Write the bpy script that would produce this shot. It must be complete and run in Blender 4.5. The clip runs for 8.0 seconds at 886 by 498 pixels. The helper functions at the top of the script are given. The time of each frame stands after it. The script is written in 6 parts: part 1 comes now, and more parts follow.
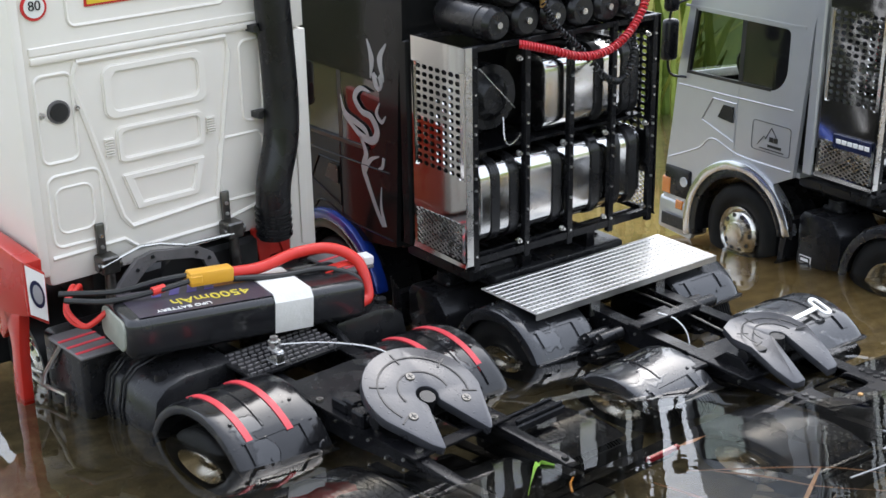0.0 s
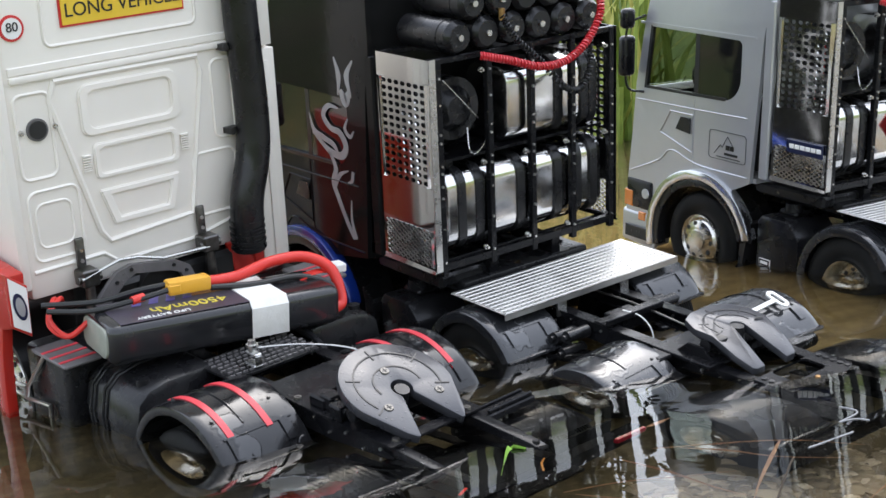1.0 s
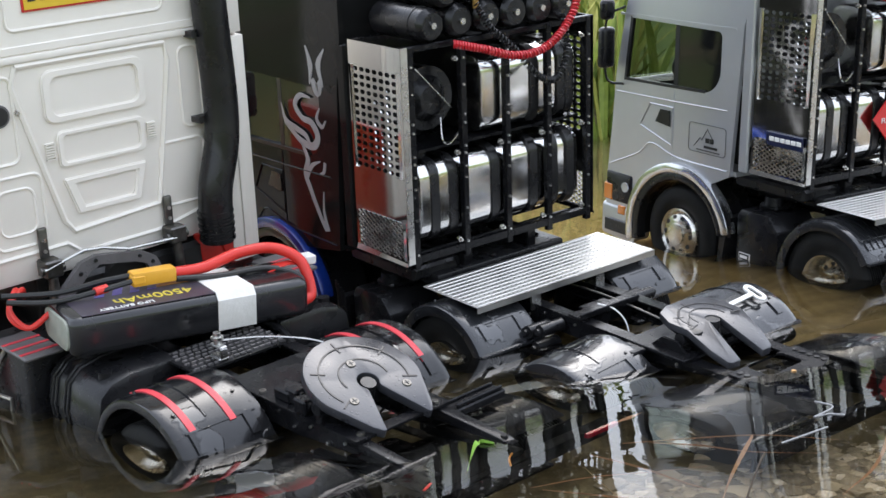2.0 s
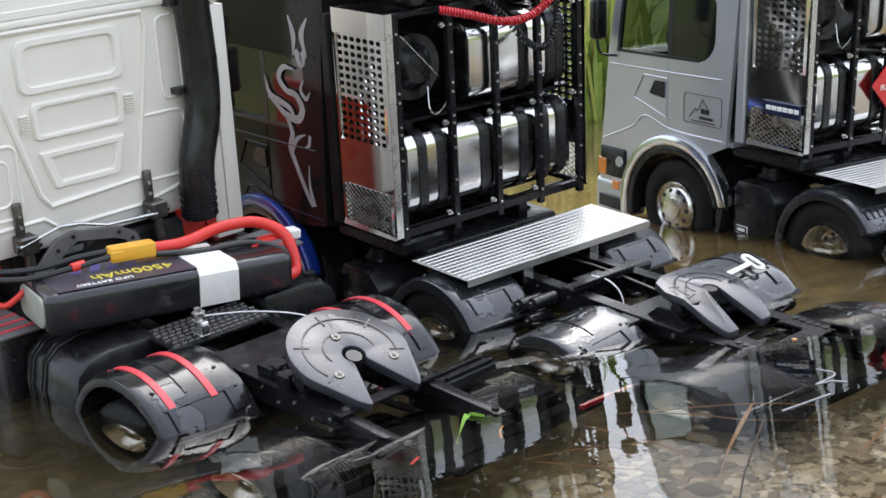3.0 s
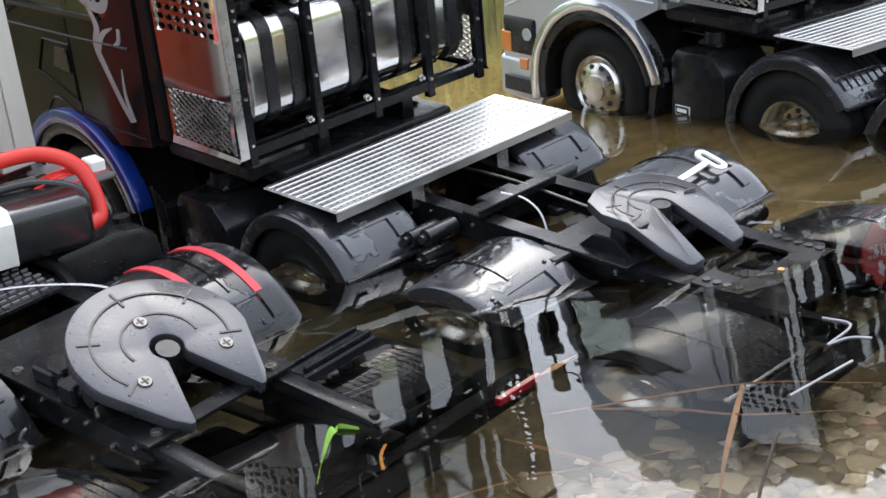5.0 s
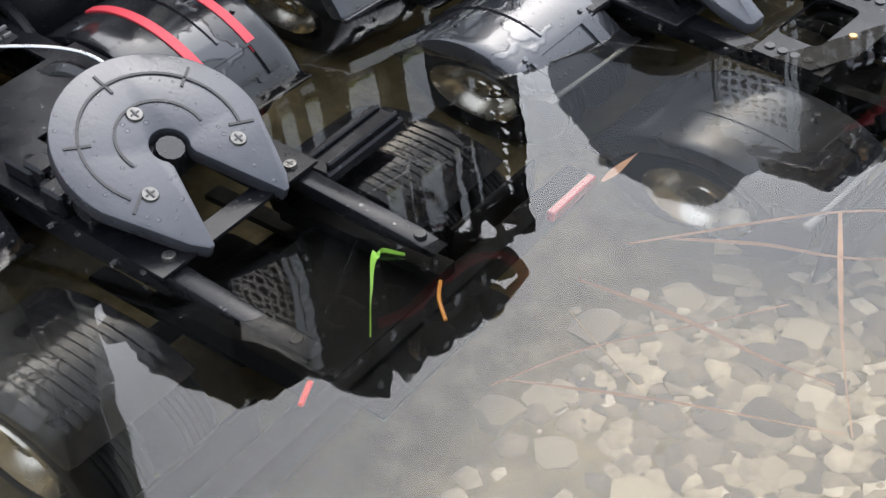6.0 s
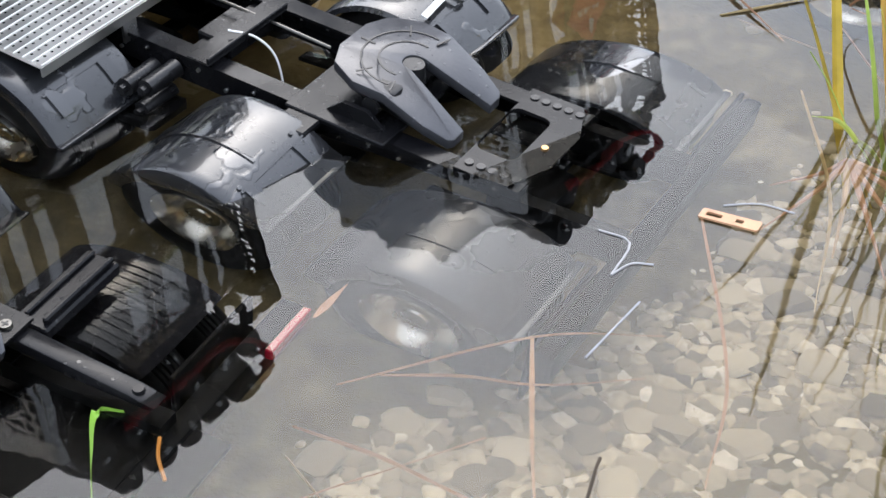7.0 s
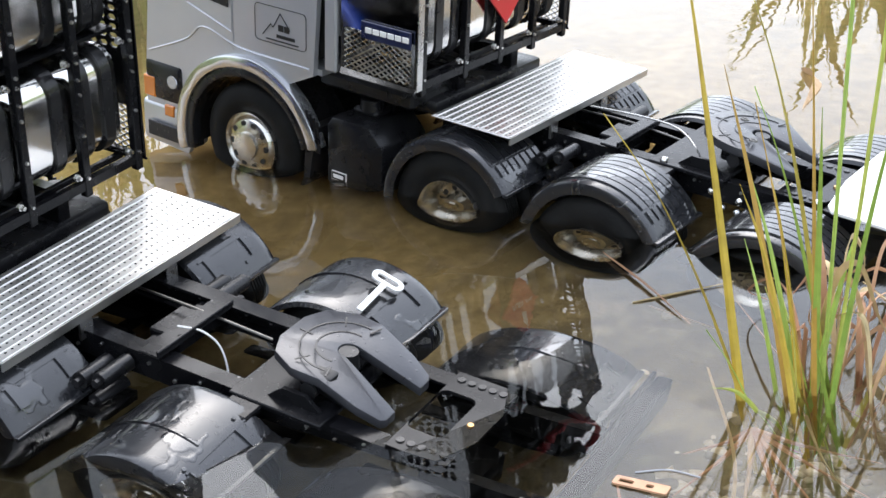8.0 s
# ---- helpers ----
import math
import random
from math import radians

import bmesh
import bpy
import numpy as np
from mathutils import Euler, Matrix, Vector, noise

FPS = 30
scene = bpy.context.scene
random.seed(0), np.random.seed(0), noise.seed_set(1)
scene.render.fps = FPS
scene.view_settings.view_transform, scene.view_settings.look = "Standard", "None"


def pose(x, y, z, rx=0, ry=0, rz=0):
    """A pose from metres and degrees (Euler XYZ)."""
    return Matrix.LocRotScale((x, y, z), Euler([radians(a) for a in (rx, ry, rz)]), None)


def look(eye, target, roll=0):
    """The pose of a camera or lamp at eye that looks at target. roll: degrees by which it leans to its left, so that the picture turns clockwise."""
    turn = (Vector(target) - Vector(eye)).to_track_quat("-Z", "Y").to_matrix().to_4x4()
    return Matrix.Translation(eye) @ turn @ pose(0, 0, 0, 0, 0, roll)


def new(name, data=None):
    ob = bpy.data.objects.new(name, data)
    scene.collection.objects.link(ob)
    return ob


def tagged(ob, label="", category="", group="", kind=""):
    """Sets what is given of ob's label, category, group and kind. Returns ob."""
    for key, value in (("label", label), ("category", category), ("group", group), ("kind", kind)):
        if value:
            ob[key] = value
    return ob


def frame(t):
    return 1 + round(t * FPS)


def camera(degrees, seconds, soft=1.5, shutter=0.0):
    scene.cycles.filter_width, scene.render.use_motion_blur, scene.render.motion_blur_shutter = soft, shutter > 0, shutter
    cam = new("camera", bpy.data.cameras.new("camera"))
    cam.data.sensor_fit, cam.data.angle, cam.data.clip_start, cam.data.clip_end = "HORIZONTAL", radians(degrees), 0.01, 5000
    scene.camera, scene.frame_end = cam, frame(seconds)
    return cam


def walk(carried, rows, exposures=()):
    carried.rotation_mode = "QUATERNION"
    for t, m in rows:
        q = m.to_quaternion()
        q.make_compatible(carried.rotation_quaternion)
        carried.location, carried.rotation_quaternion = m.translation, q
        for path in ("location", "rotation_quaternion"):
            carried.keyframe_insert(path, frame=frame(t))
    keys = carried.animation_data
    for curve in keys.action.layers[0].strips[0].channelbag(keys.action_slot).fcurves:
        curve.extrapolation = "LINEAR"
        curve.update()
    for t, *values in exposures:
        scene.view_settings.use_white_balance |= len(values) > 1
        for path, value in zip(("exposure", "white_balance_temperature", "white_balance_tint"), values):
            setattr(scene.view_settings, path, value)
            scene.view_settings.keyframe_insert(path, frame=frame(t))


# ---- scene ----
cam = camera(35.87, 8.0, soft=1.5)
walk(cam, [
    (0.00, pose(-0.5362, -0.7017, 0.2512, 78.121, 2.946, -36.497)),
    (0.50, pose(-0.5570, -0.7341, 0.2407, 79.357, 3.701, -38.138)),
    (1.00, pose(-0.5568, -0.7291, 0.2303, 79.990, 4.467, -37.997)),
    (1.50, pose(-0.5494, -0.7255, 0.2290, 79.837, 4.114, -38.257)),
    (2.80, pose(-0.5228, -0.7151, 0.2064, 79.943, 4.686, -38.692)),
    (3.00, pose(-0.5204, -0.7094, 0.2042, 79.605, 4.972, -38.554)),
    (3.50, pose(-0.5016, -0.6969, 0.1979, 77.285, 5.224, -38.608)),
    (4.00, pose(-0.4180, -0.6378, 0.1760, 75.833, 5.624, -40.870)),
    (4.20, pose(-0.3956, -0.6265, 0.1834, 76.557, 8.826, -37.518)),
    (5.30, pose(-0.3481, -0.4989, 0.1813, 70.056, 6.981, -45.792)),
    (5.50, pose(-0.3343, -0.4636, 0.1877, 65.159, 5.307, -46.817)),
    (6.00, pose(-0.3375, -0.4535, 0.2260, 55.943, 5.107, -47.232)),
    (6.50, pose(-0.3263, -0.4549, 0.2653, 50.759, 2.100, -50.680)),
    (7.00, pose(-0.3177, -0.4681, 0.2734, 55.231, 3.042, -57.224)),
    (7.50, pose(-0.3215, -0.4935, 0.2848, 59.774, 2.551, -61.378)),
    (8.00, pose(-0.3466, -0.5033, 0.2833, 68.005, 3.626, -59.223)),
], exposures=((0.0, 1.83), (3.0, 1.84), (4.2, 1.88), (6.0, 2.0), (7.0, 1.97), (8.0, 1.92)))


# ---- world and sun: bright overcast day ----
world = bpy.data.worlds.new("overcast_sky")
scene.world = world
world.use_nodes = True
wn = world.node_tree
wn.nodes.clear()
w_out = wn.nodes.new("ShaderNodeOutputWorld")
w_bg = wn.nodes.new("ShaderNodeBackground")
w_sky = wn.nodes.new("ShaderNodeTexSky")
w_sky.sky_type = "NISHITA"
w_sky.sun_disc = False
w_sky.sun_elevation = radians(56)
w_sky.sun_rotation = radians(52)
w_sky.air_density, w_sky.dust_density, w_sky.ozone_density = 1.0, 1.1, 1.0
w_hsv = wn.nodes.new("ShaderNodeHueSaturation")
w_hsv.inputs["Saturation"].default_value = 0.40
wn.links.new(w_sky.outputs["Color"], w_hsv.inputs["Color"])
w_co = wn.nodes.new("ShaderNodeTexCoord")
w_xyz = wn.nodes.new("ShaderNodeSeparateXYZ")
w_up = wn.nodes.new("ShaderNodeMapRange")
w_up.inputs["To Min"].default_value, w_up.inputs["To Max"].default_value = 0.48, 1.62
w_mul = wn.nodes.new("ShaderNodeVectorMath")
w_mul.operation = "SCALE"
wn.links.new(w_co.outputs["Generated"], w_xyz.inputs["Vector"])
wn.links.new(w_xyz.outputs["Z"], w_up.inputs["Value"])
wn.links.new(w_hsv.outputs["Color"], w_mul.inputs["Vector"])
wn.links.new(w_up.outputs["Result"], w_mul.inputs["Scale"])
wn.links.new(w_mul.outputs["Vector"], w_bg.inputs["Color"])
w_bg.inputs["Strength"].default_value = 0.15
wn.links.new(w_bg.outputs["Background"], w_out.inputs["Surface"])

sun_data = bpy.data.lights.new("sun", "SUN")
sun_data.energy, sun_data.angle, sun_data.color = 0.25, radians(60), (1.0, 0.99, 0.975)
sun = new("sun", sun_data)
sun.matrix_world = look((2.0 * math.sin(radians(52)), 2.0 * math.cos(radians(52)), 2.0 * math.tan(radians(56))), (0, 0, 0))


# ---- materials ----
def nodes_of(name):
    m = bpy.data.materials.new(name)
    m.use_nodes = True
    nt = m.node_tree
    return m, nt, nt.nodes["Principled BSDF"]


def noise_node(nt, scale, detail=4.0, rough=0.55, coord="Object"):
    tc = nt.nodes.new("ShaderNodeTexCoord")
    n = nt.nodes.new("ShaderNodeTexNoise")
    n.inputs["Scale"].default_value = scale
    n.inputs["Detail"].default_value = detail
    n.inputs["Roughness"].default_value = rough
    nt.links.new(tc.outputs[coord], n.inputs["Vector"])
    return n


def ramp_node(nt, src, stops):
    r = nt.nodes.new("ShaderNodeValToRGB")
    while len(r.color_ramp.elements) < len(stops):
        r.color_ramp.elements.new(0.5)
    for e, (p, c) in zip(r.color_ramp.elements, stops):
        e.position = p
        e.color = (*c, 1) if len(c) == 3 else c
    nt.links.new(src, r.inputs["Fac"])
    return r


def surface(name, c0, c1, rough=(0.3, 0.5), metal=0.0, scale=60.0, fine=600.0, bump=0.15, coat=0.0, spec=0.5, drops=0.0):
    """Painted, moulded or metal surface: two tones, uneven gloss, fine relief, and water drops where it is wet."""
    m, nt, p = nodes_of(name)
    n1 = noise_node(nt, scale)
    n2 = noise_node(nt, fine, 3.0)
    col = ramp_node(nt, n1.outputs["Fac"], [(0.3, c0), (0.7, c1)])
    nt.links.new(col.outputs["Color"], p.inputs["Base Color"])
    mr = nt.nodes.new("ShaderNodeMapRange")
    mr.inputs["From Min"].default_value, mr.inputs["From Max"].default_value = 0.3, 0.7
    mr.inputs["To Min"].default_value, mr.inputs["To Max"].default_value = rough
    nt.links.new(n1.outputs["Fac"], mr.inputs["Value"])
    nt.links.new(mr.outputs["Result"], p.inputs["Roughness"])
    p.inputs["Metallic"].default_value = metal
    p.inputs["Specular IOR Level"].default_value = spec
    p.inputs["Coat Weight"].default_value = coat
    p.inputs["Coat Roughness"].default_value = 0.06
    b = nt.nodes.new("ShaderNodeBump")
    b.inputs["Strength"].default_value = bump
    b.inputs["Distance"].default_value = 0.0004
    nt.links.new(n2.outputs["Fac"], b.inputs["Height"])
    last = b
    if drops > 0:
        v = nt.nodes.new("ShaderNodeTexVoronoi")
        v.inputs["Scale"].default_value = 260.0
        v.inputs["Randomness"].default_value = 1.0
        tc = nt.nodes.new("ShaderNodeTexCoord")
        nt.links.new(tc.outputs["Object"], v.inputs["Vector"])
        n3 = noise_node(nt, 35.0, 2.0)
        ad = nt.nodes.new("ShaderNodeMath")
        ad.operation = "MULTIPLY_ADD"
        ad.inputs[1].default_value = 0.55
        nt.links.new(n3.outputs["Fac"], ad.inputs[0])
        nt.links.new(v.outputs["Distance"], ad.inputs[2])
        rr = ramp_node(nt, ad.outputs["Value"], [(0.36, (1, 1, 1)), (0.46, (0, 0, 0))])
        wet_mask = rr.outputs["Color"]
        if drops > 0.6:
            # thin sheets of water with a sharp outline
            n4 = noise_node(nt, 34.0, 3.0, 0.5)
            sheet = ramp_node(nt, n4.outputs["Fac"], [(0.585, (0, 0, 0)), (0.605, (1, 1, 1))])
            both = nt.nodes.new("ShaderNodeMath")
            both.operation = "MAXIMUM"
            nt.links.new(rr.outputs["Color"], both.inputs[0])
            nt.links.new(sheet.outputs["Color"], both.inputs[1])
            wet_mask = both.outputs["Value"]
            dry = nt.nodes.new("ShaderNodeMath")
            dry.operation = "MULTIPLY_ADD"
            dry.inputs[1].default_value, dry.inputs[2].default_value = -0.45, 1.0
            nt.links.new(sheet.outputs["Color"], dry.inputs[0])
            gloss = nt.nodes.new("ShaderNodeMath")
            gloss.operation = "MULTIPLY"
            nt.links.new(mr.outputs["Result"], gloss.inputs[0])
            nt.links.new(dry.outputs["Value"], gloss.inputs[1])
            nt.links.new(gloss.outputs["Value"], p.inputs["Roughness"])
        b2 = nt.nodes.new("ShaderNodeBump")
        b2.inputs["Strength"].default_value = drops
        b2.inputs["Distance"].default_value = 0.0006
        nt.links.new(wet_mask, b2.inputs["Height"])
        nt.links.new(b.outputs["Normal"], b2.inputs["Normal"])
        wet = nt.nodes.new("ShaderNodeMath")
        wet.operation = "MULTIPLY_ADD"
        wet.inputs[1].default_value = 0.6
        nt.links.new(wet_mask, wet.inputs[0])
        wet.inputs[2].default_value = coat
        nt.links.new(wet.outputs["Value"], p.inputs["Coat Weight"])
        last = b2
    nt.links.new(last.outputs["Normal"], p.inputs["Normal"])
    return m


BLACK = surface("black_plastic", (0.007, 0.007, 0.008), (0.012, 0.012, 0.013), (0.20, 0.38), bump=0.12, drops=0.4, spec=0.4)
FENDER = surface("fender_plastic", (0.010, 0.0105, 0.012), (0.019, 0.020, 0.023), (0.17, 0.34), bump=0.10, scale=30, coat=0.6, drops=0.8)
SUBMERGED = surface("wet_black_parts", (0.005, 0.005, 0.005), (0.009, 0.009, 0.009), (0.4, 0.6), bump=0.0, spec=0.05)
FRAME = surface("frame_black_metal", (0.005, 0.005, 0.006), (0.008, 0.008, 0.009), (0.16, 0.34), bump=0.08, drops=0.4, spec=0.2)
FIFTH = surface("fifth_wheel_grey", (0.030, 0.031, 0.036), (0.047, 0.048, 0.055), (0.24, 0.42), metal=0.2, bump=0.30, coat=0.25, drops=0.6)
GLOSSFENDER = surface("gloss_fender_plastic", (0.006, 0.006, 0.007), (0.011, 0.011, 0.012), (0.10, 0.22), bump=0.06, scale=30, coat=0.2, drops=0.9, spec=0.4)
STALK = surface("dark_dry_stalk", (0.04, 0.028, 0.018), (0.07, 0.05, 0.03), (0.5, 0.7))
RUBBER = surface("tyre_rubber", (0.008, 0.008, 0.008), (0.016, 0.016, 0.015), (0.45, 0.7), bump=0.5, spec=0.12)
WHITE = surface("white_paint", (0.79, 0.745, 0.68), (0.84, 0.795, 0.735), (0.28, 0.4), scale=12, bump=0.05, coat=0.2)
SILVER = surface("silver_paint", (0.46, 0.47, 0.49), (0.53, 0.54, 0.56), (0.28, 0.36), metal=0.55, scale=14, bump=0.05, coat=0.5)
SILVERFLARE = surface("silver_polished_flare", (0.66, 0.67, 0.69), (0.74, 0.75, 0.77), (0.14, 0.22), metal=0.9, bump=0.05, coat=0.4)
GLOSSBLACK = surface("gloss_black_paint", (0.008, 0.008, 0.008), (0.012, 0.012, 0.012), (0.08, 0.15), scale=12, bump=0.02, coat=0.0, spec=0.12)
ORNAMENT = surface("grey_ornament_film", (0.26, 0.26, 0.27), (0.33, 0.33, 0.34), (0.35, 0.5), bump=0.1)
BLUE = surface("blue_paint", (0.008, 0.03, 0.22), (0.012, 0.045, 0.30), (0.18, 0.28), metal=0.2, bump=0.04, coat=0.6)
RED = surface("red_paint", (0.42, 0.018, 0.012), (0.5, 0.028, 0.018), (0.25, 0.35), scale=16, bump=0.05, coat=0.3)
REDTAPE = surface("red_stripe_tape", (0.55, 0.035, 0.05), (0.65, 0.055, 0.07), (0.4, 0.55), bump=0.1)
CHROME = surface("polished_tank_steel", (0.72, 0.71, 0.69), (0.80, 0.79, 0.77), (0.09, 0.2), metal=1.0, scale=30, bump=0.05)
MIRROR = surface("mirror_steel_sheet", (0.66, 0.65, 0.62), (0.72, 0.71, 0.69), (0.05, 0.10), metal=1.0, scale=20, bump=0.02)
STEEL = surface("bright_steel", (0.55, 0.54, 0.52), (0.66, 0.65, 0.63), (0.2, 0.35), metal=1.0, scale=90, bump=0.1)
ALU = surface("tread_plate_aluminium", (0.64, 0.625, 0.60), (0.74, 0.725, 0.70), (0.3, 0.44), metal=1.0, scale=45, bump=0.2, drops=0.25)
RIM = surface("wheel_rim_alloy", (0.62, 0.60, 0.55), (0.74, 0.72, 0.67), (0.18, 0.3), metal=1.0, scale=80, bump=0.1)
DARKSTEEL = surface("worn_screw_steel", (0.10, 0.097, 0.09), (0.18, 0.173, 0.165), (0.3, 0.45), metal=1.0, scale=200, bump=0.2)
BRASS = surface("brass_fitting", (0.45, 0.27, 0.12), (0.55, 0.34, 0.16), (0.3, 0.4), metal=1.0)
BATTERY = surface("battery_film", (0.010, 0.010, 0.011), (0.016, 0.016, 0.018), (0.16, 0.3), bump=0.08, coat=0.3)
BATTEND = surface("battery_end_board", (0.22, 0.24, 0.20), (0.32, 0.33, 0.28), (0.4, 0.6), scale=140, bump=0.3)
LABEL = surface("battery_label_print", (0.035, 0.03, 0.04), (0.06, 0.05, 0.07), (0.3, 0.45), scale=180)
VIOLET = surface("violet_print", (0.10, 0.08, 0.32), (0.16, 0.12, 0.42), (0.35, 0.5))
YELLOWINK = surface("yellow_print", (0.6, 0.5, 0.06), (0.7, 0.58, 0.09), (0.4, 0.5))
ORANGEINK = surface("orange_print", (0.5, 0.2, 0.03), (0.6, 0.26, 0.04), (0.4, 0.5))
CONNECTOR = surface("yellow_connector_nylon", (0.72, 0.36, 0.03), (0.8, 0.42, 0.05), (0.35, 0.5), bump=0.15)
WIRERED = surface("red_silicone_wire", (0.6, 0.025, 0.018), (0.7, 0.04, 0.028), (0.35, 0.5), bump=0.1)
WIREBLACK = surface("black_silicone_wire", (0.012, 0.012, 0.013), (0.02, 0.02, 0.02), (0.35, 0.5), bump=0.1)
COILRED = surface("red_coil_hose", (0.45, 0.012, 0.02), (0.55, 0.02, 0.03), (0.25, 0.35), coat=0.3)
TAPE = surface("white_paper_tape", (0.72, 0.70, 0.66), (0.82, 0.80, 0.77), (0.6, 0.8), scale=120, bump=0.5)
SIGNYELLOW = surface("sign_yellow", (0.72, 0.48, 0.03), (0.8, 0.54, 0.05), (0.35, 0.5))
SIGNRED = surface("sign_red", (0.55, 0.02, 0.02), (0.62, 0.03, 0.03), (0.35, 0.5))
SIGNWHITE = surface("sign_white", (0.78, 0.77, 0.75), (0.84, 0.83, 0.8), (0.35, 0.5))
SIGNBLACK = surface("sign_black", (0.01, 0.01, 0.01), (0.015, 0.015, 0.015), (0.35, 0.5))
SIGNNAVY = surface("sign_navy", (0.008, 0.012, 0.04), (0.012, 0.018, 0.06), (0.25, 0.35), coat=0.3)
AMBER = surface("amber_lens", (0.6, 0.18, 0.02), (0.7, 0.24, 0.03), (0.12, 0.2), coat=0.5)
LENSRED = surface("red_lens", (0.26, 0.006, 0.02), (0.32, 0.01, 0.03), (0.12, 0.2), coat=0.5)
LENSCLEAR = surface("headlight_lens", (0.4, 0.42, 0.44), (0.5, 0.52, 0.54), (0.08, 0.15), metal=0.6, coat=0.6)
GREY = surface("grey_cover_plastic", (0.10, 0.095, 0.095), (0.14, 0.13, 0.13), (0.4, 0.6), drops=0.4)


def glass_material(name, colour, ior=1.45):
    m, nt, p = nodes_of(name)
    p.inputs["Base Color"].default_value = (*colour, 1)
    p.inputs["Transmission Weight"].default_value = 1.0
    p.inputs["Roughness"].default_value = 0.02
    p.inputs["IOR"].default_value = ior
    return m


GLASS = glass_material("tinted_window_glass", (0.5, 0.53, 0.5), 1.1)
DARKGLASS = surface("black_privacy_glass", (0.006, 0.006, 0.007), (0.009, 0.009, 0.010), (0.06, 0.1), scale=8, bump=0.01, coat=0.4)


def water_material():
    """Clear brownish water: a mirror by Fresnel over sharp refraction, with a faint swell."""
    m, nt, p = nodes_of("pond_water")
    nt.nodes.remove(p)
    out = nt.nodes["Material Output"]
    n1 = noise_node(nt, 14.0, 2.0)
    n2 = noise_node(nt, 55.0, 2.0)
    mx = nt.nodes.new("ShaderNodeMath")
    mx.operation = "MULTIPLY_ADD"
    mx.inputs[1].default_value = 0.12
    nt.links.new(n2.outputs["Fac"], mx.inputs[0])
    nt.links.new(n1.outputs["Fac"], mx.inputs[2])
    b = nt.nodes.new("ShaderNodeBump")
    b.inputs["Strength"].default_value = 0.045
    b.inputs["Distance"].default_value = 0.01
    nt.links.new(mx.outputs["Value"], b.inputs["Height"])
    r = nt.nodes.new("ShaderNodeBsdfRefraction")
    r.inputs["Color"].default_value = (0.78, 0.76, 0.715, 1)
    r.inputs["Roughness"].default_value = 0.0
    r.inputs["IOR"].default_value = 1.33
    nt.links.new(b.outputs["Normal"], r.inputs["Normal"])
    gl = nt.nodes.new("ShaderNodeBsdfGlossy")
    gl.inputs["Color"].default_value = (1, 1, 1, 1)
    gl.inputs["Roughness"].default_value = 0.0
    nt.links.new(b.outputs["Normal"], gl.inputs["Normal"])
    fr = nt.nodes.new("ShaderNodeFresnel")
    fr.inputs["IOR"].default_value = 1.365
    nt.links.new(b.outputs["Normal"], fr.inputs["Normal"])
    top = nt.nodes.new("ShaderNodeMixShader")
    nt.links.new(fr.outputs["Fac"], top.inputs["Fac"])
    nt.links.new(r.outputs["BSDF"], top.inputs[1])
    nt.links.new(gl.outputs["BSDF"], top.inputs[2])
    nt.links.new(top.outputs["Shader"], out.inputs["Surface"])
    return m


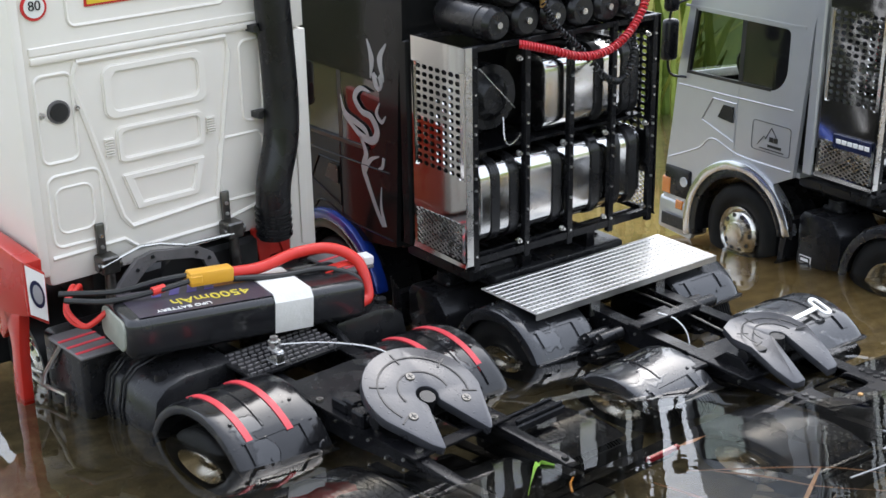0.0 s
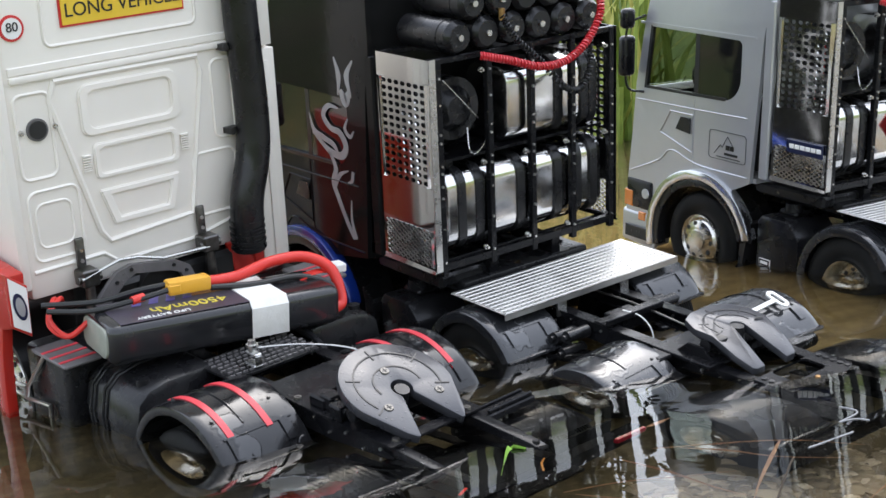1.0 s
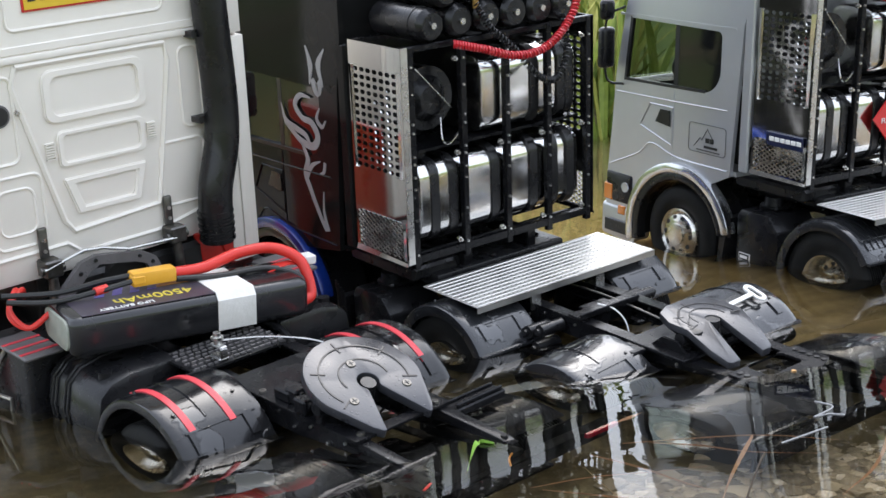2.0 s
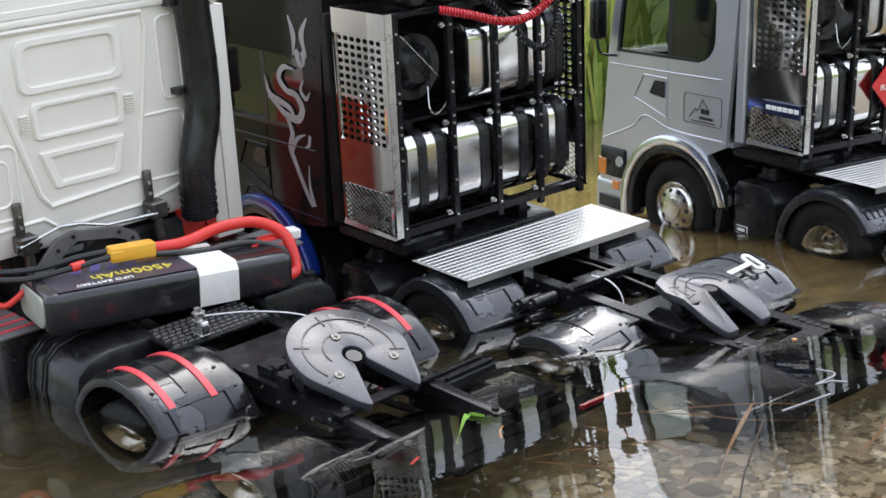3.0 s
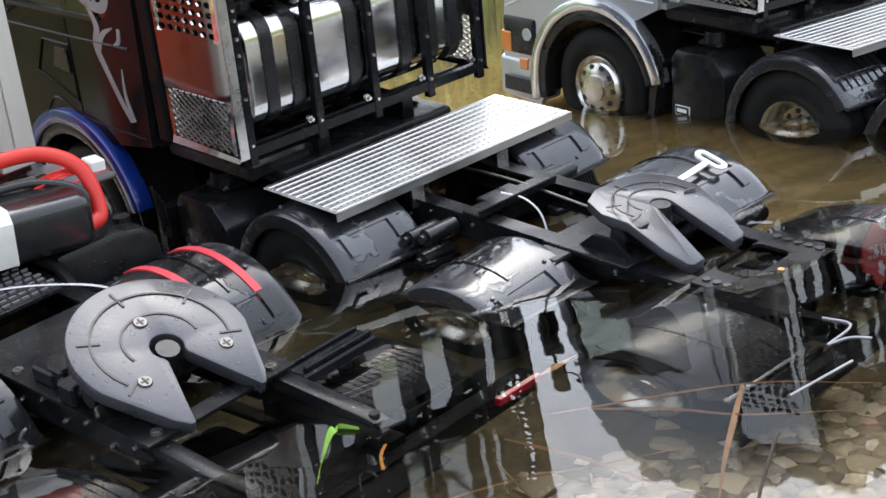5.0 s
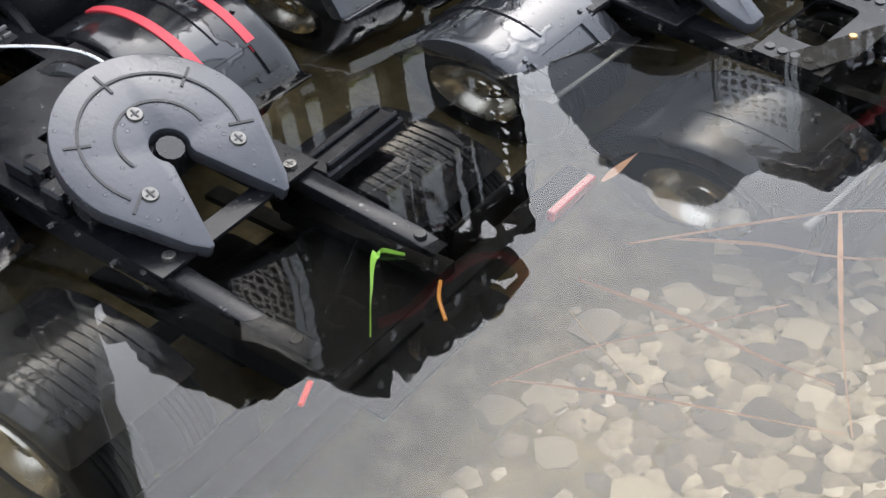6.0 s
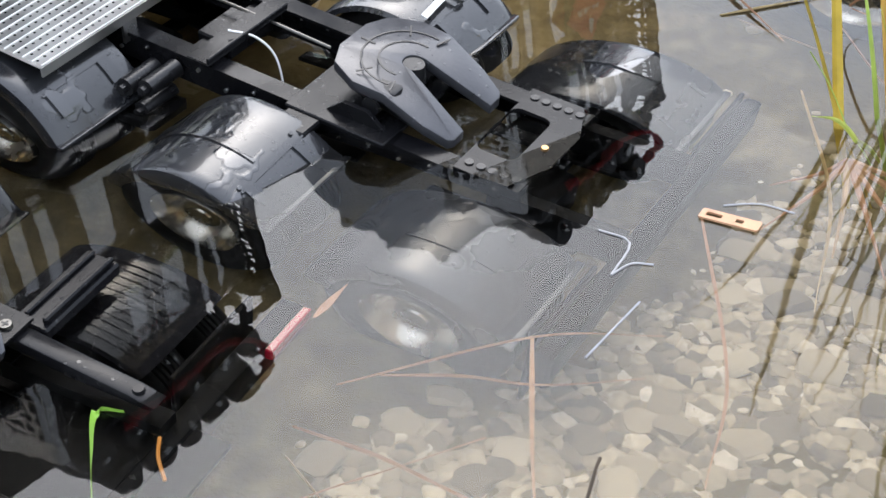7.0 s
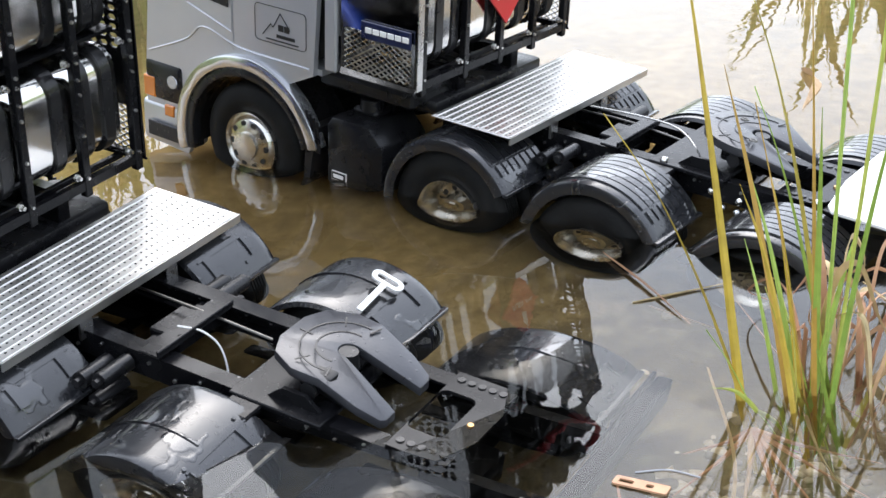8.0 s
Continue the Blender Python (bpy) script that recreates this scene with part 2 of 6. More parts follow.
def ground_material():
    """Silty pond bed with fine gravel, turning to earth and grass above the water."""
    m, nt, p = nodes_of("pond_bed_silt")
    n1 = noise_node(nt, 9.0, 5.0)
    n2 = noise_node(nt, 70.0, 5.0, 0.65)
    mul = nt.nodes.new("ShaderNodeMath")
    mul.operation = "MULTIPLY_ADD"
    mul.inputs[1].default_value = 0.5
    nt.links.new(n2.outputs["Fac"], mul.inputs[0])
    hal = nt.nodes.new("ShaderNodeMath")
    hal.operation = "MULTIPLY"
    hal.inputs[1].default_value = 0.5
    nt.links.new(n1.outputs["Fac"], hal.inputs[0])
    nt.links.new(hal.outputs["Value"], mul.inputs[2])
    wet = ramp_node(nt, mul.outputs["Value"], [(0.3, (0.052, 0.040, 0.019)), (0.5, (0.130, 0.103, 0.049)), (0.68, (0.260, 0.205, 0.104))])
    dry = ramp_node(nt, mul.outputs["Value"], [(0.3, (0.05, 0.09, 0.018)), (0.5, (0.10, 0.15, 0.03)), (0.7, (0.2, 0.22, 0.05))])
    geo = nt.nodes.new("ShaderNodeNewGeometry")
    sep = nt.nodes.new("ShaderNodeSeparateXYZ")
    nt.links.new(geo.outputs["Position"], sep.inputs["Vector"])
    mr = nt.nodes.new("ShaderNodeMapRange")
    mr.inputs["From Min"].default_value, mr.inputs["From Max"].default_value = 0.01, 0.05
    # a bank of clean yellow sand lies towards the far side
    sand = ramp_node(nt, mul.outputs["Value"], [(0.3, (0.169, 0.120, 0.044)), (0.5, (0.312, 0.218, 0.083)), (0.68, (0.468, 0.338, 0.143))])
    far = nt.nodes.new("ShaderNodeVectorMath")
    far.operation = "DOT_PRODUCT"
    far.inputs[1].default_value = (0.62, 0.78, 0.0)
    nt.links.new(geo.outputs["Position"], far.inputs[0])
    wob = nt.nodes.new("ShaderNodeMath")
    wob.operation = "MULTIPLY_ADD"
    wob.inputs[1].default_value = 0.22
    n0 = noise_node(nt, 1.3, 3.0)
    big = nt.nodes.new("ShaderNodeMath")
    big.operation = "MULTIPLY_ADD"
    big.inputs[1].default_value = 0.5
    big.inputs[2].default_value = -0.25
    nt.links.new(n0.outputs["Fac"], big.inputs[0])
    sumv = nt.nodes.new("ShaderNodeMath")
    sumv.operation = "ADD"
    nt.links.new(big.outputs["Value"], sumv.inputs[1])
    nt.links.new(n1.outputs["Fac"], wob.inputs[0])
    nt.links.new(far.outputs["Value"], sumv.inputs[0])
    nt.links.new(sumv.outputs["Value"], wob.inputs[2])
    sm = nt.nodes.new("ShaderNodeMapRange")
    sm.interpolation_type = "SMOOTHSTEP"
    sm.inputs["From Min"].default_value, sm.inputs["From Max"].default_value = 0.08, 0.25
    nt.links.new(wob.outputs["Value"], sm.inputs["Value"])
    off = nt.nodes.new("ShaderNodeMapRange")
    off.interpolation_type = "SMOOTHSTEP"
    off.inputs["From Min"].default_value, off.inputs["From Max"].default_value = 0.55, 0.95
    off.inputs["To Min"].default_value, off.inputs["To Max"].default_value = 1.0, 0.05
    nt.links.new(wob.outputs["Value"], off.inputs["Value"])
    bank = nt.nodes.new("ShaderNodeMath")
    bank.operation = "MULTIPLY"
    nt.links.new(sm.outputs["Result"], bank.inputs[0])
    nt.links.new(off.outputs["Result"], bank.inputs[1])
    bed = nt.nodes.new("ShaderNodeMix")
    bed.data_type = "RGBA"
    nt.links.new(bank.outputs["Value"], bed.inputs["Factor"])
    nt.links.new(wet.outputs["Color"], bed.inputs["A"])
    nt.links.new(sand.outputs["Color"], bed.inputs["B"])
    nt.links.new(sep.outputs["Z"], mr.inputs["Value"])
    mix = nt.nodes.new("ShaderNodeMix")
    mix.data_type = "RGBA"
    nt.links.new(mr.outputs["Result"], mix.inputs["Factor"])
    nt.links.new(bed.outputs["Result"], mix.inputs["A"])
    nt.links.new(dry.outputs["Color"], mix.inputs["B"])
    nt.links.new(mix.outputs["Result"], p.inputs["Base Color"])
    p.inputs["Roughness"].default_value = 0.85
    b = nt.nodes.new("ShaderNodeBump")
    b.inputs["Strength"].default_value = 0.5
    b.inputs["Distance"].default_value = 0.004
    nt.links.new(n2.outputs["Fac"], b.inputs["Height"])
    nt.links.new(b.outputs["Normal"], p.inputs["Normal"])
    return m


def varied(name, stops, rough=0.6, fine=300.0, per_island=False):
    """Stone or leaf: a tone of its own for each piece, with a fine grain."""
    m, nt, p = nodes_of(name)
    if per_island:
        g = nt.nodes.new("ShaderNodeNewGeometry")
        src = g.outputs["Random Per Island"]
    else:
        oi = nt.nodes.new("ShaderNodeObjectInfo")
        src = oi.outputs["Random"]
    r = ramp_node(nt, src, stops)
    n = noise_node(nt, fine, 4.0)
    mx = nt.nodes.new("ShaderNodeMix")
    mx.data_type = "RGBA"
    mx.blend_type = "MULTIPLY"
    mx.inputs["Factor"].default_value = 0.6
    g2 = ramp_node(nt, n.outputs["Fac"], [(0.3, (0.55, 0.55, 0.55)), (0.65, (1, 1, 1))])
    nt.links.new(r.outputs["Color"], mx.inputs["A"])
    nt.links.new(g2.outputs["Color"], mx.inputs["B"])
    nt.links.new(mx.outputs["Result"], p.inputs["Base Color"])
    p.inputs["Roughness"].default_value = rough
    b = nt.nodes.new("ShaderNodeBump")
    b.inputs["Strength"].default_value = 0.3
    b.inputs["Distance"].default_value = 0.001
    nt.links.new(n.outputs["Fac"], b.inputs["Height"])
    nt.links.new(b.outputs["Normal"], p.inputs["Normal"])
    return m


WATER = water_material()
GROUND = ground_material()
STONE_STOPS = [(0.0, (0.145, 0.120, 0.080)), (0.35, (0.267, 0.219, 0.144)), (0.7, (0.388, 0.323, 0.213)), (0.92, (0.521, 0.438, 0.296)), (1.0, (0.655, 0.575, 0.440))]
PEBBLE = varied("pebble_stone", STONE_STOPS, 0.7)
PEBBLES = varied("pebble_stones", STONE_STOPS, 0.7, per_island=True)
REED = varied("reed_leaf", [(0.0, (0.26, 0.42, 0.06)), (0.55, (0.40, 0.54, 0.11)), (0.78, (0.55, 0.54, 0.11)), (0.88, (0.60, 0.38, 0.07)), (1.0, (0.42, 0.22, 0.08))], 0.5, 120)
REEDS = varied("reed_leaves", [(0.0, (0.14, 0.22, 0.03)), (0.5, (0.30, 0.36, 0.06)), (1.0, (0.50, 0.46, 0.12))], 0.6, 60, per_island=True)
REEDYELLOW = varied("yellow_reed_leaf", [(0.0, (0.55, 0.40, 0.05)), (1.0, (0.68, 0.48, 0.08))], 0.5, 120)
STRAW = varied("dead_straw", [(0.0, (0.46, 0.24, 0.14)), (0.5, (0.52, 0.30, 0.17)), (1.0, (0.58, 0.46, 0.24))], 0.6, 150)
GRASS = varied("green_grass_blade", [(0.0, (0.10, 0.24, 0.02)), (1.0, (0.22, 0.42, 0.05))], 0.45, 120)


# ---- mesh helpers ----
def part(name, bm, mat, parent=None, label="", sharp=35.0, kind=""):
    """Links a bmesh as one mesh object under a thing or a part."""
    me = bpy.data.meshes.new(name)
    bmesh.ops.recalc_face_normals(bm, faces=bm.faces)
    bm.to_mesh(me)
    bm.free()
    for poly in me.polygons:
        poly.use_smooth = True
    me.set_sharp_from_angle(angle=radians(sharp))
    me.materials.append(mat)
    ob = new(name, me)
    if parent:
        ob.parent = parent
    if label or kind:
        tagged(ob, label=label, kind=kind)
    return ob


def thing(name, m, label, category, group="", kind=""):
    e = new(name)
    e.empty_display_size = 0.02
    e.matrix_world = m
    return tagged(e, label, category, group, kind)


def child_copy(ob, parent, m):
    """A second piece on the same mesh."""
    c = bpy.data.objects.new(ob.name.split(".")[0], ob.data)
    scene.collection.objects.link(c)
    c.parent = parent
    c.matrix_local = m
    return c


def B():
    return bmesh.new()


def box(bm, x0, x1, y0, y1, z0, z1, bev=0.0, seg=2, m=None):
    r = bmesh.ops.create_cube(bm, size=1.0)
    vs = r["verts"]
    mm = Matrix.Translation(((x0 + x1) / 2, (y0 + y1) / 2, (z0 + z1) / 2)) @ Matrix.Diagonal((x1 - x0, y1 - y0, z1 - z0, 1))
    bmesh.ops.transform(bm, matrix=mm, verts=vs)
    if bev > 0:
        es = list({e for v in vs for e in v.link_edges})
        rb = bmesh.ops.bevel(bm, geom=es, offset=bev, segments=seg, affect="EDGES", profile=0.5)
        vs = list({v for f in rb["faces"] for v in f.verts} | {v for v in vs if v.is_valid})
    if m is not None:
        bmesh.ops.transform(bm, matrix=m, verts=[v for v in vs if v.is_valid])
    return bm


def rod(bm, p0, p1, r0, r1=None, seg=14):
    """Cylinder or cone between two points."""
    p0, p1 = Vector(p0), Vector(p1)
    r1 = r0 if r1 is None else r1
    d = p1 - p0
    q = Vector((0, 0, 1)).rotation_difference(d.normalized()).to_matrix().to_4x4()
    mm = Matrix.Translation((p0 + p1) / 2) @ q
    bmesh.ops.create_cone(bm, cap_ends=True, cap_tris=False, segments=seg, radius1=r0, radius2=r1, depth=d.length, matrix=mm)
    return bm


def smooth_path(pts, n=8):
    """Catmull-Rom through the points."""
    pts = [Vector(p) for p in pts]
    pts = [2 * pts[0] - pts[1]] + pts + [2 * pts[-1] - pts[-2]]
    out = []
    for i in range(1, len(pts) - 2):
        a, b, c, d = pts[i - 1:i + 3]
        for k in range(n):
            t = k / n
            out.append(0.5 * (2 * b + (c - a) * t + (2 * a - 5 * b + 4 * c - d) * t * t + (3 * b - a - 3 * c + d) * t ** 3))
    out.append(pts[-2])
    return out


def tube(bm, pts, r, seg=8, taper=None):
    """Tube along a path, with closed ends."""
    pts = [Vector(p) for p in pts]
    up = Vector((0.02, 0.03, 1.0)).normalized()
    rings = []
    n_prev = None
    for i, p in enumerate(pts):
        t = (pts[min(i + 1, len(pts) - 1)] - pts[max(i - 1, 0)]).normalized()
        a = (n_prev - t * n_prev.dot(t)) if n_prev is not None else up.cross(t)
        if a.length < 1e-6:
            a = Vector((1, 0, 0)).cross(t)
        a.normalize()
        n_prev = a
        b = t.cross(a)
        rr = r if taper is None else r * taper(i / (len(pts) - 1))
        rings.append([bm.verts.new(p + rr * (math.cos(2 * math.pi * k / seg) * a + math.sin(2 * math.pi * k / seg) * b)) for k in range(seg)])
    for u, v in zip(rings, rings[1:]):
        for k in range(seg):
            bm.faces.new((u[k], u[(k + 1) % seg], v[(k + 1) % seg], v[k]))
    bm.faces.new(rings[0][::-1])
    bm.faces.new(rings[-1])
    return bm


def lathe(bm, prof, seg=40, m=None):
    """Turns a closed profile of (along x, radius) about the x axis."""
    rings = []
    for k in range(seg):
        a = 2 * math.pi * k / seg
        rings.append([bm.verts.new((x, r * math.cos(a), r * math.sin(a))) for x, r in prof])
    vs = [v for ring in rings for v in ring]
    n = len(prof)
    for k in range(seg):
        u, v = rings[k], rings[(k + 1) % seg]
        for j in range(n):
            j2 = (j + 1) % n
            bm.faces.new((u[j], u[j2], v[j2], v[j]))
    if m is not None:
        bmesh.ops.transform(bm, matrix=m, verts=vs)
    return bm


def prism(bm, poly, axis, a, b, holes=(), bev=0.0, m=None):
    """A flat polygon, with holes, extruded from a to b along an axis. Polygons are (u, v): x -> (y, z), y -> (x, z), z -> (x, y)."""
    def co(u, v, w):
        return {"x": (w, u, v), "y": (u, w, v), "z": (u, v, w)}[axis]
    before = set(bm.verts)
    if not holes:
        f = bm.faces.new([bm.verts.new(co(u, v, a)) for u, v in poly])
        faces = [f]
    else:
        edges = []
        for loop in (poly, *holes):
            vs = [bm.verts.new(co(u, v, a)) for u, v in loop]
            edges += [bm.edges.new((vs[i], vs[(i + 1) % len(vs)])) for i in range(len(vs))]
        r = bmesh.ops.triangle_fill(bm, use_beauty=True, use_dissolve=False, edges=edges)
        faces = [g for g in r["geom"] if isinstance(g, bmesh.types.BMFace)]
    r = bmesh.ops.extrude_face_region(bm, geom=faces)
    vs = [g for g in r["geom"] if isinstance(g, bmesh.types.BMVert)]
    d = b - a
    bmesh.ops.translate(bm, verts=vs, vec=co(0, 0, d))
    bm.faces.ensure_lookup_table()
    mine = [v for v in bm.verts if v not in before]
    bmesh.ops.recalc_face_normals(bm, faces=list({f for v in mine for f in v.link_faces}))
    if bev > 0:
        es = [e for e in {e for v in mine for e in v.link_edges} if len(e.link_faces) == 2 and e.calc_face_angle(0) > radians(40)]
        bmesh.ops.bevel(bm, geom=es, offset=bev, segments=2, affect="EDGES", profile=0.5)
        mine = [v for v in bm.verts if v not in before]
    if m is not None:
        bmesh.ops.transform(bm, matrix=m, verts=mine)
    return bm


def arc(cx, cy, r, a0, a1, n=16, ry=None):
    ry = r if ry is None else ry
    return [(cx + r * math.cos(radians(a0 + (a1 - a0) * i / n)), cy + ry * math.sin(radians(a0 + (a1 - a0) * i / n))) for i in range(n + 1)]


def rrect(x0, x1, y0, y1, r, n=5):
    return arc(x1 - r, y1 - r, r, 0, 90, n) + arc(x0 + r, y1 - r, r, 90, 180, n) + arc(x0 + r, y0 + r, r, 180, 270, n) + arc(x1 - r, y0 + r, r, 270, 360, n)


def words(body, size, m, mat, parent, label="", depth=0.0003, name="lettering"):
    cu = bpy.data.curves.new("text", "FONT")
    cu.body, cu.size, cu.extrude = body, size, depth
    cu.align_x, cu.align_y = "CENTER", "CENTER"
    tmp = bpy.data.objects.new("text", cu)
    scene.collection.objects.link(tmp)
    bpy.context.view_layer.update()
    me = bpy.data.meshes.new_from_object(tmp.evaluated_get(bpy.context.evaluated_depsgraph_get()))
    bpy.data.objects.remove(tmp)
    bpy.data.curves.remove(cu)
    me.materials.clear()
    me.materials.append(mat)
    ob = new(name, me)
    ob.parent = parent
    ob.matrix_local = m
    if label:
        tagged(ob, label=label)
    return ob


# The trucks stand on the sloping bed: TILT turns level truck space into the world, whose water lies at z = 0.
TILT = pose(-0.0004, -0.0011, 0.0387, 8.172, -3.627, -0.091)
POSE_A = TILT @ pose(-0.150, 0, 0, 0, 0, 4.5)
POSE_B = TILT @ pose(0.0825, 0, 0)
POSE_C = TILT @ pose(0.3216, -0.0792, 0.0046, -1.04, 2.6, -5.77) @ pose(0.0825, 0, 0)


# ---- ground, water, banks ----
def smoothstep(a, b, v):
    t = min(max((v - a) / (b - a), 0.0), 1.0)
    return t * t * (3 - 2 * t)


def bed_height(x, y):
    h = 0.0636 * x + 0.1427 * y - 0.0552
    h = min(max(h, -0.085), -0.028)
    r = math.hypot(x, y)
    h += (noise.noise(Vector((x * 9, y * 9, 0))) * 0.004 + noise.noise(Vector((x * 40, y * 40, 3))) * 0.0012) * (1 if r < 4 else 0)
    if r > 1.2:
        h -= 0.05 * smoothstep(1.2, 2.0, r)
    near = -0.72 * x - 0.69 * y + 0.03 * noise.noise(Vector((x * 5, y * 5, 7)))
    h += 0.13 * smoothstep(0.40, 0.66, near)
    far = 0.62 * x + 0.78 * y + 0.12 * noise.noise(Vector((x * 1.5, y * 1.5, 2)))
    h += 0.42 * smoothstep(1.25, 2.0, far) * (1 - smoothstep(0.5, 1.0, 0.78 * x - 0.62 * y))
    edge = math.hypot(x - 0.5, (y - 0.3) * 1.12) * (1 + 0.22 * noise.noise(Vector((x * 0.35, y * 0.35, 5))))
    h += 0.4 * smoothstep(3.2, 4.6, edge) + 1.2 * smoothstep(6.0, 40.0, edge)
    return h


def warped(n, k, size):
    return [size * math.sinh(k * (2 * i / (n - 1) - 1)) / math.sinh(k) for i in range(n)]


def ground_sheet():
    n = 190
    cs = warped(n, 6.0, 400.0)
    verts = [(x, y, bed_height(x, y)) for y in cs for x in cs]
    faces = [(j * n + i, j * n + i + 1, (j + 1) * n + i + 1, (j + 1) * n + i) for j in range(n - 1) for i in range(n - 1)]
    me = bpy.data.meshes.new("ground")
    me.from_pydata(verts, [], faces)
    for p in me.polygons:
        p.use_smooth = True
    me.materials.append(GROUND)
    return tagged(new("ground", me), "silty pond bed with gravel rising to grassy banks", "ground", kind="structure")


def pond():
    bm = B()
    bmesh.ops.create_grid(bm, x_segments=8, y_segments=8, size=4.6)
    ob = part("water", bm, WATER)
    ob.location = (0.5, 0.3, 0)
    ob.visible_shadow = False
    return tagged(ob, "calm clear brownish pond water reflecting sky", "water", kind="structure")


GROUND_OB = ground_sheet()
pond()


# ---- truck pieces; truck space: x right, y ahead, z up, deck plate top at z = 0 ----
TYRE_R = 0.0415


def tyre_mesh(bm, x0, x1):
    w = x1 - x0
    prof = [(x0 + 0.0025, 0.0225), (x0, 0.027), (x0 - 0.0006, 0.032), (x0 + 0.0008, 0.038), (x0 + 0.003, TYRE_R - 0.0008)]
    k = 6
    for i in range(k):
        a = x0 + 0.004 + (w - 0.008) * i / k
        b = x0 + 0.004 + (w - 0.008) * (i + 1) / k
        g = 0.0005
        prof += [(a + g, TYRE_R), (b - g, TYRE_R), (b - g + 0.0002, TYRE_R - 0.0016), (b + g - 0.0002, TYRE_R - 0.0016)]
    prof = prof[:-2]
    prof += [(x1 - 0.003, TYRE_R - 0.0008), (x1 - 0.0008, 0.038), (x1 + 0.0006, 0.032), (x1, 0.027), (x1 - 0.0025, 0.0225)]
    lathe(bm, prof, 56)


def wheel(truck, side, y, z, x_out, dual, flat_rim):
    """side -1: left. x_out: distance of the outer tyre wall from the centre line."""
    bm = B()
    w = 0.021
    tyre_mesh(bm, -w, 0)
    if dual:
        tyre_mesh(bm, -2 * w - 0.004, -w - 0.004)
    t = part("wheel", bm, RUBBER, truck, "black ribbed rubber truck tyre")
    t.matrix_local = Matrix.Translation((side * x_out, y, z)) @ (Matrix.Identity(4) if side > 0 else pose(0, 0, 0, 0, 0, 180))
    bm = B()
    if flat_rim:
        prof = [(-0.019, 0.0228), (-0.002, 0.0228), (0.0004, 0.0222), (-0.001, 0.0205), (-0.003, 0.0195), (0.0005, 0.017), (0.002, 0.0125),
                (0.0025, 0.0095), (0.0048, 0.009), (0.0052, 0.0065), (0.0052, 0.0001), (-0.019, 0.0001)]
    else:
        prof = [(-0.019, 0.0228), (-0.002, 0.0228), (0.0004, 0.0222), (-0.001, 0.0205), (-0.008, 0.0185), (-0.0125, 0.0165), (-0.0135, 0.0115),
                (-0.011, 0.0105), (-0.005, 0.0095), (-0.0045, 0.006), (-0.0035, 0.0055), (-0.0035, 0.0001), (-0.019, 0.0001)]
    lathe(bm, prof, 40)
    rim = part("rim", bm, RIM, t, "silver alloy wheel rim")
    hx, hr = (0.0011, 0.0147) if flat_rim else (-0.0134, 0.0140)
    bm = B()
    rod(bm, (hx - 0.0015, hr, 0), (hx + 0.0006, hr, 0), 0.0021, seg=10)
    hole = part("hand_hole", bm, SIGNBLACK, t)
    for k in range(1, 10):
        child_copy(hole, t, pose(0, 0, 0, 36 * k, 0, 0))
    return t


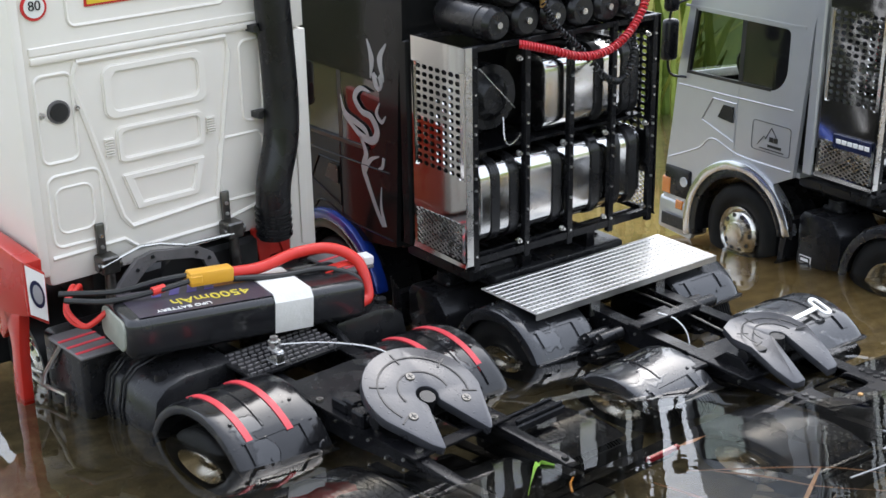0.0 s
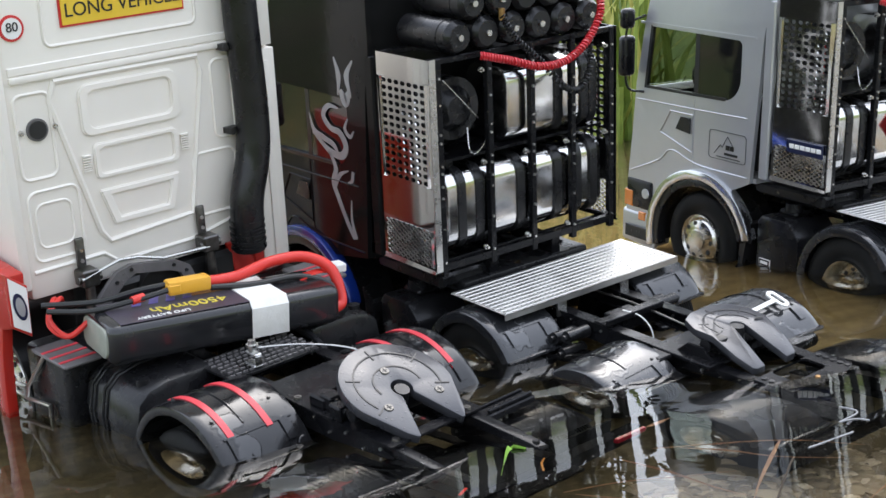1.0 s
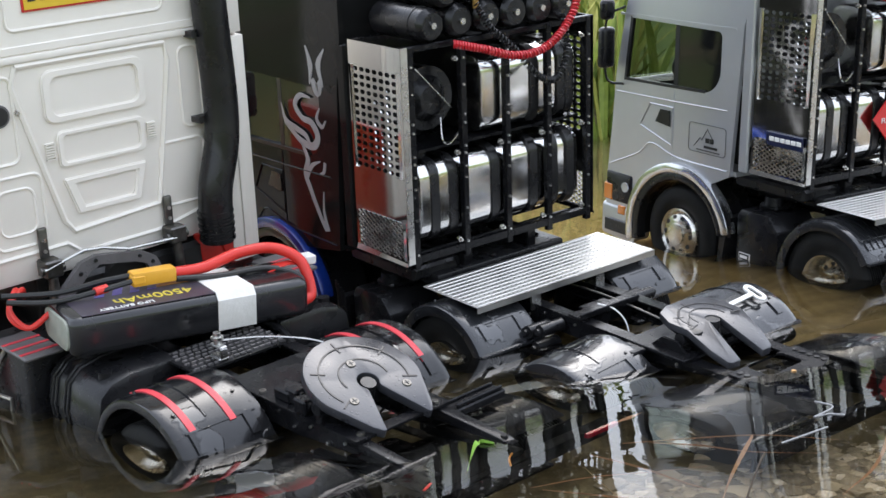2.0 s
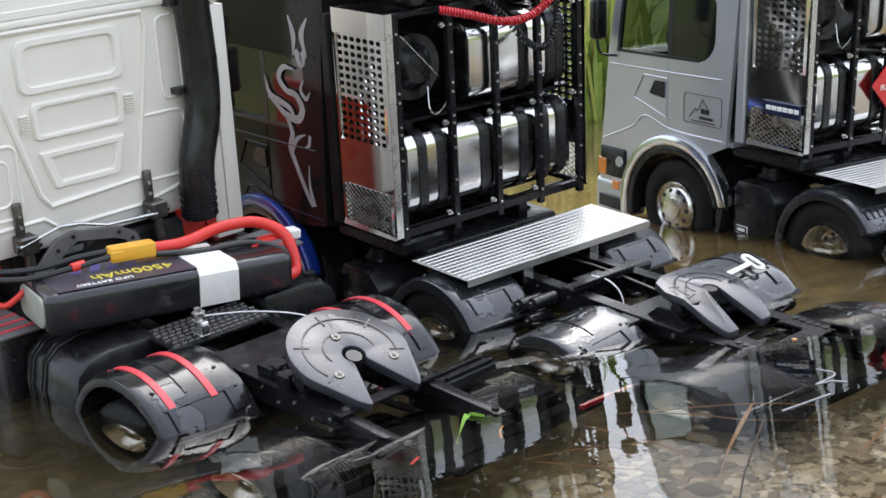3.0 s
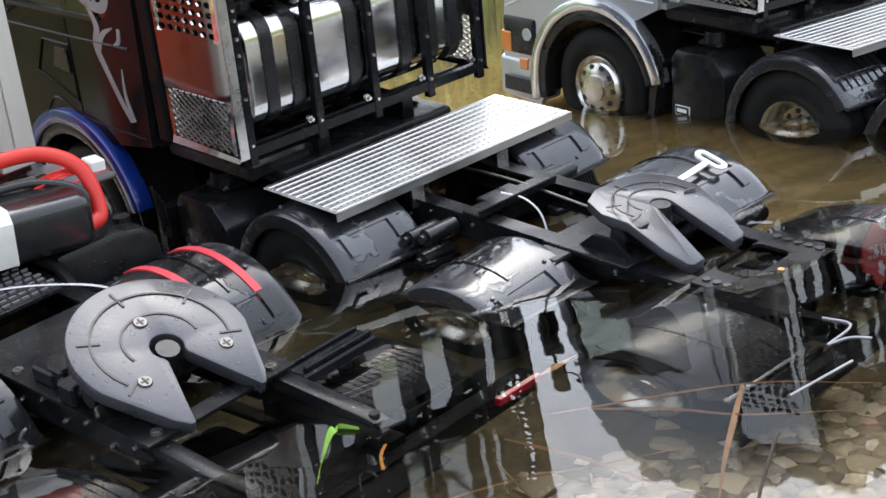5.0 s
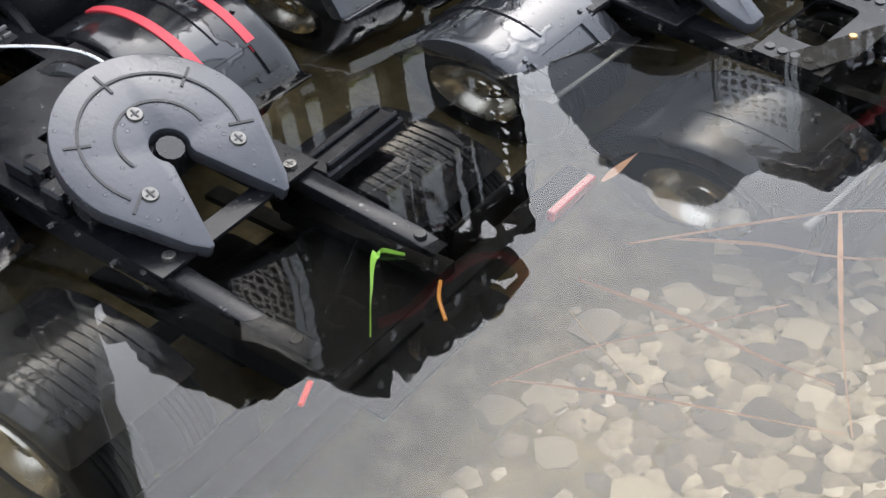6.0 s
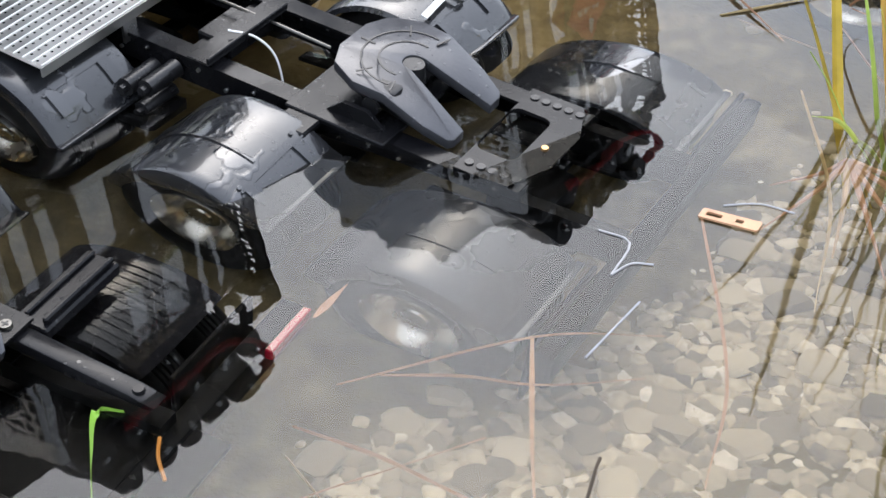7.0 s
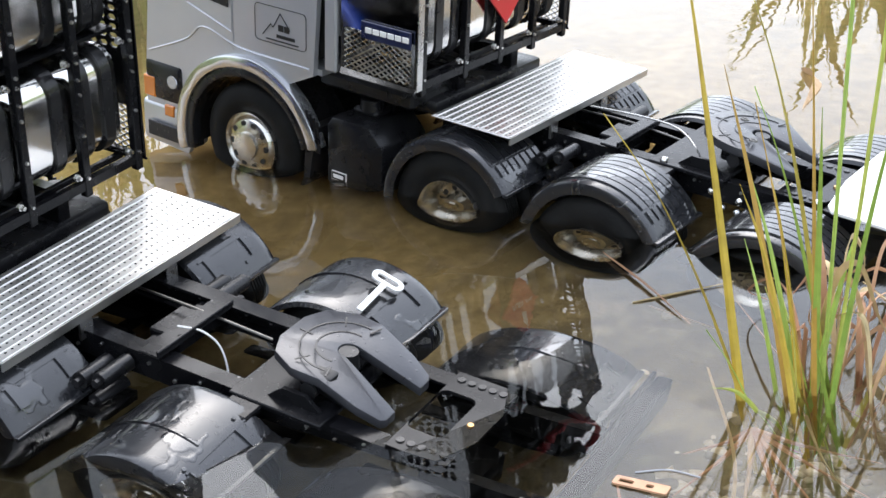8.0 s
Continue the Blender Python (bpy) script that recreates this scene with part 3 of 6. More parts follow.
def fender(truck, side, y, z, r, a0, a1, x_out, x_in, ribs=0, bolts=True, flange=True, label="black moulded plastic mudguard", lip=0.008, roll=0.0, mat=None):
    mat = mat or FENDER
    bm = B()
    n = 30
    prof = [(x_out - 0.0006, r - lip), (x_out, r - 0.003), (x_out - 0.0006, r - 0.0012), (x_out - 0.0024, r - 0.0002), (x_out - 0.006, r)]
    prof += [(x_out + (x_in - x_out) * f, r + 0.0004 * math.sin(f * math.pi)) for f in (0.35, 0.55, 0.75)]
    prof += [(x_in + 0.004, r), (x_in + 0.0012, r - 0.0008), (x_in, r - 0.003)]
    rings = []
    for i in range(n + 1):
        a = radians(a0 + (a1 - a0) * i / n)
        rings.append([bm.verts.new((side * x, y + rr * math.cos(a), z + rr * math.sin(a))) for x, rr in prof])
    for u, v in zip(rings, rings[1:]):
        for j in range(len(prof) - 1):
            bm.faces.new((u[j], u[j + 1], v[j + 1], v[j]))
    bmesh.ops.recalc_face_normals(bm, faces=bm.faces)
    bmesh.ops.solidify(bm, geom=list(bm.faces), thickness=0.0014)
    f = part("mudguard", bm, mat, truck, label)
    lo, hi = min(a0, a1), max(a0, a1)
    if roll:
        p = Vector((side * x_in, y, z + r))
        f.matrix_local = Matrix.Translation(p) @ Matrix.Rotation(radians(side * roll), 4, "Y") @ Matrix.Translation(-p)

    def strip(bm, x0, x1, b0, b1, r0, r1, k=24):
        rr = []
        for i in range(k + 1):
            a = radians(b0 + (b1 - b0) * i / k)
            c, s = math.cos(a), math.sin(a)
            rr.append([bm.verts.new((side * x, y + q * c, z + q * s)) for x, q in ((x0, r0), (x1, r0), (x1, r1), (x0, r1))])
        for u, v in zip(rr, rr[1:]):
            for j in range(4):
                bm.faces.new((u[j], u[(j + 1) % 4], v[(j + 1) % 4], v[j]))
        bm.faces.new(rr[0])
        bm.faces.new(rr[-1][::-1])

    if ribs:
        bm = B()
        for k in range(ribs):
            xc = x_out - 0.005 - (x_out - x_in - 0.009) * (k + 0.5) / ribs
            hw = (x_out - x_in - 0.009) / ribs * 0.5 - 0.0006
            strip(bm, xc - hw, xc + hw, lo + 14, hi - 22, r - 0.0002, r + 0.0011)
            strip(bm, xc - hw * 0.8, xc + hw * 0.8, hi - 20, hi - 11, r - 0.0002, r + 0.0013, 6)
        part("tread_rib", bm, mat, f)
    else:
        bm = B()
        xm = x_out + (x_in - x_out) * 0.42
        strip(bm, xm - 0.0006, xm + 0.0006, lo + 30, hi - 30, r, r + 0.0011)
        strip(bm, x_out - 0.008, x_in + 0.006, hi - 24, hi - 23, r, r + 0.0009, 3)
        for xx in (x_out - 0.012, x_in + 0.012):
            strip(bm, xx - 0.0028, xx + 0.0028, hi - 23, hi - 10, r, r + 0.0014, 4)
        part("moulding_line", bm, mat, f)
    if bolts:
        for xx, a in ((x_out - 0.009, 72), (x_out - 0.009, 112), (x_in + 0.010, 70), (x_in + 0.010, 110), (x_out - 0.02, 140)):
            bm = B()
            c, s = math.cos(radians(a)), math.sin(radians(a))
            rod(bm, (side * xx, y + (r - 0.001) * c, z + (r - 0.001) * s), (side * xx, y + (r + 0.0011) * c, z + (r + 0.0011) * s), 0.0012, 0.001, 8)
            part("rivet", bm, mat, f)
    if flange:
        bm = B()
        a = radians(hi)
        yy, zz = y + r * math.cos(a), z + r * math.sin(a)
        box(bm, min(side * x_in, side * x_out), max(side * x_in, side * x_out), yy - 0.0022, yy + 0.001, zz - 0.002, zz + 0.0003, 0.0005)
        part("mudguard_flange", bm, mat, f)
    return f, strip


def tread_plate(truck, w, d):
    """Deck plate of rolled tread sheet, its top at z = 0, front edge at y = 0."""
    bm = B()
    box(bm, -w, w, -d, 0, -0.0016, -0.0006, 0.0003, 1)
    box(bm, -w, w, -d, -d + 0.001, -0.005, -0.0006)
    plate = part("deck_plate", bm, ALU, truck, "ribbed bright aluminium tread plate")
    bm = B()
    n = 11
    for k in range(n):
        yc = -d * (k + 0.5) / n
        box(bm, -w + 0.001, w - 0.001, yc - d / n * 0.30, yc + d / n * 0.30, -0.0008, 0.0, 0.0003, 1)
    part("tread_rib", bm, ALU, plate)
    bm = B()
    for k in range(n):
        yc = -d * k / n
        for j in range(40):
            xx = -w + 0.003 + (2 * w - 0.006) * (j + 0.5 * (k % 2)) / 40
            if k:
                rod(bm, (xx, yc, -0.0007), (xx, yc, -0.00055), 0.0007, seg=6)
    part("drain_hole", bm, FRAME, plate)
    for x in (-0.03, 0.03):
        for y in (-d + 0.002, -0.004):
            bm = B()
            box(bm, x - 0.004, x + 0.004, y, y + 0.0015, -0.016, -0.0016)
            part("deck_bracket", bm, STEEL, plate)
    return plate


def bolt_head(bm, p, r=0.0016, h=0.0014, axis=(0, 0, 1)):
    p, a = Vector(p), Vector(axis)
    rod(bm, p, p + a * h, r, r * 0.85, 10)


def chassis(truck, y0, y1, ztop, cross, deep=0.0125):
    for s in (-1, 1):
        bm = B()
        prism(bm, [(s * 0.031, ztop), (s * 0.031, ztop - deep), (s * 0.022, ztop - deep), (s * 0.022, ztop - deep + 0.0015), (s * 0.0295, ztop - deep + 0.0015),
                   (s * 0.0295, ztop - 0.0015), (s * 0.022, ztop - 0.0015), (s * 0.022, ztop)], "y", y0, y1)
        rail = part("frame_rail", bm, FRAME, truck, "black metal chassis rail")
        bm = B()
        k = 0
        yy = y0 + 0.01
        while yy < y1 - 0.01:
            bolt_head(bm, (s * 0.031, yy, ztop - 0.004 - 0.0045 * (k % 2)), 0.0010, 0.001, (s, 0, 0))
            bolt_head(bm, (s * 0.0295, yy + 0.006, ztop - 0.007), 0.0009, 0.0008, (-s, 0, 0))
            yy += 0.0145
            k += 1
        part("frame_bolt", bm, STEEL, rail)
    for y in cross:
        bm = B()
        box(bm, -0.0295, 0.0295, y - 0.006, y + 0.006, ztop - 0.013, ztop - 0.003, 0.001, 1)
        box(bm, -0.012, 0.012, y - 0.009, y + 0.009, ztop - 0.010, ztop - 0.001, 0.0008, 1)
        part("cross_member", bm, FRAME, truck)


def axle(truck, y, z, half):
    bm = B()
    rod(bm, (-half, y, z), (half, y, z), 0.005, seg=12)
    box(bm, -0.014, 0.014, y - 0.016, y + 0.016, z - 0.014, z + 0.015, 0.006, 2)
    for s in (-1, 1):
        box(bm, s * 0.026 - 0.004, s * 0.026 + 0.004, y - 0.035, y + 0.035, z + 0.008, z + 0.012, 0.001, 1)
    part("axle", bm, SUBMERGED, truck)


def fifth_wheel(truck, c, tilt, r, octagon, screws, size=1.0, ramp=0.0, name="fifth_wheel"):
    """Coupling plate: a disc with a slot that opens to the rear; tilt lowers the rear."""
    m = pose(*c, tilt, 0, 0) @ Matrix.Scale(size, 4)
    tipy = -0.041
    if octagon:
        left = [(-r + 0.001, -0.006), (-r, 0.012), (-0.026, 0.029), (-0.012, 0.0355), (0.012, 0.0355), (0.026, 0.029), (r, 0.012), (r - 0.001, -0.006)]
    else:
        left = arc(0, 0, r, 195, -15, 40)
    if octagon:
        slot = [(0.0062, -0.006)] + arc(0, -0.004, 0.0062, 0, 180, 12) + [(-0.0062, -0.006)]
    else:
        slot = [(0.0048, -0.0105)] + arc(0, -0.0035, 0.0068, -42, 222, 18) + [(-0.0048, -0.0105)]
    tips = [(0.0225, -0.036), (0.0185, tipy), (0.0165, tipy)] if not octagon else [(0.0305, -0.030), (0.0262, -0.0435), (0.0228, -0.0455), (0.0135, -0.0455)]
    outline = left + tips + slot + [(-a, b) for a, b in tips[::-1]]
    bm = B()
    prism(bm, outline, "z", -0.006, 0.0, bev=0.0006)
    for v in bm.verts:
        if ramp and v.co.y < -0.006:
            v.co.z -= (-0.006 - v.co.y) * ramp
    bmesh.ops.transform(bm, matrix=m, verts=bm.verts)
    fw = part(name, bm, FIFTH, truck, "grey cast fifth wheel coupling plate with slot")
    # grease grooves, drawn as slim raised and sunk lines
    bm = B()
    for rr in (((r - 0.009, 190, -8), (0.0155, 190, -10)) if ramp else ((r - 0.009, 205, -25), (0.0155, 190, -10))):
        q = rr[0]
        pts_o = arc(0, 0, q + 0.0005, rr[1], rr[2], 36)
        pts_i = arc(0, 0, q - 0.0005, rr[2], rr[1], 36)
        prism(bm, pts_o + pts_i, "z", 0.0, 0.00045, m=m)
    for a in ((195, 150, 90, 30, -15) if ramp else (210, 150, 90, 30, -25)):
        c0, s0 = math.cos(radians(a)), math.sin(radians(a))
        q0, q1 = r - 0.013, r - 0.004
        px, py = -s0 * 0.0005, c0 * 0.0005
        prism(bm, [(q0 * c0 + px, q0 * s0 + py), (q1 * c0 + px, q1 * s0 + py), (q1 * c0 - px, q1 * s0 - py), (q0 * c0 - px, q0 * s0 - py)], "z", 0.0, 0.00045, m=m)
    part("grease_groove", bm, BLACK, fw)
    if screws:
        for x, y in screws:
            bm = B()
            bmesh.ops.create_cone(bm, cap_ends=True, segments=16, radius1=0.0031, radius2=0.0027, depth=0.0008, matrix=m @ Matrix.Translation((x, y, 0.0004)))
            sc = part("screw", bm, DARKSTEEL, fw, "worn steel cross-head screw")
            bm = B()
            box(bm, x - 0.0018, x + 0.0018, y - 0.0003, y + 0.0003, 0.0007, 0.0010, m=m)
            box(bm, x - 0.0003, x + 0.0003, y - 0.0018, y + 0.0018, 0.0007, 0.0011, m=m)
            part("screw_slot", bm, SIGNBLACK, sc)
    bm = B()
    box(bm, -0.024, 0.024, -0.008, 0.014, -0.018, -0.006, 0.002, 2, m)
    rod(bm, m @ Vector((-0.034, 0, -0.011)), m @ Vector((0.034, 0, -0.011)), 0.004, seg=12)
    rod(bm, m @ Vector((0, -0.004, -0.012)), m @ Vector((0, -0.004, -0.001)), 0.0055, 0.0045, 12)
    part("pivot_block", bm, BLACK, fw)
    return fw


def perforated_side(rack, x, y0, y1, z0, z1, mat, label):
    """Mirror-bright side sheet: rows of slots above, a plain band, a diamond mesh window at the foot."""
    cols, rows = 7, 14
    t = 0.0012
    wz0, wz1 = z0 + (z1 - z0) * 0.41, z0 + (z1 - z0) * 0.89
    mz0, mz1 = z0 + 0.004, z0 + 0.030
    bm = B()
    pad = 0.004
    ya, yb = y0 + pad, y1 - pad
    vs = {}

    def v(y, z):
        k = (round(y, 6), round(z, 6))
        if k not in vs:
            vs[k] = bm.verts.new((x, y, z))
        return vs[k]

    def quad(a, b, c, d):
        bm.faces.new((v(a, c), v(b, c), v(b, d), v(a, d)))

    quad(y0, y1, wz1, z1)
    quad(y0, y1, mz1, wz0)
    quad(y0, ya, wz0, wz1)
    quad(yb, y1, wz0, wz1)
    quad(y0, y1, z0, mz0)
    quad(y0, y0 + 0.003, mz0, mz1)
    quad(y1 - 0.003, y1, mz0, mz1)
    cw, ch = (yb - ya) / cols, (wz1 - wz0) / rows
    for i in range(cols):
        for j in range(rows):
            a, c = ya + i * cw, wz0 + j * ch
            b, d = a + cw, c + ch
            cy, cz = (a + b) / 2, (c + d) / 2
            hy, hz = cw * 0.40, ch * 0.30
            hole = [(cy - hy, cz), (cy - hy * 0.6, cz + hz), (cy + hy * 0.6, cz + hz), (cy + hy, cz), (cy + hy * 0.6, cz - hz), (cy - hy * 0.6, cz - hz)]
            hv = [bm.verts.new((x, p, q)) for p, q in hole]
            A, Bq, C, Dq = v(a, c), v(b, c), v(b, d), v(a, d)
            bm.faces.new((A, Bq, hv[4], hv[5]))
            bm.faces.new((Bq, C, hv[2], hv[3], hv[4]))
            bm.faces.new((C, Dq, hv[1], hv[2]))
            bm.faces.new((Dq, A, hv[5], hv[0], hv[1]))
    bmesh.ops.recalc_face_normals(bm, faces=bm.faces)
    bmesh.ops.solidify(bm, geom=list(bm.faces), thickness=t)
    sheet = part("side_sheet", bm, mat, rack, label)
    bm = B()
    n = 9
    for k in range(-n, 2 * n):
        for sgn in (-1, 1):
            ym = y0 + 0.003 + (y1 - y0 - 0.006) * k / n
            slope = 0.62
            pts = []
            zc0, zc1 = mz0, mz1
            yy0 = ym
            yy1 = ym + sgn * (zc1 - zc0) / slope
            lo, hi = y0 + 0.003, y1 - 0.003
            seg = []
            for q in (0.0, 1.0):
                seg.append((yy0 + (yy1 - yy0) * q, zc0 + (zc1 - zc0) * q))
            (ya1, za1), (yb1, zb1) = seg
            ta, tb = 0.0, 1.0
            dy = yb1 - ya1
            for bound, less in ((lo, False), (hi, True)):
                if abs(dy) > 1e-9:
                    tt = (bound - ya1) / dy
                    if (dy > 0) == less:
                        tb = min(tb, tt)
                    else:
                        ta = max(ta, tt)
            if tb - ta > 0.05:
                rod(bm, (x, ya1 + dy * ta, za1 + (zb1 - za1) * ta), (x, ya1 + dy * tb, za1 + (zb1 - za1) * tb), 0.00055, seg=5)
    part("diamond_mesh", bm, STEEL, sheet, "expanded steel mesh")
    bm = B()
    box(bm, min(x, x * 0.93), max(x, x * 0.93), y0 + 0.006, y1 - 0.006, z0 + 0.002, z0 + 0.004)
    part("sheet_foot", bm, FRAME, sheet)
    return sheet


def fuel_tank(rack, x0, x1, yc, zc, hy, hz, straps, cap):
    bm = B()
    prism(bm, [(yc + p, zc + q) for p, q in rrect(-hy, hy, -hz, hz, min(hy, hz) * 0.55, 6)], "x", x0, x1, bev=0.0016)
    tank = part("fuel_tank", bm, CHROME, rack, "polished steel fuel tank")
    for xs in straps:
        bm = B()
        prism(bm, [(yc + p, zc + q) for p, q in rrect(-hy - 0.0012, hy + 0.0012, -hz - 0.0012, hz + 0.0012, min(hy, hz) * 0.55, 6)], "x", xs - 0.0035, xs + 0.0035)
        part("tank_strap", bm, BLACK, tank, "black tank strap")
    if cap:
        bm = B()
        rod(bm, (x0 + 0.012, yc - 0.006, zc + hz - 0.001), (x0 + 0.012, yc - 0.006, zc + hz + 0.006), 0.0055, seg=16)
        part("filler_cap", bm, BLACK, tank)
    return tank


def coil(bm, pts, r_coil, r_wire, turns):
    path = smooth_path(pts, 24)
    n = turns * 10
    out = []
    for i in range(n + 1):
        f = i / n * (len(path) - 1)
        k = min(int(f), len(path) - 2)
        p = path[k].lerp(path[k + 1], f - k)
        t = (path[k + 1] - path[k]).normalized()
        a = t.cross(Vector((0.3, 0.9, 0.1))).normalized()
        b = t.cross(a)
        ang = 2 * math.pi * i / 10
        out.append(p + r_coil * (math.cos(ang) * a + math.sin(ang) * b))
    tube(bm, out, r_wire, 5)


def tank_rack(truck, diamond):
    """Upright frame behind the cab with two fuel tanks, air bottles and coiled hoses."""
    y0, y1, z0, z1 = 0.010, 0.067, 0.0115, 0.159
    bm = B()
    box(bm, -0.085, 0.085, y0, y0 + 0.004, z0, z0 + 0.005)
    rack = part("tank_rack", bm, FRAME, truck, "black steel rack holding tanks and air bottles")
    rails = [(-0.085, 0.085, y0, y0 + 0.004, z1 - 0.004, z1), (-0.085, 0.085, y1 - 0.004, y1, z0, z0 + 0.005), (-0.085, 0.085, y1 - 0.004, y1, z1 - 0.004, z1)]
    rails += [(s * 0.0835 - 0.0015, s * 0.0835 + 0.0015, y0 + 0.004, y1 - 0.004, z, z + 0.004) for s in (-1, 1) for z in (z0 + 0.001, z1 - 0.006)]
    rails += [(-0.085, 0.085, y - 0.0015, y + 0.0015, z0 - 0.0015, z0 + 0.002) for y in (0.025, 0.05)]
    rails += [(x - 0.004, x + 0.004, 0.015, 0.06, -0.012, z0 - 0.001) for x in (-0.03, 0.03)]
    for rail in rails:
        bm = B()
        box(bm, *rail, 0.0004, 1)
        part("rack_rail", bm, FRAME, rack)
    for x in (-0.078, -0.034, 0.005, 0.044, 0.0825):
        bm = B()
        box(bm, x - 0.0024, x + 0.0024, y0 - 0.0005, y0 + 0.004, z0 - 0.004, z1 - 0.0005, 0.0004, 1)
        post = part("rack_post", bm, FRAME, rack, "black drilled upright post")
        bm = B()
        for z in (0.018, 0.042, 0.064, 0.072, 0.081, 0.086, 0.102, 0.108, 0.128, 0.146):
            bolt_head(bm, (x - 0.0004, y0 - 0.0005, z), 0.0010, 0.0012, (0, -1, 0))
        for z in (0.020, 0.082, 0.146):
            bolt_head(bm, (x - 0.0062, y0 + 0.002, z), 0.0021, 0.0016, (0, -1, 0))
            bolt_head(bm, (x - 0.0062, y0 + 0.0005, z), 0.0012, 0.0022, (0, -1, 0))
        part("post_bolt", bm, STEEL, post)
    perforated_side(rack, -0.0868, y0 - 0.001, y1, z0, z1, MIRROR, "polished perforated stainless side sheet")
    perforated_side(rack, 0.0868, y0 - 0.001, y1, z0, z1, FRAME, "black perforated side sheet")
    bm = B()
    box(bm, -0.0868, -0.0815, y0 - 0.0018, y0 - 0.0008, z0 + 0.001, z1)
    part("corner_angle", bm, STEEL, rack)
    fuel_tank(rack, -0.070, 0.077, 0.038, 0.050, 0.023, 0.028, (-0.058, -0.042, -0.004, 0.032, 0.052, 0.068), True)
    fuel_tank(rack, -0.012, 0.077, 0.040, 0.115, 0.022, 0.027, (0.036, 0.062, 0.070), False)
    bm = B()
    box(bm, -0.078, 0.082, 0.02, 0.06, 0.0845, 0.0865)
    part("shelf", bm, FRAME, rack)
    bm = B()
    rod(bm, (-0.05, 0.03, 0.118), (-0.05, 0.062, 0.118), 0.022, 0.021, 24)
    rod(bm, (-0.05, 0.024, 0.118), (-0.05, 0.03, 0.118), 0.010, 0.016, 20)
    part("blower_housing", bm, BLACK, rack)
    bm = B()
    tube(bm, smooth_path([(-0.045, 0.022, 0.105), (-0.05, 0.014, 0.092), (-0.042, 0.016, 0.088), (-0.034, 0.014, 0.096)]), 0.0006, 6)
    tube(bm, [(-0.071, 0.014, 0.143), (-0.040, 0.016, 0.112)], 0.0004, 5)
    part("thin_cable", bm, STEEL, rack)
    xs = [-0.060, -0.0355, -0.0115, 0.0125, 0.036, 0.060]
    for row, (zc, lst) in enumerate(((0.1705, xs), (0.1915, [-0.047, -0.0225, 0.0, 0.024, 0.048]))):
        for x in lst:
            bm = B()
            rod(bm, (x, 0.012, zc), (x, 0.062, zc), 0.0113, seg=24)
            rod(bm, (x, 0.008, zc), (x, 0.012, zc), 0.0085, 0.0113, 24)
            rod(bm, (x, 0.062, zc), (x, 0.066, zc), 0.0113, 0.0085, 24)
            rod(bm, (x, 0.020, zc), (x, 0.022, zc), 0.0117, seg=24)
            bottle = part("air_bottle", bm, BLACK, rack, "black cylindrical air bottle")
            bm = B()
            rod(bm, (x, 0.0062, zc), (x, 0.0085, zc), 0.0022, seg=10)
            part("bottle_plug", bm, STEEL, bottle)
    bm = B()
    coil(bm, [(-0.047, 0.003, 0.1575), (-0.03, -0.006, 0.153), (-0.005, -0.010, 0.1455), (0.02, -0.010, 0.1465), (0.045, -0.006, 0.158), (0.062, 0.0, 0.178), (0.066, 0.02, 0.20)], 0.0021, 0.0010, 62)
    part("red_coil_hose", bm, COILRED, rack, "red coiled air hose")
    bm = B()
    coil(bm, [(-0.025, 0.006, 0.181), (-0.018, 0.0, 0.165), (0.0, -0.004, 0.148), (0.018, -0.008, 0.128), (0.034, -0.008, 0.124), (0.048, -0.004, 0.140), (0.052, 0.004, 0.165)], 0.0019, 0.0008, 50)
    part("black_coil_hose", bm, BLACK, rack, "black coiled air hose")
    bm = B()
    rod(bm, (-0.025, 0.006, 0.178), (-0.025, 0.006, 0.186), 0.0022, seg=8)
    part("hose_fitting", bm, BRASS, rack)
    if diamond:
        bm = B()
        m = pose(0.005, 0.0075, 0.056, 0, 45, 0)
        box(bm, -0.015, 0.015, -0.0006, 0.0006, -0.015, 0.015, m=m)
        d = part("hazard_placard", bm, SIGNRED, rack, "red diamond hazard placard")
        words("FUEL OIL", 0.0062, pose(0.005, 0.0065, 0.054, 90, 0, 0), SIGNWHITE, d)
        bm = B()
        prism(bm, [(0.003, 0.062), (0.007, 0.062), (0.0085, 0.066), (0.006, 0.072), (0.0025, 0.067)], "y", 0.0062, 0.0066)
        part("flame_mark", bm, SIGNWHITE, d)
    return rack


def cab_side(s, xo, colour, cab, window, outer):
    bm = B()
    holes = [window] if window else []
    prism(bm, outer, "x", s * xo, s * (xo - 0.004), holes=holes)
    return part("side_panel", bm, colour, cab)


# rounded rear corners of the side window, from the roof down to the sill
REAR_CORNERS = arc(0.1085, 0.1150, 0.0050, 90, 180, 6) + arc(0.1235, 0.0885, 0.0200, 180, 270, 8)


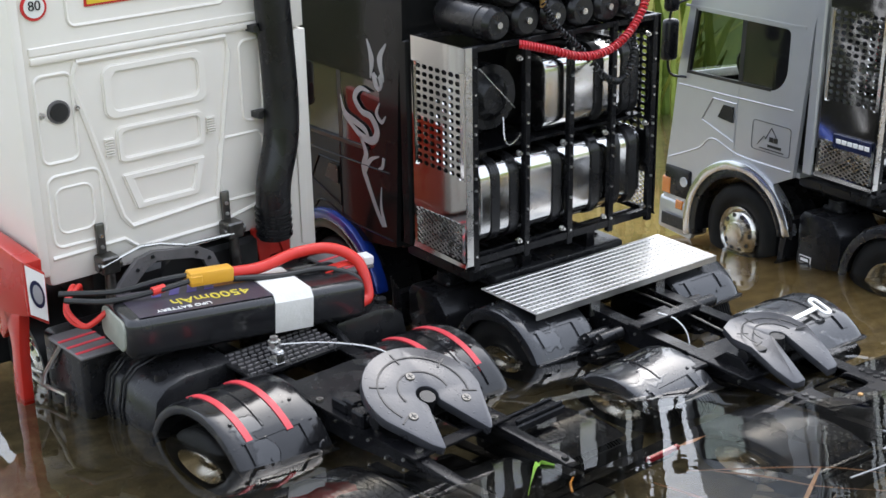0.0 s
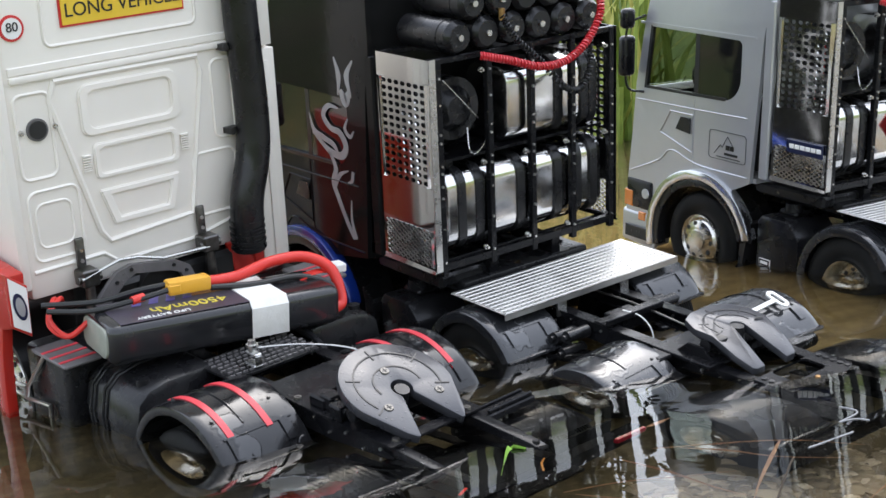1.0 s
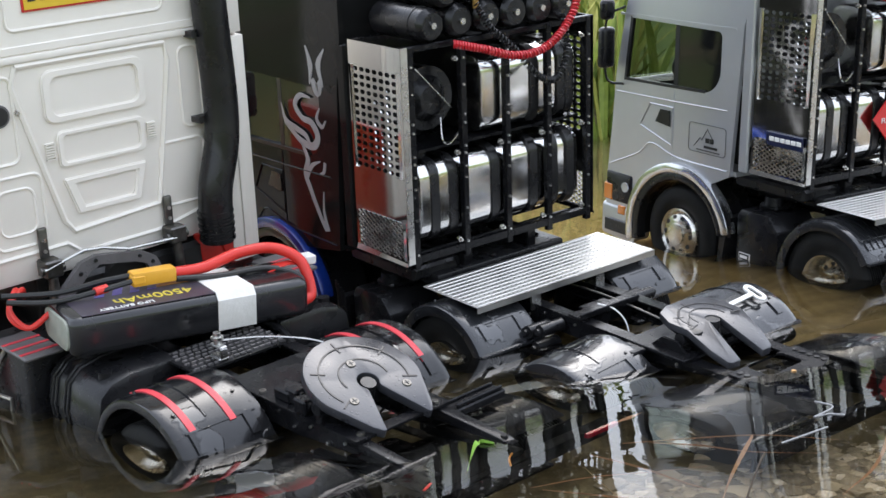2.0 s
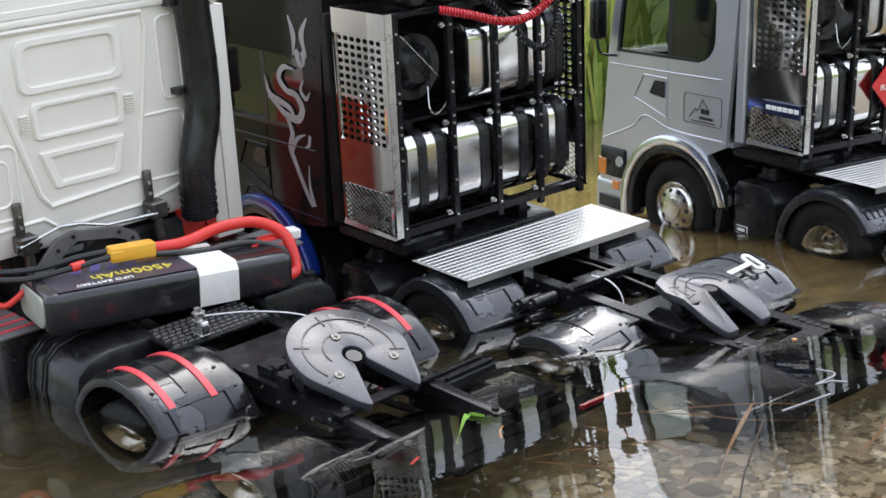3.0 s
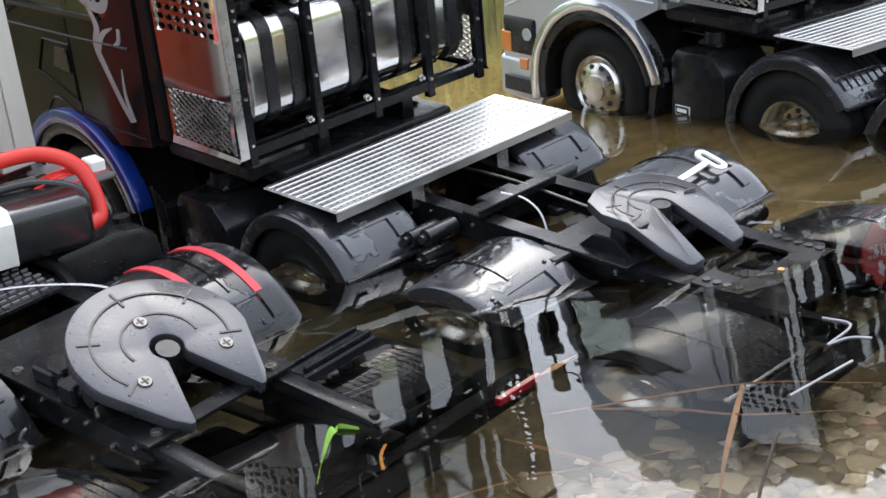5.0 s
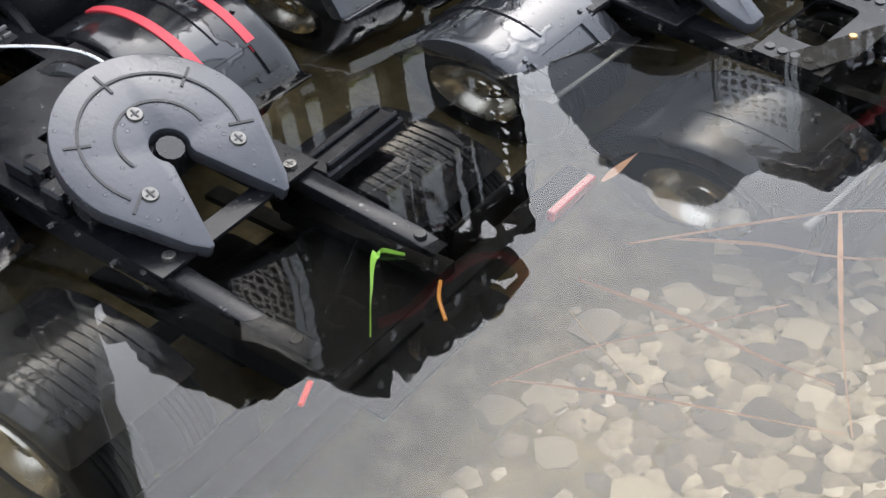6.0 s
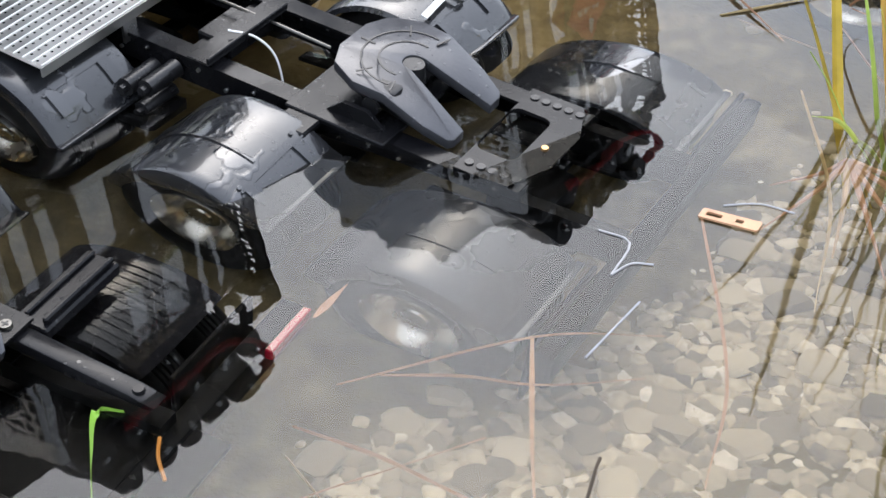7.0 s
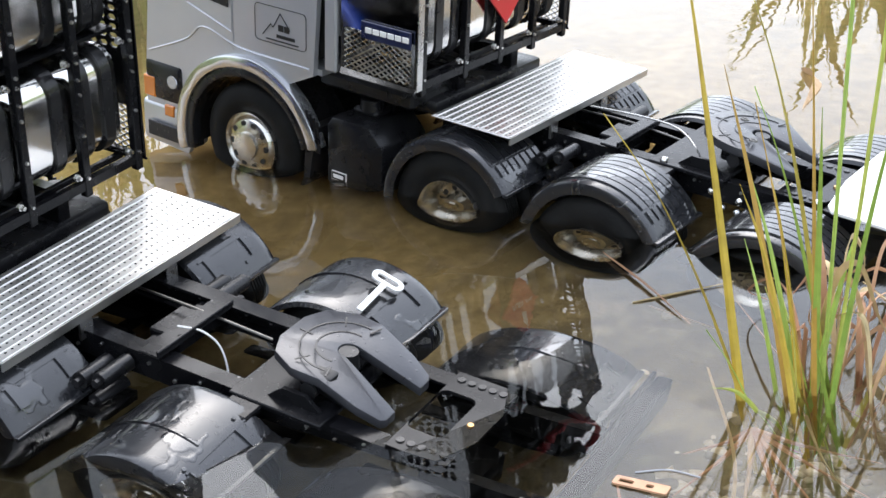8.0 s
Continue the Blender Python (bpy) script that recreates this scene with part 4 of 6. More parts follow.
def sleeper_cab(truck, colour, arch_mat, dark):
    """High-roofed sleeper cab. Rear wall near y = 0.082."""
    xo = 0.0885
    arch_c, arch_r = (0.170, -0.054) if dark else (0.144, -0.060), 0.056
    outer = [(0.088, 0.004), (0.080, 0.125), (0.074, 0.158), (0.074, 0.2), (0.084, 0.212), (0.14, 0.212), (0.185, 0.195), (0.212, 0.165), (0.222, 0.125), (0.232, 0.07),
             (0.236, 0.02), (0.240, -0.018), (0.242, -0.04), (0.238, -0.078), (0.229 if dark else 0.203, -0.080)] + [(p, q) for p, q in arc(arch_c[0], arch_c[1], arch_r, -12, 118, 18)]
    window = [(0.220, 0.067), (0.213, 0.121)] + REAR_CORNERS
    bm = B()
    box(bm, -xo + 0.003, xo - 0.003, 0.076, 0.080, 0.03, 0.208, 0.001, 1)
    box(bm, -xo + 0.004, xo - 0.004, 0.084, 0.236, 0.004, 0.008)
    box(bm, -xo + 0.002, xo - 0.002, 0.08, 0.185, 0.204, 0.211, 0.003, 2)
    prism(bm, [(0.238, -0.078), (0.242, -0.04), (0.240, -0.018), (0.236, 0.02), (0.233, 0.064), (0.229, 0.064), (0.232, 0.02), (0.236, -0.018), (0.237, -0.04), (0.233, -0.078)], "x", -xo + 0.002, xo - 0.002)
    prism(bm, [(0.222, 0.125), (0.212, 0.165), (0.185, 0.195), (0.178, 0.205), (0.176, 0.198), (0.207, 0.162), (0.217, 0.125)], "x", -xo + 0.002, xo - 0.002)
    body = part("cab", bm, colour, truck, "glossy black sleeper cab body" if dark else "silver metallic sleeper cab body")
    for s in (-1, 1):
        cab_side(s, xo, colour, body, window, outer)
        bm = B()
        # door panel line and shoulder
        prism(bm, arc(arch_c[0], arch_c[1], arch_r + 0.009, -14, 165, 26) + arc(arch_c[0], arch_c[1], arch_r + 0.0005, 165, -14, 26), "x", s * (xo - 0.006), s * (xo + 0.005), bev=0.0016)
        lip = B()
        prism(lip, arc(arch_c[0], arch_c[1], arch_r + 0.0003, -14, 165, 26) + arc(arch_c[0], arch_c[1], arch_r - 0.006, 165, -14, 26), "x", s * (xo - 0.006), s * (xo + 0.0035), bev=0.0008)
        part("arch_lip", lip, BLACK, body, "black rubber arch lip")
        part("wheel_arch_flare", bm, arch_mat, body, "" if dark else "polished silver wheel arch flare")
        bm = B()
        prism(bm, [(0.2195, 0.0665), (0.2125, 0.1215), (0.158, 0.1205), (0.158, 0.0675)], "x", s * (xo - 0.0025), s * (xo - 0.0035))
        part("door_window", bm, DARKGLASS if dark else GLASS, body, "clear door window")
        bm = B()
        prism(bm, [(0.158, 0.068), (0.158, 0.1205)] + REAR_CORNERS, "x", s * (xo - 0.0012), s * (xo - 0.003))
        part("rear_side_window", bm, DARKGLASS, body, "black rear side window")
        bm = B()
        box(bm, s * (xo - 0.002) - 0.001, s * (xo - 0.002) + 0.001, 0.154, 0.159, 0.067, 0.1205)
        prism(bm, [(0.2215, 0.066), (0.2145, 0.1225), (0.2115, 0.1205), (0.218, 0.0685), (0.12, 0.0705), (0.12, 0.068)], "x", s * (xo + 0.0002), s * (xo - 0.003))
        part("window_frame", bm, SIGNBLACK, body)
        bm = B()
        # recessed look of the door pressing: raised beads
        for poly in ([(0.157, 0.0505), (0.186, 0.0505), (0.198, 0.030), (0.157, 0.018)],):
            pts = [(s * (xo + 0.0002), p, q) for p, q in poly]
            tube(bm, pts + [pts[0]], 0.0008, 6)
        tube(bm, [(s * xo, 0.1565, 0.066), (s * xo, 0.1565, 0.006)], 0.0005, 5)
        tube(bm, smooth_path([(s * xo, 0.23, 0.055), (s * xo, 0.16, 0.056), (s * xo, 0.094, 0.0575)]), 0.0007, 6)
        tube(bm, smooth_path([(s * xo, 0.237, -0.012), (s * xo, 0.20, 0.004), (s * xo, 0.183, 0.016), (s * xo, 0.15, 0.009), (s * xo, 0.091, 0.008)]), 0.0008, 6)
        box(bm, s * xo - 0.0004, s * xo + 0.0004, 0.088, 0.228, 0.1225, 0.1245)
        part("door_pressing", bm, colour, body)
        bm = B()
        prism(bm, [(0.160, 0.034), (0.160, 0.0475), (0.172, 0.0475), (0.178, 0.036)], "x", s * (xo + 0.0002), s * (xo + 0.0012))
        part("door_handle", bm, BLACK, body)
        # mirror
        bm = B()
        xm = s * (xo + 0.012)
        tube(bm, smooth_path([(s * xo, 0.222, 0.130), (xm, 0.232, 0.120), (xm, 0.234, 0.09), (xm, 0.230, 0.066), (s * xo, 0.222, 0.062)]), 0.0012, 6)
        part("mirror_arm", bm, BLACK, body)
        bm = B()
        box(bm, xm - 0.008, xm + 0.007, 0.227, 0.237, 0.076, 0.112, 0.004, 3)
        box(bm, xm - 0.008, xm + 0.006, 0.227, 0.236, 0.118, 0.136, 0.004, 3)
        part("mirror_head", bm, BLACK, body, "black wing mirror")
        # side fairing behind the cab
        bm = B()
        box(bm, s * xo - s * 0.004, s * xo, 0.070, 0.0795, 0.01, 0.155, 0.0012, 1)
        part("side_fairing", bm, GLOSSBLACK if dark else SILVER, body)
        # headlight cluster, side lamp, step
        bm = B()
        box(bm, s * 0.075 - 0.015, s * 0.075 + 0.0145, 0.205, 0.241, -0.046, -0.018, 0.003, 2)
        hl = part("headlight", bm, BLACK, body, "dark headlight housing")
        bm = B()
        rod(bm, (s * (xo + 0.0002), 0.214, -0.030), (s * (xo + 0.0022), 0.214, -0.030), 0.0052, 0.0045, 18)
        part("lamp_lens", bm, LENSCLEAR, hl, "round clear lamp")
        bm = B()
        box(bm, s * xo - 0.002, s * xo + 0.0030, 0.231, 0.2425, -0.045, -0.030, 0.0008, 1)
        box(bm, s * xo - 0.002, s * xo + 0.0042, 0.214, 0.223, -0.056, -0.048, 0.0006, 1)
        part("side_lamp", bm, AMBER, body, "amber side lamp")
        bm = B()
        box(bm, s * 0.079 - 0.0105, s * 0.079 + 0.0125, 0.229 if dark else 0.203, 0.247, -0.079, -0.048, 0.004, 3)
        bz = B()
        box(bz, s * 0.092 - 0.0005, s * 0.092 + 0.0008, 0.231 if dark else 0.206, 0.243 if dark else 0.238, -0.073, -0.062, 0.0004, 1)
        bc = part("bumper_corner", bm, SILVER if not dark else BLUE, body)
        part("bumper_inset", bz, BLACK, bc)
        # inner wheel arch and ribbed mud flap
        bm = B()
        prism(bm, arc(arch_c[0], arch_c[1], 0.053, -10, 175, 22) + arc(arch_c[0], arch_c[1], 0.0515, 175, -10, 22), "x", s * 0.045, s * (xo - 0.002))
        part("inner_wheel_arch", bm, BLACK, body)
        bm = B()
        prism(bm, [(0.092, -0.03), (0.096, -0.085), (0.093, -0.085), (0.084, -0.03)], "x", s * 0.055, s * (xo + 0.002))
        for k in range(4):
            tube(bm, [(s * (xo + 0.003), 0.0915 - 0.003 * k, -0.018 - 0.002 * k), (s * (xo + 0.003), 0.086 - 0.002 * k, -0.045)], 0.0009, 5)
        part("mud_flap", bm, BLACK, body)
    bm = B()
    prism(bm, [(0.232, 0.066), (0.2225, 0.124), (0.221, 0.124), (0.2305, 0.066)], "x", -xo + 0.004, xo - 0.004)
    part("windscreen", bm, GLASS if not dark else DARKGLASS, body)
    bm = B()
    box(bm, -0.08, 0.08, 0.198, 0.226, 0.05, 0.066, 0.004, 2)
    box(bm, -0.08, 0.08, 0.085, 0.115, 0.012, 0.07, 0.004, 2)
    part("dashboard", bm, SIGNBLACK, body)
    bm = B()
    ring = [(-0.045 + 0.014 * math.cos(a), 0.190 + 0.006 * math.sin(a), 0.074 + 0.012 * math.sin(a)) for a in [2 * math.pi * k / 24 for k in range(25)]]
    tube(bm, ring, 0.0012, 6)
    part("steering_wheel", bm, SIGNBLACK, body)
    return body


def heavy_tractor(m, silver):
    axles = [-0.030, -0.139, -0.241] if not silver else [-0.0205, -0.1195, -0.2215]
    hub_z = [-0.053, -0.0525, -0.061] if not silver else [-0.058, -0.060, -0.062]
    lift = (0.0, -0.003, -0.002) if not silver else (0.001, 0.004, 0.006)
    fy = 0.144 if silver else 0.170
    label = "silver model tractor truck standing in shallow water" if silver else "black and blue model tractor truck standing in shallow water"
    truck = thing("model_truck", m, label, "model truck", "model tractor trucks")
    chassis(truck, -0.248, 0.225, -0.012, (-0.085, 0.08))
    for y, hz, up in zip(axles, hub_z, lift):
        axle(truck, y, hz, 0.075)
        for s in (-1, 1):
            wheel(truck, s, y, hz, 0.0905, True, False)
            fender(truck, s, y, hz + up, 0.0485, -6 if y == axles[0] else 12, 138 if y == axles[1] and not silver else 148, 0.0935, 0.040, ribs=7 if silver else 0,
                   lip=0.013 if y != axles[0] and not silver else 0.008, roll=5.0 if s < 0 and y == axles[1] and not silver else 0.0)
    fz = -0.057 if silver else -0.054
    axle(truck, fy, fz, 0.075)
    for s in (-1, 1):
        wheel(truck, s, fy, fz, 0.088, False, True)
    tread_plate(truck, 0.0825, 0.057)
    fw_y = axles[1] - 0.033
    if silver:
        fifth_wheel(truck, (0.004, fw_y - 0.018, 0.008), 5, 0.036, False, ((-0.016, -0.004), (0.013, 0.016)), 0.84, 0.3)
    else:
        fifth_wheel(truck, (0, -0.1775, 0.0055), 4, 0.034, True, (), 0.76, 0.42)
    bm = B()
    box(bm, -0.036, 0.036, fw_y - 0.018, fw_y + 0.030, -0.012, -0.0095, 0.0005, 1)
    for s in (-1, 1):
        prism(bm, [(fw_y - 0.014, -0.0095), (fw_y + 0.014, -0.0095), (fw_y + 0.006, -0.003), (fw_y - 0.006, -0.003)], "x", s * 0.0275, s * 0.0295)
        box(bm, s * 0.0415 - 0.006, s * 0.0415 + 0.006, fw_y + 0.012, fw_y + 0.028, -0.014, -0.0105, 0.0008, 1)
    part("coupling_mount", bm, FRAME, truck)
    bm = B()
    yb = axles[2] + 0.010
    prism(bm, [(-0.031, yb + 0.012), (-0.031, yb - 0.012), (-0.012, yb - 0.020), (0.012, yb - 0.020), (0.031, yb - 0.012), (0.031, yb + 0.012)], "z", -0.0115, -0.0098,
          holes=[rrect(-0.016, 0.016, yb - 0.006, yb + 0.012, 0.004)])
    plate = part("rear_plate", bm, FRAME, truck, "black rear frame plate with cut-out")
    for k in range(5):
        for s in (-1, 1):
            bm = B()
            rod(bm, (s * 0.0255, yb + 0.008 - 0.0052 * k, -0.0098), (s * 0.0255, yb + 0.008 - 0.0052 * k, -0.0092), 0.0019, seg=10)
            part("plate_hole_rim", bm, BLACK, plate)
    bm = B()
    bolt_head(bm, (-0.002, yb - 0.012, -0.0098), 0.0017, 0.0012)
    part("ring_bolt", bm, BRASS, plate)
    # tail bar under water, with lamps
    bm = B()
    box(bm, -0.092, 0.092, axles[2] - 0.058, axles[2] - 0.050, -0.062, -0.034, 0.0015, 1)
    for s in (-1, 1):
        box(bm, s * 0.028 - 0.003, s * 0.028 + 0.003, axles[2] - 0.052, axles[2] + 0.0, -0.045, -0.020)
        box(bm, s * 0.067 - 0.024, s * 0.067 + 0.024, axles[2] - 0.0495, axles[2] - 0.0475, -0.088, -0.030, 0.0005, 1)
    bar = part("tail_bar", bm, SUBMERGED, truck, "black rear bumper bar under water")
    bm = B()
    box(bm, -0.034, 0.020, -0.101, -0.089, -0.0105, -0.0088, 0.0005, 1)
    box(bm, -0.034, 0.020, -0.1015, -0.1000, -0.0090, -0.0060, 0.0004, 1)
    part("cross_plate", bm, FRAME, truck)
    if silver:
        bm = B()
        prism(bm, [(-0.053, -0.2395), (-0.046, -0.2350), (-0.008, -0.2300), (0.048, -0.2300), (0.056, -0.236), (0.056, -0.294), (-0.055, -0.294)], "z", -0.003, -0.001, bev=0.0005)
        for x in (-0.026, 0.026):
            box(bm, x - 0.003, x + 0.003, -0.247, -0.240, -0.0125, -0.0028)
        part("white_plate", bm, SIGNWHITE, truck, "plain white plastic plate on the rear frame")
        for y, z in ((-0.1311, -0.0092), (-0.1627, -0.0191), (-0.1681, -0.0239), (-0.1803, -0.0207), (-0.1705, -0.0275), (-0.1799, -0.0278), (-0.2241, -0.0085)):
            bm = B()
            bmesh.ops.create_uvsphere(bm, u_segments=14, v_segments=8, radius=0.0024, matrix=Matrix.Translation((-0.0325, y, z)))
            rod(bm, (-0.029, y, z), (-0.0325, y, z), 0.0012, seg=8)
            part("steel_ball_bolt", bm, CHROME, truck, "polished steel ball bolt")
    # pipes and wires along the frame
    bm = B()
    tube(bm, smooth_path([(0.012, -0.04, -0.012), (0.008, -0.085, -0.009), (0.012, -0.13, -0.014)]), 0.0007, 6)
    part("air_pipe", bm, DARKSTEEL, truck)
    bm = B()
    if silver:
        tube(bm, smooth_path([(0.004, -0.06, -0.004), (0.0, -0.10, 0.0), (-0.006, -0.125, 0.001), (-0.016, -0.142, -0.003), (-0.022, -0.152, -0.012)]), 0.0006, 6)
    else:
        tube(bm, smooth_path([(-0.012, -0.094, -0.006), (-0.006, -0.104, -0.009), (-0.003, -0.112, -0.018), (-0.006, -0.118, -0.034), (-0.010, -0.120, -0.048)]), 0.0005, 6)
    part("white_hose", bm, STEEL if silver else SIGNWHITE, truck, "thin white hose")
    for s in (-1, 1):
        for k, (dy, dz) in enumerate(((0.0, 0.0), (0.012, -0.004), (0.004, -0.013))):
            bm = B()
            rod(bm, (s * 0.033, axles[0] - 0.052 + dy, -0.018 + dz), (s * 0.052, axles[0] - 0.052 + dy, -0.018 + dz), 0.0042, seg=12)
            rod(bm, (s * 0.052, axles[0] - 0.052 + dy, -0.018 + dz), (s * 0.055, axles[0] - 0.052 + dy, -0.018 + dz), 0.0022, seg=8)
            part("valve", bm, BLACK, truck)
        bm = B()
        box(bm, s * 0.045 - 0.012, s * 0.045 + 0.012, axles[0] - 0.058, axles[0] - 0.036, -0.046, -0.034, 0.002, 1)
        part("valve_block", bm, BLACK, truck)
    # tank and boxes between the front wheel and the deck
    for s in (-1, 1):
        bm = B()
        prism(bm, [(0.075, -0.020), (0.045, -0.020), (0.034, -0.032), (0.034, -0.066), (0.045, -0.074), (0.075, -0.074), (0.079, -0.066), (0.079, -0.026)], "x", s * 0.040, s * 0.086, bev=0.002)
        box(bm, s * 0.06 - 0.012, s * 0.06 + 0.012, 0.05, 0.070, -0.020, -0.015, 0.002, 1)
        rod(bm, (s * 0.066, 0.058, -0.016), (s * 0.066, 0.058, -0.009), 0.008, 0.0075, 18)
        tb = part("additive_tank", bm, BLACK, truck, "black plastic side tank with round cap")
        bm = B()
        box(bm, s * 0.0866 - 0.0004, s * 0.0866 + 0.0004, 0.062, 0.074, -0.062, -0.056)
        lab = part("tank_label", bm, SIGNWHITE, tb)
        bm = B()
        box(bm, s * 0.0871 - 0.0003, s * 0.0871 + 0.0003, 0.0626, 0.0734, -0.0615, -0.0565)
        part("label_field", bm, SIGNBLACK, lab)
        bm = B()
        box(bm, s * 0.0874 - 0.0003, s * 0.0874 + 0.0003, 0.064, 0.072, -0.0602, -0.0578)
        part("label_bar", bm, SIGNWHITE, lab)
    bm = B()
    box(bm, -0.06, 0.06, 0.012, 0.075, -0.012, -0.002, 0.003, 2)
    box(bm, -0.075, -0.025, 0.02, 0.095, -0.006, 0.004, 0.002, 1)
    part("gearbox_cover", bm, BLACK, truck)
    for k in range(6):
        bm = B()
        tube(bm, smooth_path([(-0.06 + 0.02 * k, 0.085, -0.004), (-0.055 + 0.018 * k, 0.06, 0.004), (-0.05 + 0.02 * k, 0.03, -0.003)]), 0.0022, 8)
        part("gearbox_hose", bm, BLACK, truck)
    cab = sleeper_cab(truck, SILVER if silver else GLOSSBLACK, SILVERFLARE if silver else BLUE, not silver)
    tank_rack(truck, silver)
    return truck, cab


def badge_board(truck, s):
    """Dark badge board on the rack's side sheet; its lettering is a plain white bar row."""
    bm = B()
    box(bm, -0.0892, -0.0878, 0.012, 0.050, 0.038, 0.049, 0.0005, 1)
    board = part("badge_board", bm, SIGNNAVY, truck, "navy badge board with white letter bars")
    bm = B()
    for k in range(6):
        y = 0.0462 - 0.0056 * k
        box(bm, -0.0897, -0.0890, y - 0.0049, y, 0.0420, 0.0455, 0.0003, 1)
    part("letter_bar", bm, SIGNWHITE, board)


TRUCK_B, CAB_B = heavy_tractor(POSE_B, False)
TRUCK_C, CAB_C = heavy_tractor(POSE_C, True)
badge_board(TRUCK_C, -1)


# ---- the white truck ----
def bead(bm, poly, y, r, closed=True):
    pts = [(p, y, q) for p, q in poly]
    tube(bm, pts + ([pts[0]] if closed else []), r, 6)


def smooth_pairs(pts):
    return [(p.y, p.z) for p in smooth_path([(0.0, a, b) for a, b in pts], 5)]


def white_tractor(m):
    truck = thing("model_truck", m, "white and red model tractor truck standing in shallow water", "model truck", "model tractor trucks")
    yb = 0.100
    xc = -0.010
    x0, x1 = xc - 0.088, xc + 0.088
    ztop = 0.275
    # cab shell
    bm = B()
    prism(bm, [(yb, 0.036), (yb, ztop), (yb + 0.06, ztop + 0.012), (yb + 0.11, ztop - 0.02), (yb + 0.145, 0.19), (yb + 0.155, 0.05), (yb + 0.10, 0.05), (yb + 0.05, 0.036)], "x", x0, x1, bev=0.004)
    cab = part("cab", bm, WHITE, truck, "white painted sleeper cab body with pressed rear wall")
    bm = B()
    # seam between roof and rear wall
    box(bm, x0 + 0.004, x1 - 0.012, yb - 0.0022, yb + 0.001, 0.171, 0.1755, 0.001, 2)
    box(bm, x0 + 0.004, x1 - 0.012, yb - 0.0012, yb + 0.001, 0.176, 0.181, 0.0005, 1)
    part("roof_seam", bm, WHITE, cab)
    # pressed fields of the rear wall
    fields = [(rrect(xc - 0.041, xc + 0.030, 0.131, 0.164, 0.007), rrect(xc - 0.035, xc + 0.024, 0.136, 0.159, 0.005)),
              (rrect(xc - 0.035, xc + 0.026, 0.103, 0.126, 0.004), rrect(xc - 0.031, xc + 0.022, 0.1065, 0.1225, 0.003)),
              ([(xc - 0.026, 0.072), (xc + 0.018, 0.072), (xc + 0.025, 0.096), (xc - 0.034, 0.096)], [(xc - 0.021, 0.0765), (xc + 0.014, 0.0765), (xc + 0.018, 0.0915), (xc - 0.026, 0.0915)])]
    for outline, inside in fields:
        bm = B()
        prism(bm, outline, "y", yb - 0.0019, yb + 0.001, holes=[inside])
        bmesh.ops.bevel(bm, geom=[e for e in bm.edges if len(e.link_faces) == 2 and e.calc_face_angle(0) > 0.7], offset=0.0009, segments=3, affect="EDGES")
        part("pressed_field", bm, WHITE, cab)
    bm = B()
    bead(bm, [(xc - 0.056, 0.169), (xc + 0.046, 0.169), (xc + 0.048, 0.158), (xc + 0.032, 0.066), (xc - 0.030, 0.062), (xc - 0.036, 0.070), (xc - 0.060, 0.158)], yb, 0.0021)
    part("pressed_bead", bm, WHITE, cab)
    bm = B()
    bead(bm, rrect(x0 + 0.005, xc - 0.060, 0.112, 0.164, 0.005), yb, 0.0012)
    part("pressed_bead", bm, WHITE, cab)
    bm = B()
    bead(bm, rrect(x0 + 0.006, xc - 0.048, 0.060, 0.104, 0.006), yb, 0.0012)
    part("pressed_bead", bm, WHITE, cab)
    bm = B()
    bead(bm, rrect(x0 + 0.010, xc - 0.054, 0.068, 0.096, 0.006), yb, 0.0010)
    part("pressed_bead", bm, WHITE, cab)
    bm = B()
    bead(bm, rrect(xc + 0.036, x1 - 0.018, 0.062, 0.104, 0.006), yb, 0.0012)
    part("pressed_bead", bm, WHITE, cab)
    bm = B()
    bead(bm, rrect(xc + 0.056, x1 - 0.016, 0.112, 0.164, 0.005), yb, 0.0012)
    part("pressed_bead", bm, WHITE, cab)
    bm = B()
    bead(bm, rrect(x0 + 0.03, x1 - 0.04, 0.190, 0.235, 0.005), yb, 0.0012)
    part("pressed_bead", bm, WHITE, cab)
    bm = B()
    bead(bm, [(x0 + 0.004, 0.054), (xc - 0.036, 0.055), (xc - 0.026, 0.047), (xc + 0.03, 0.048), (x1 - 0.02, 0.056)], yb, 0.0016, False)
    part("pressed_bead", bm, WHITE, cab)
    for x in (xc - 0.040, xc + 0.031):
        for k in range(7):
            bm = B()
            box(bm, x - 0.003, x + 0.003, yb - 0.0020, yb, 0.1095 + 0.0016 * k, 0.1103 + 0.0016 * k)
            part("louvre_slat", bm, WHITE, cab)
    # round vent with two screws
    bm = B()
    rod(bm, (-0.080, yb - 0.0015, 0.142), (-0.080, yb + 0.001, 0.142), 0.0070, seg=24)
    vent = part("round_vent", bm, GREY, cab)
    bm = B()
    rod(bm, (-0.080, yb - 0.0022, 0.142), (-0.080, yb - 0.001, 0.142), 0.0056, seg=24)
    part("vent_opening", bm, SIGNBLACK, vent)
    bm = B()
    for dx in (-0.0105, 0.0115):
        bolt_head(bm, (-0.080 + dx, yb - 0.0002, 0.142 + dx * 0.03), 0.0019, 0.0018, (0, -1, 0))
    part("vent_screw", bm, STEEL, vent)
    # plates on the rear wall
    bm = B()
    box(bm, -0.0565, 0.030, yb - 0.0012, yb - 0.0002, 0.2000, 0.2190)
    sign = part("sign_plate", bm, SIGNRED, cab, "yellow sign with red border and black words")
    bm = B()
    box(bm, -0.0552, 0.0287, yb - 0.0018, yb - 0.0011, 0.2013, 0.2177)
    field = part("sign_field", bm, SIGNYELLOW, sign)
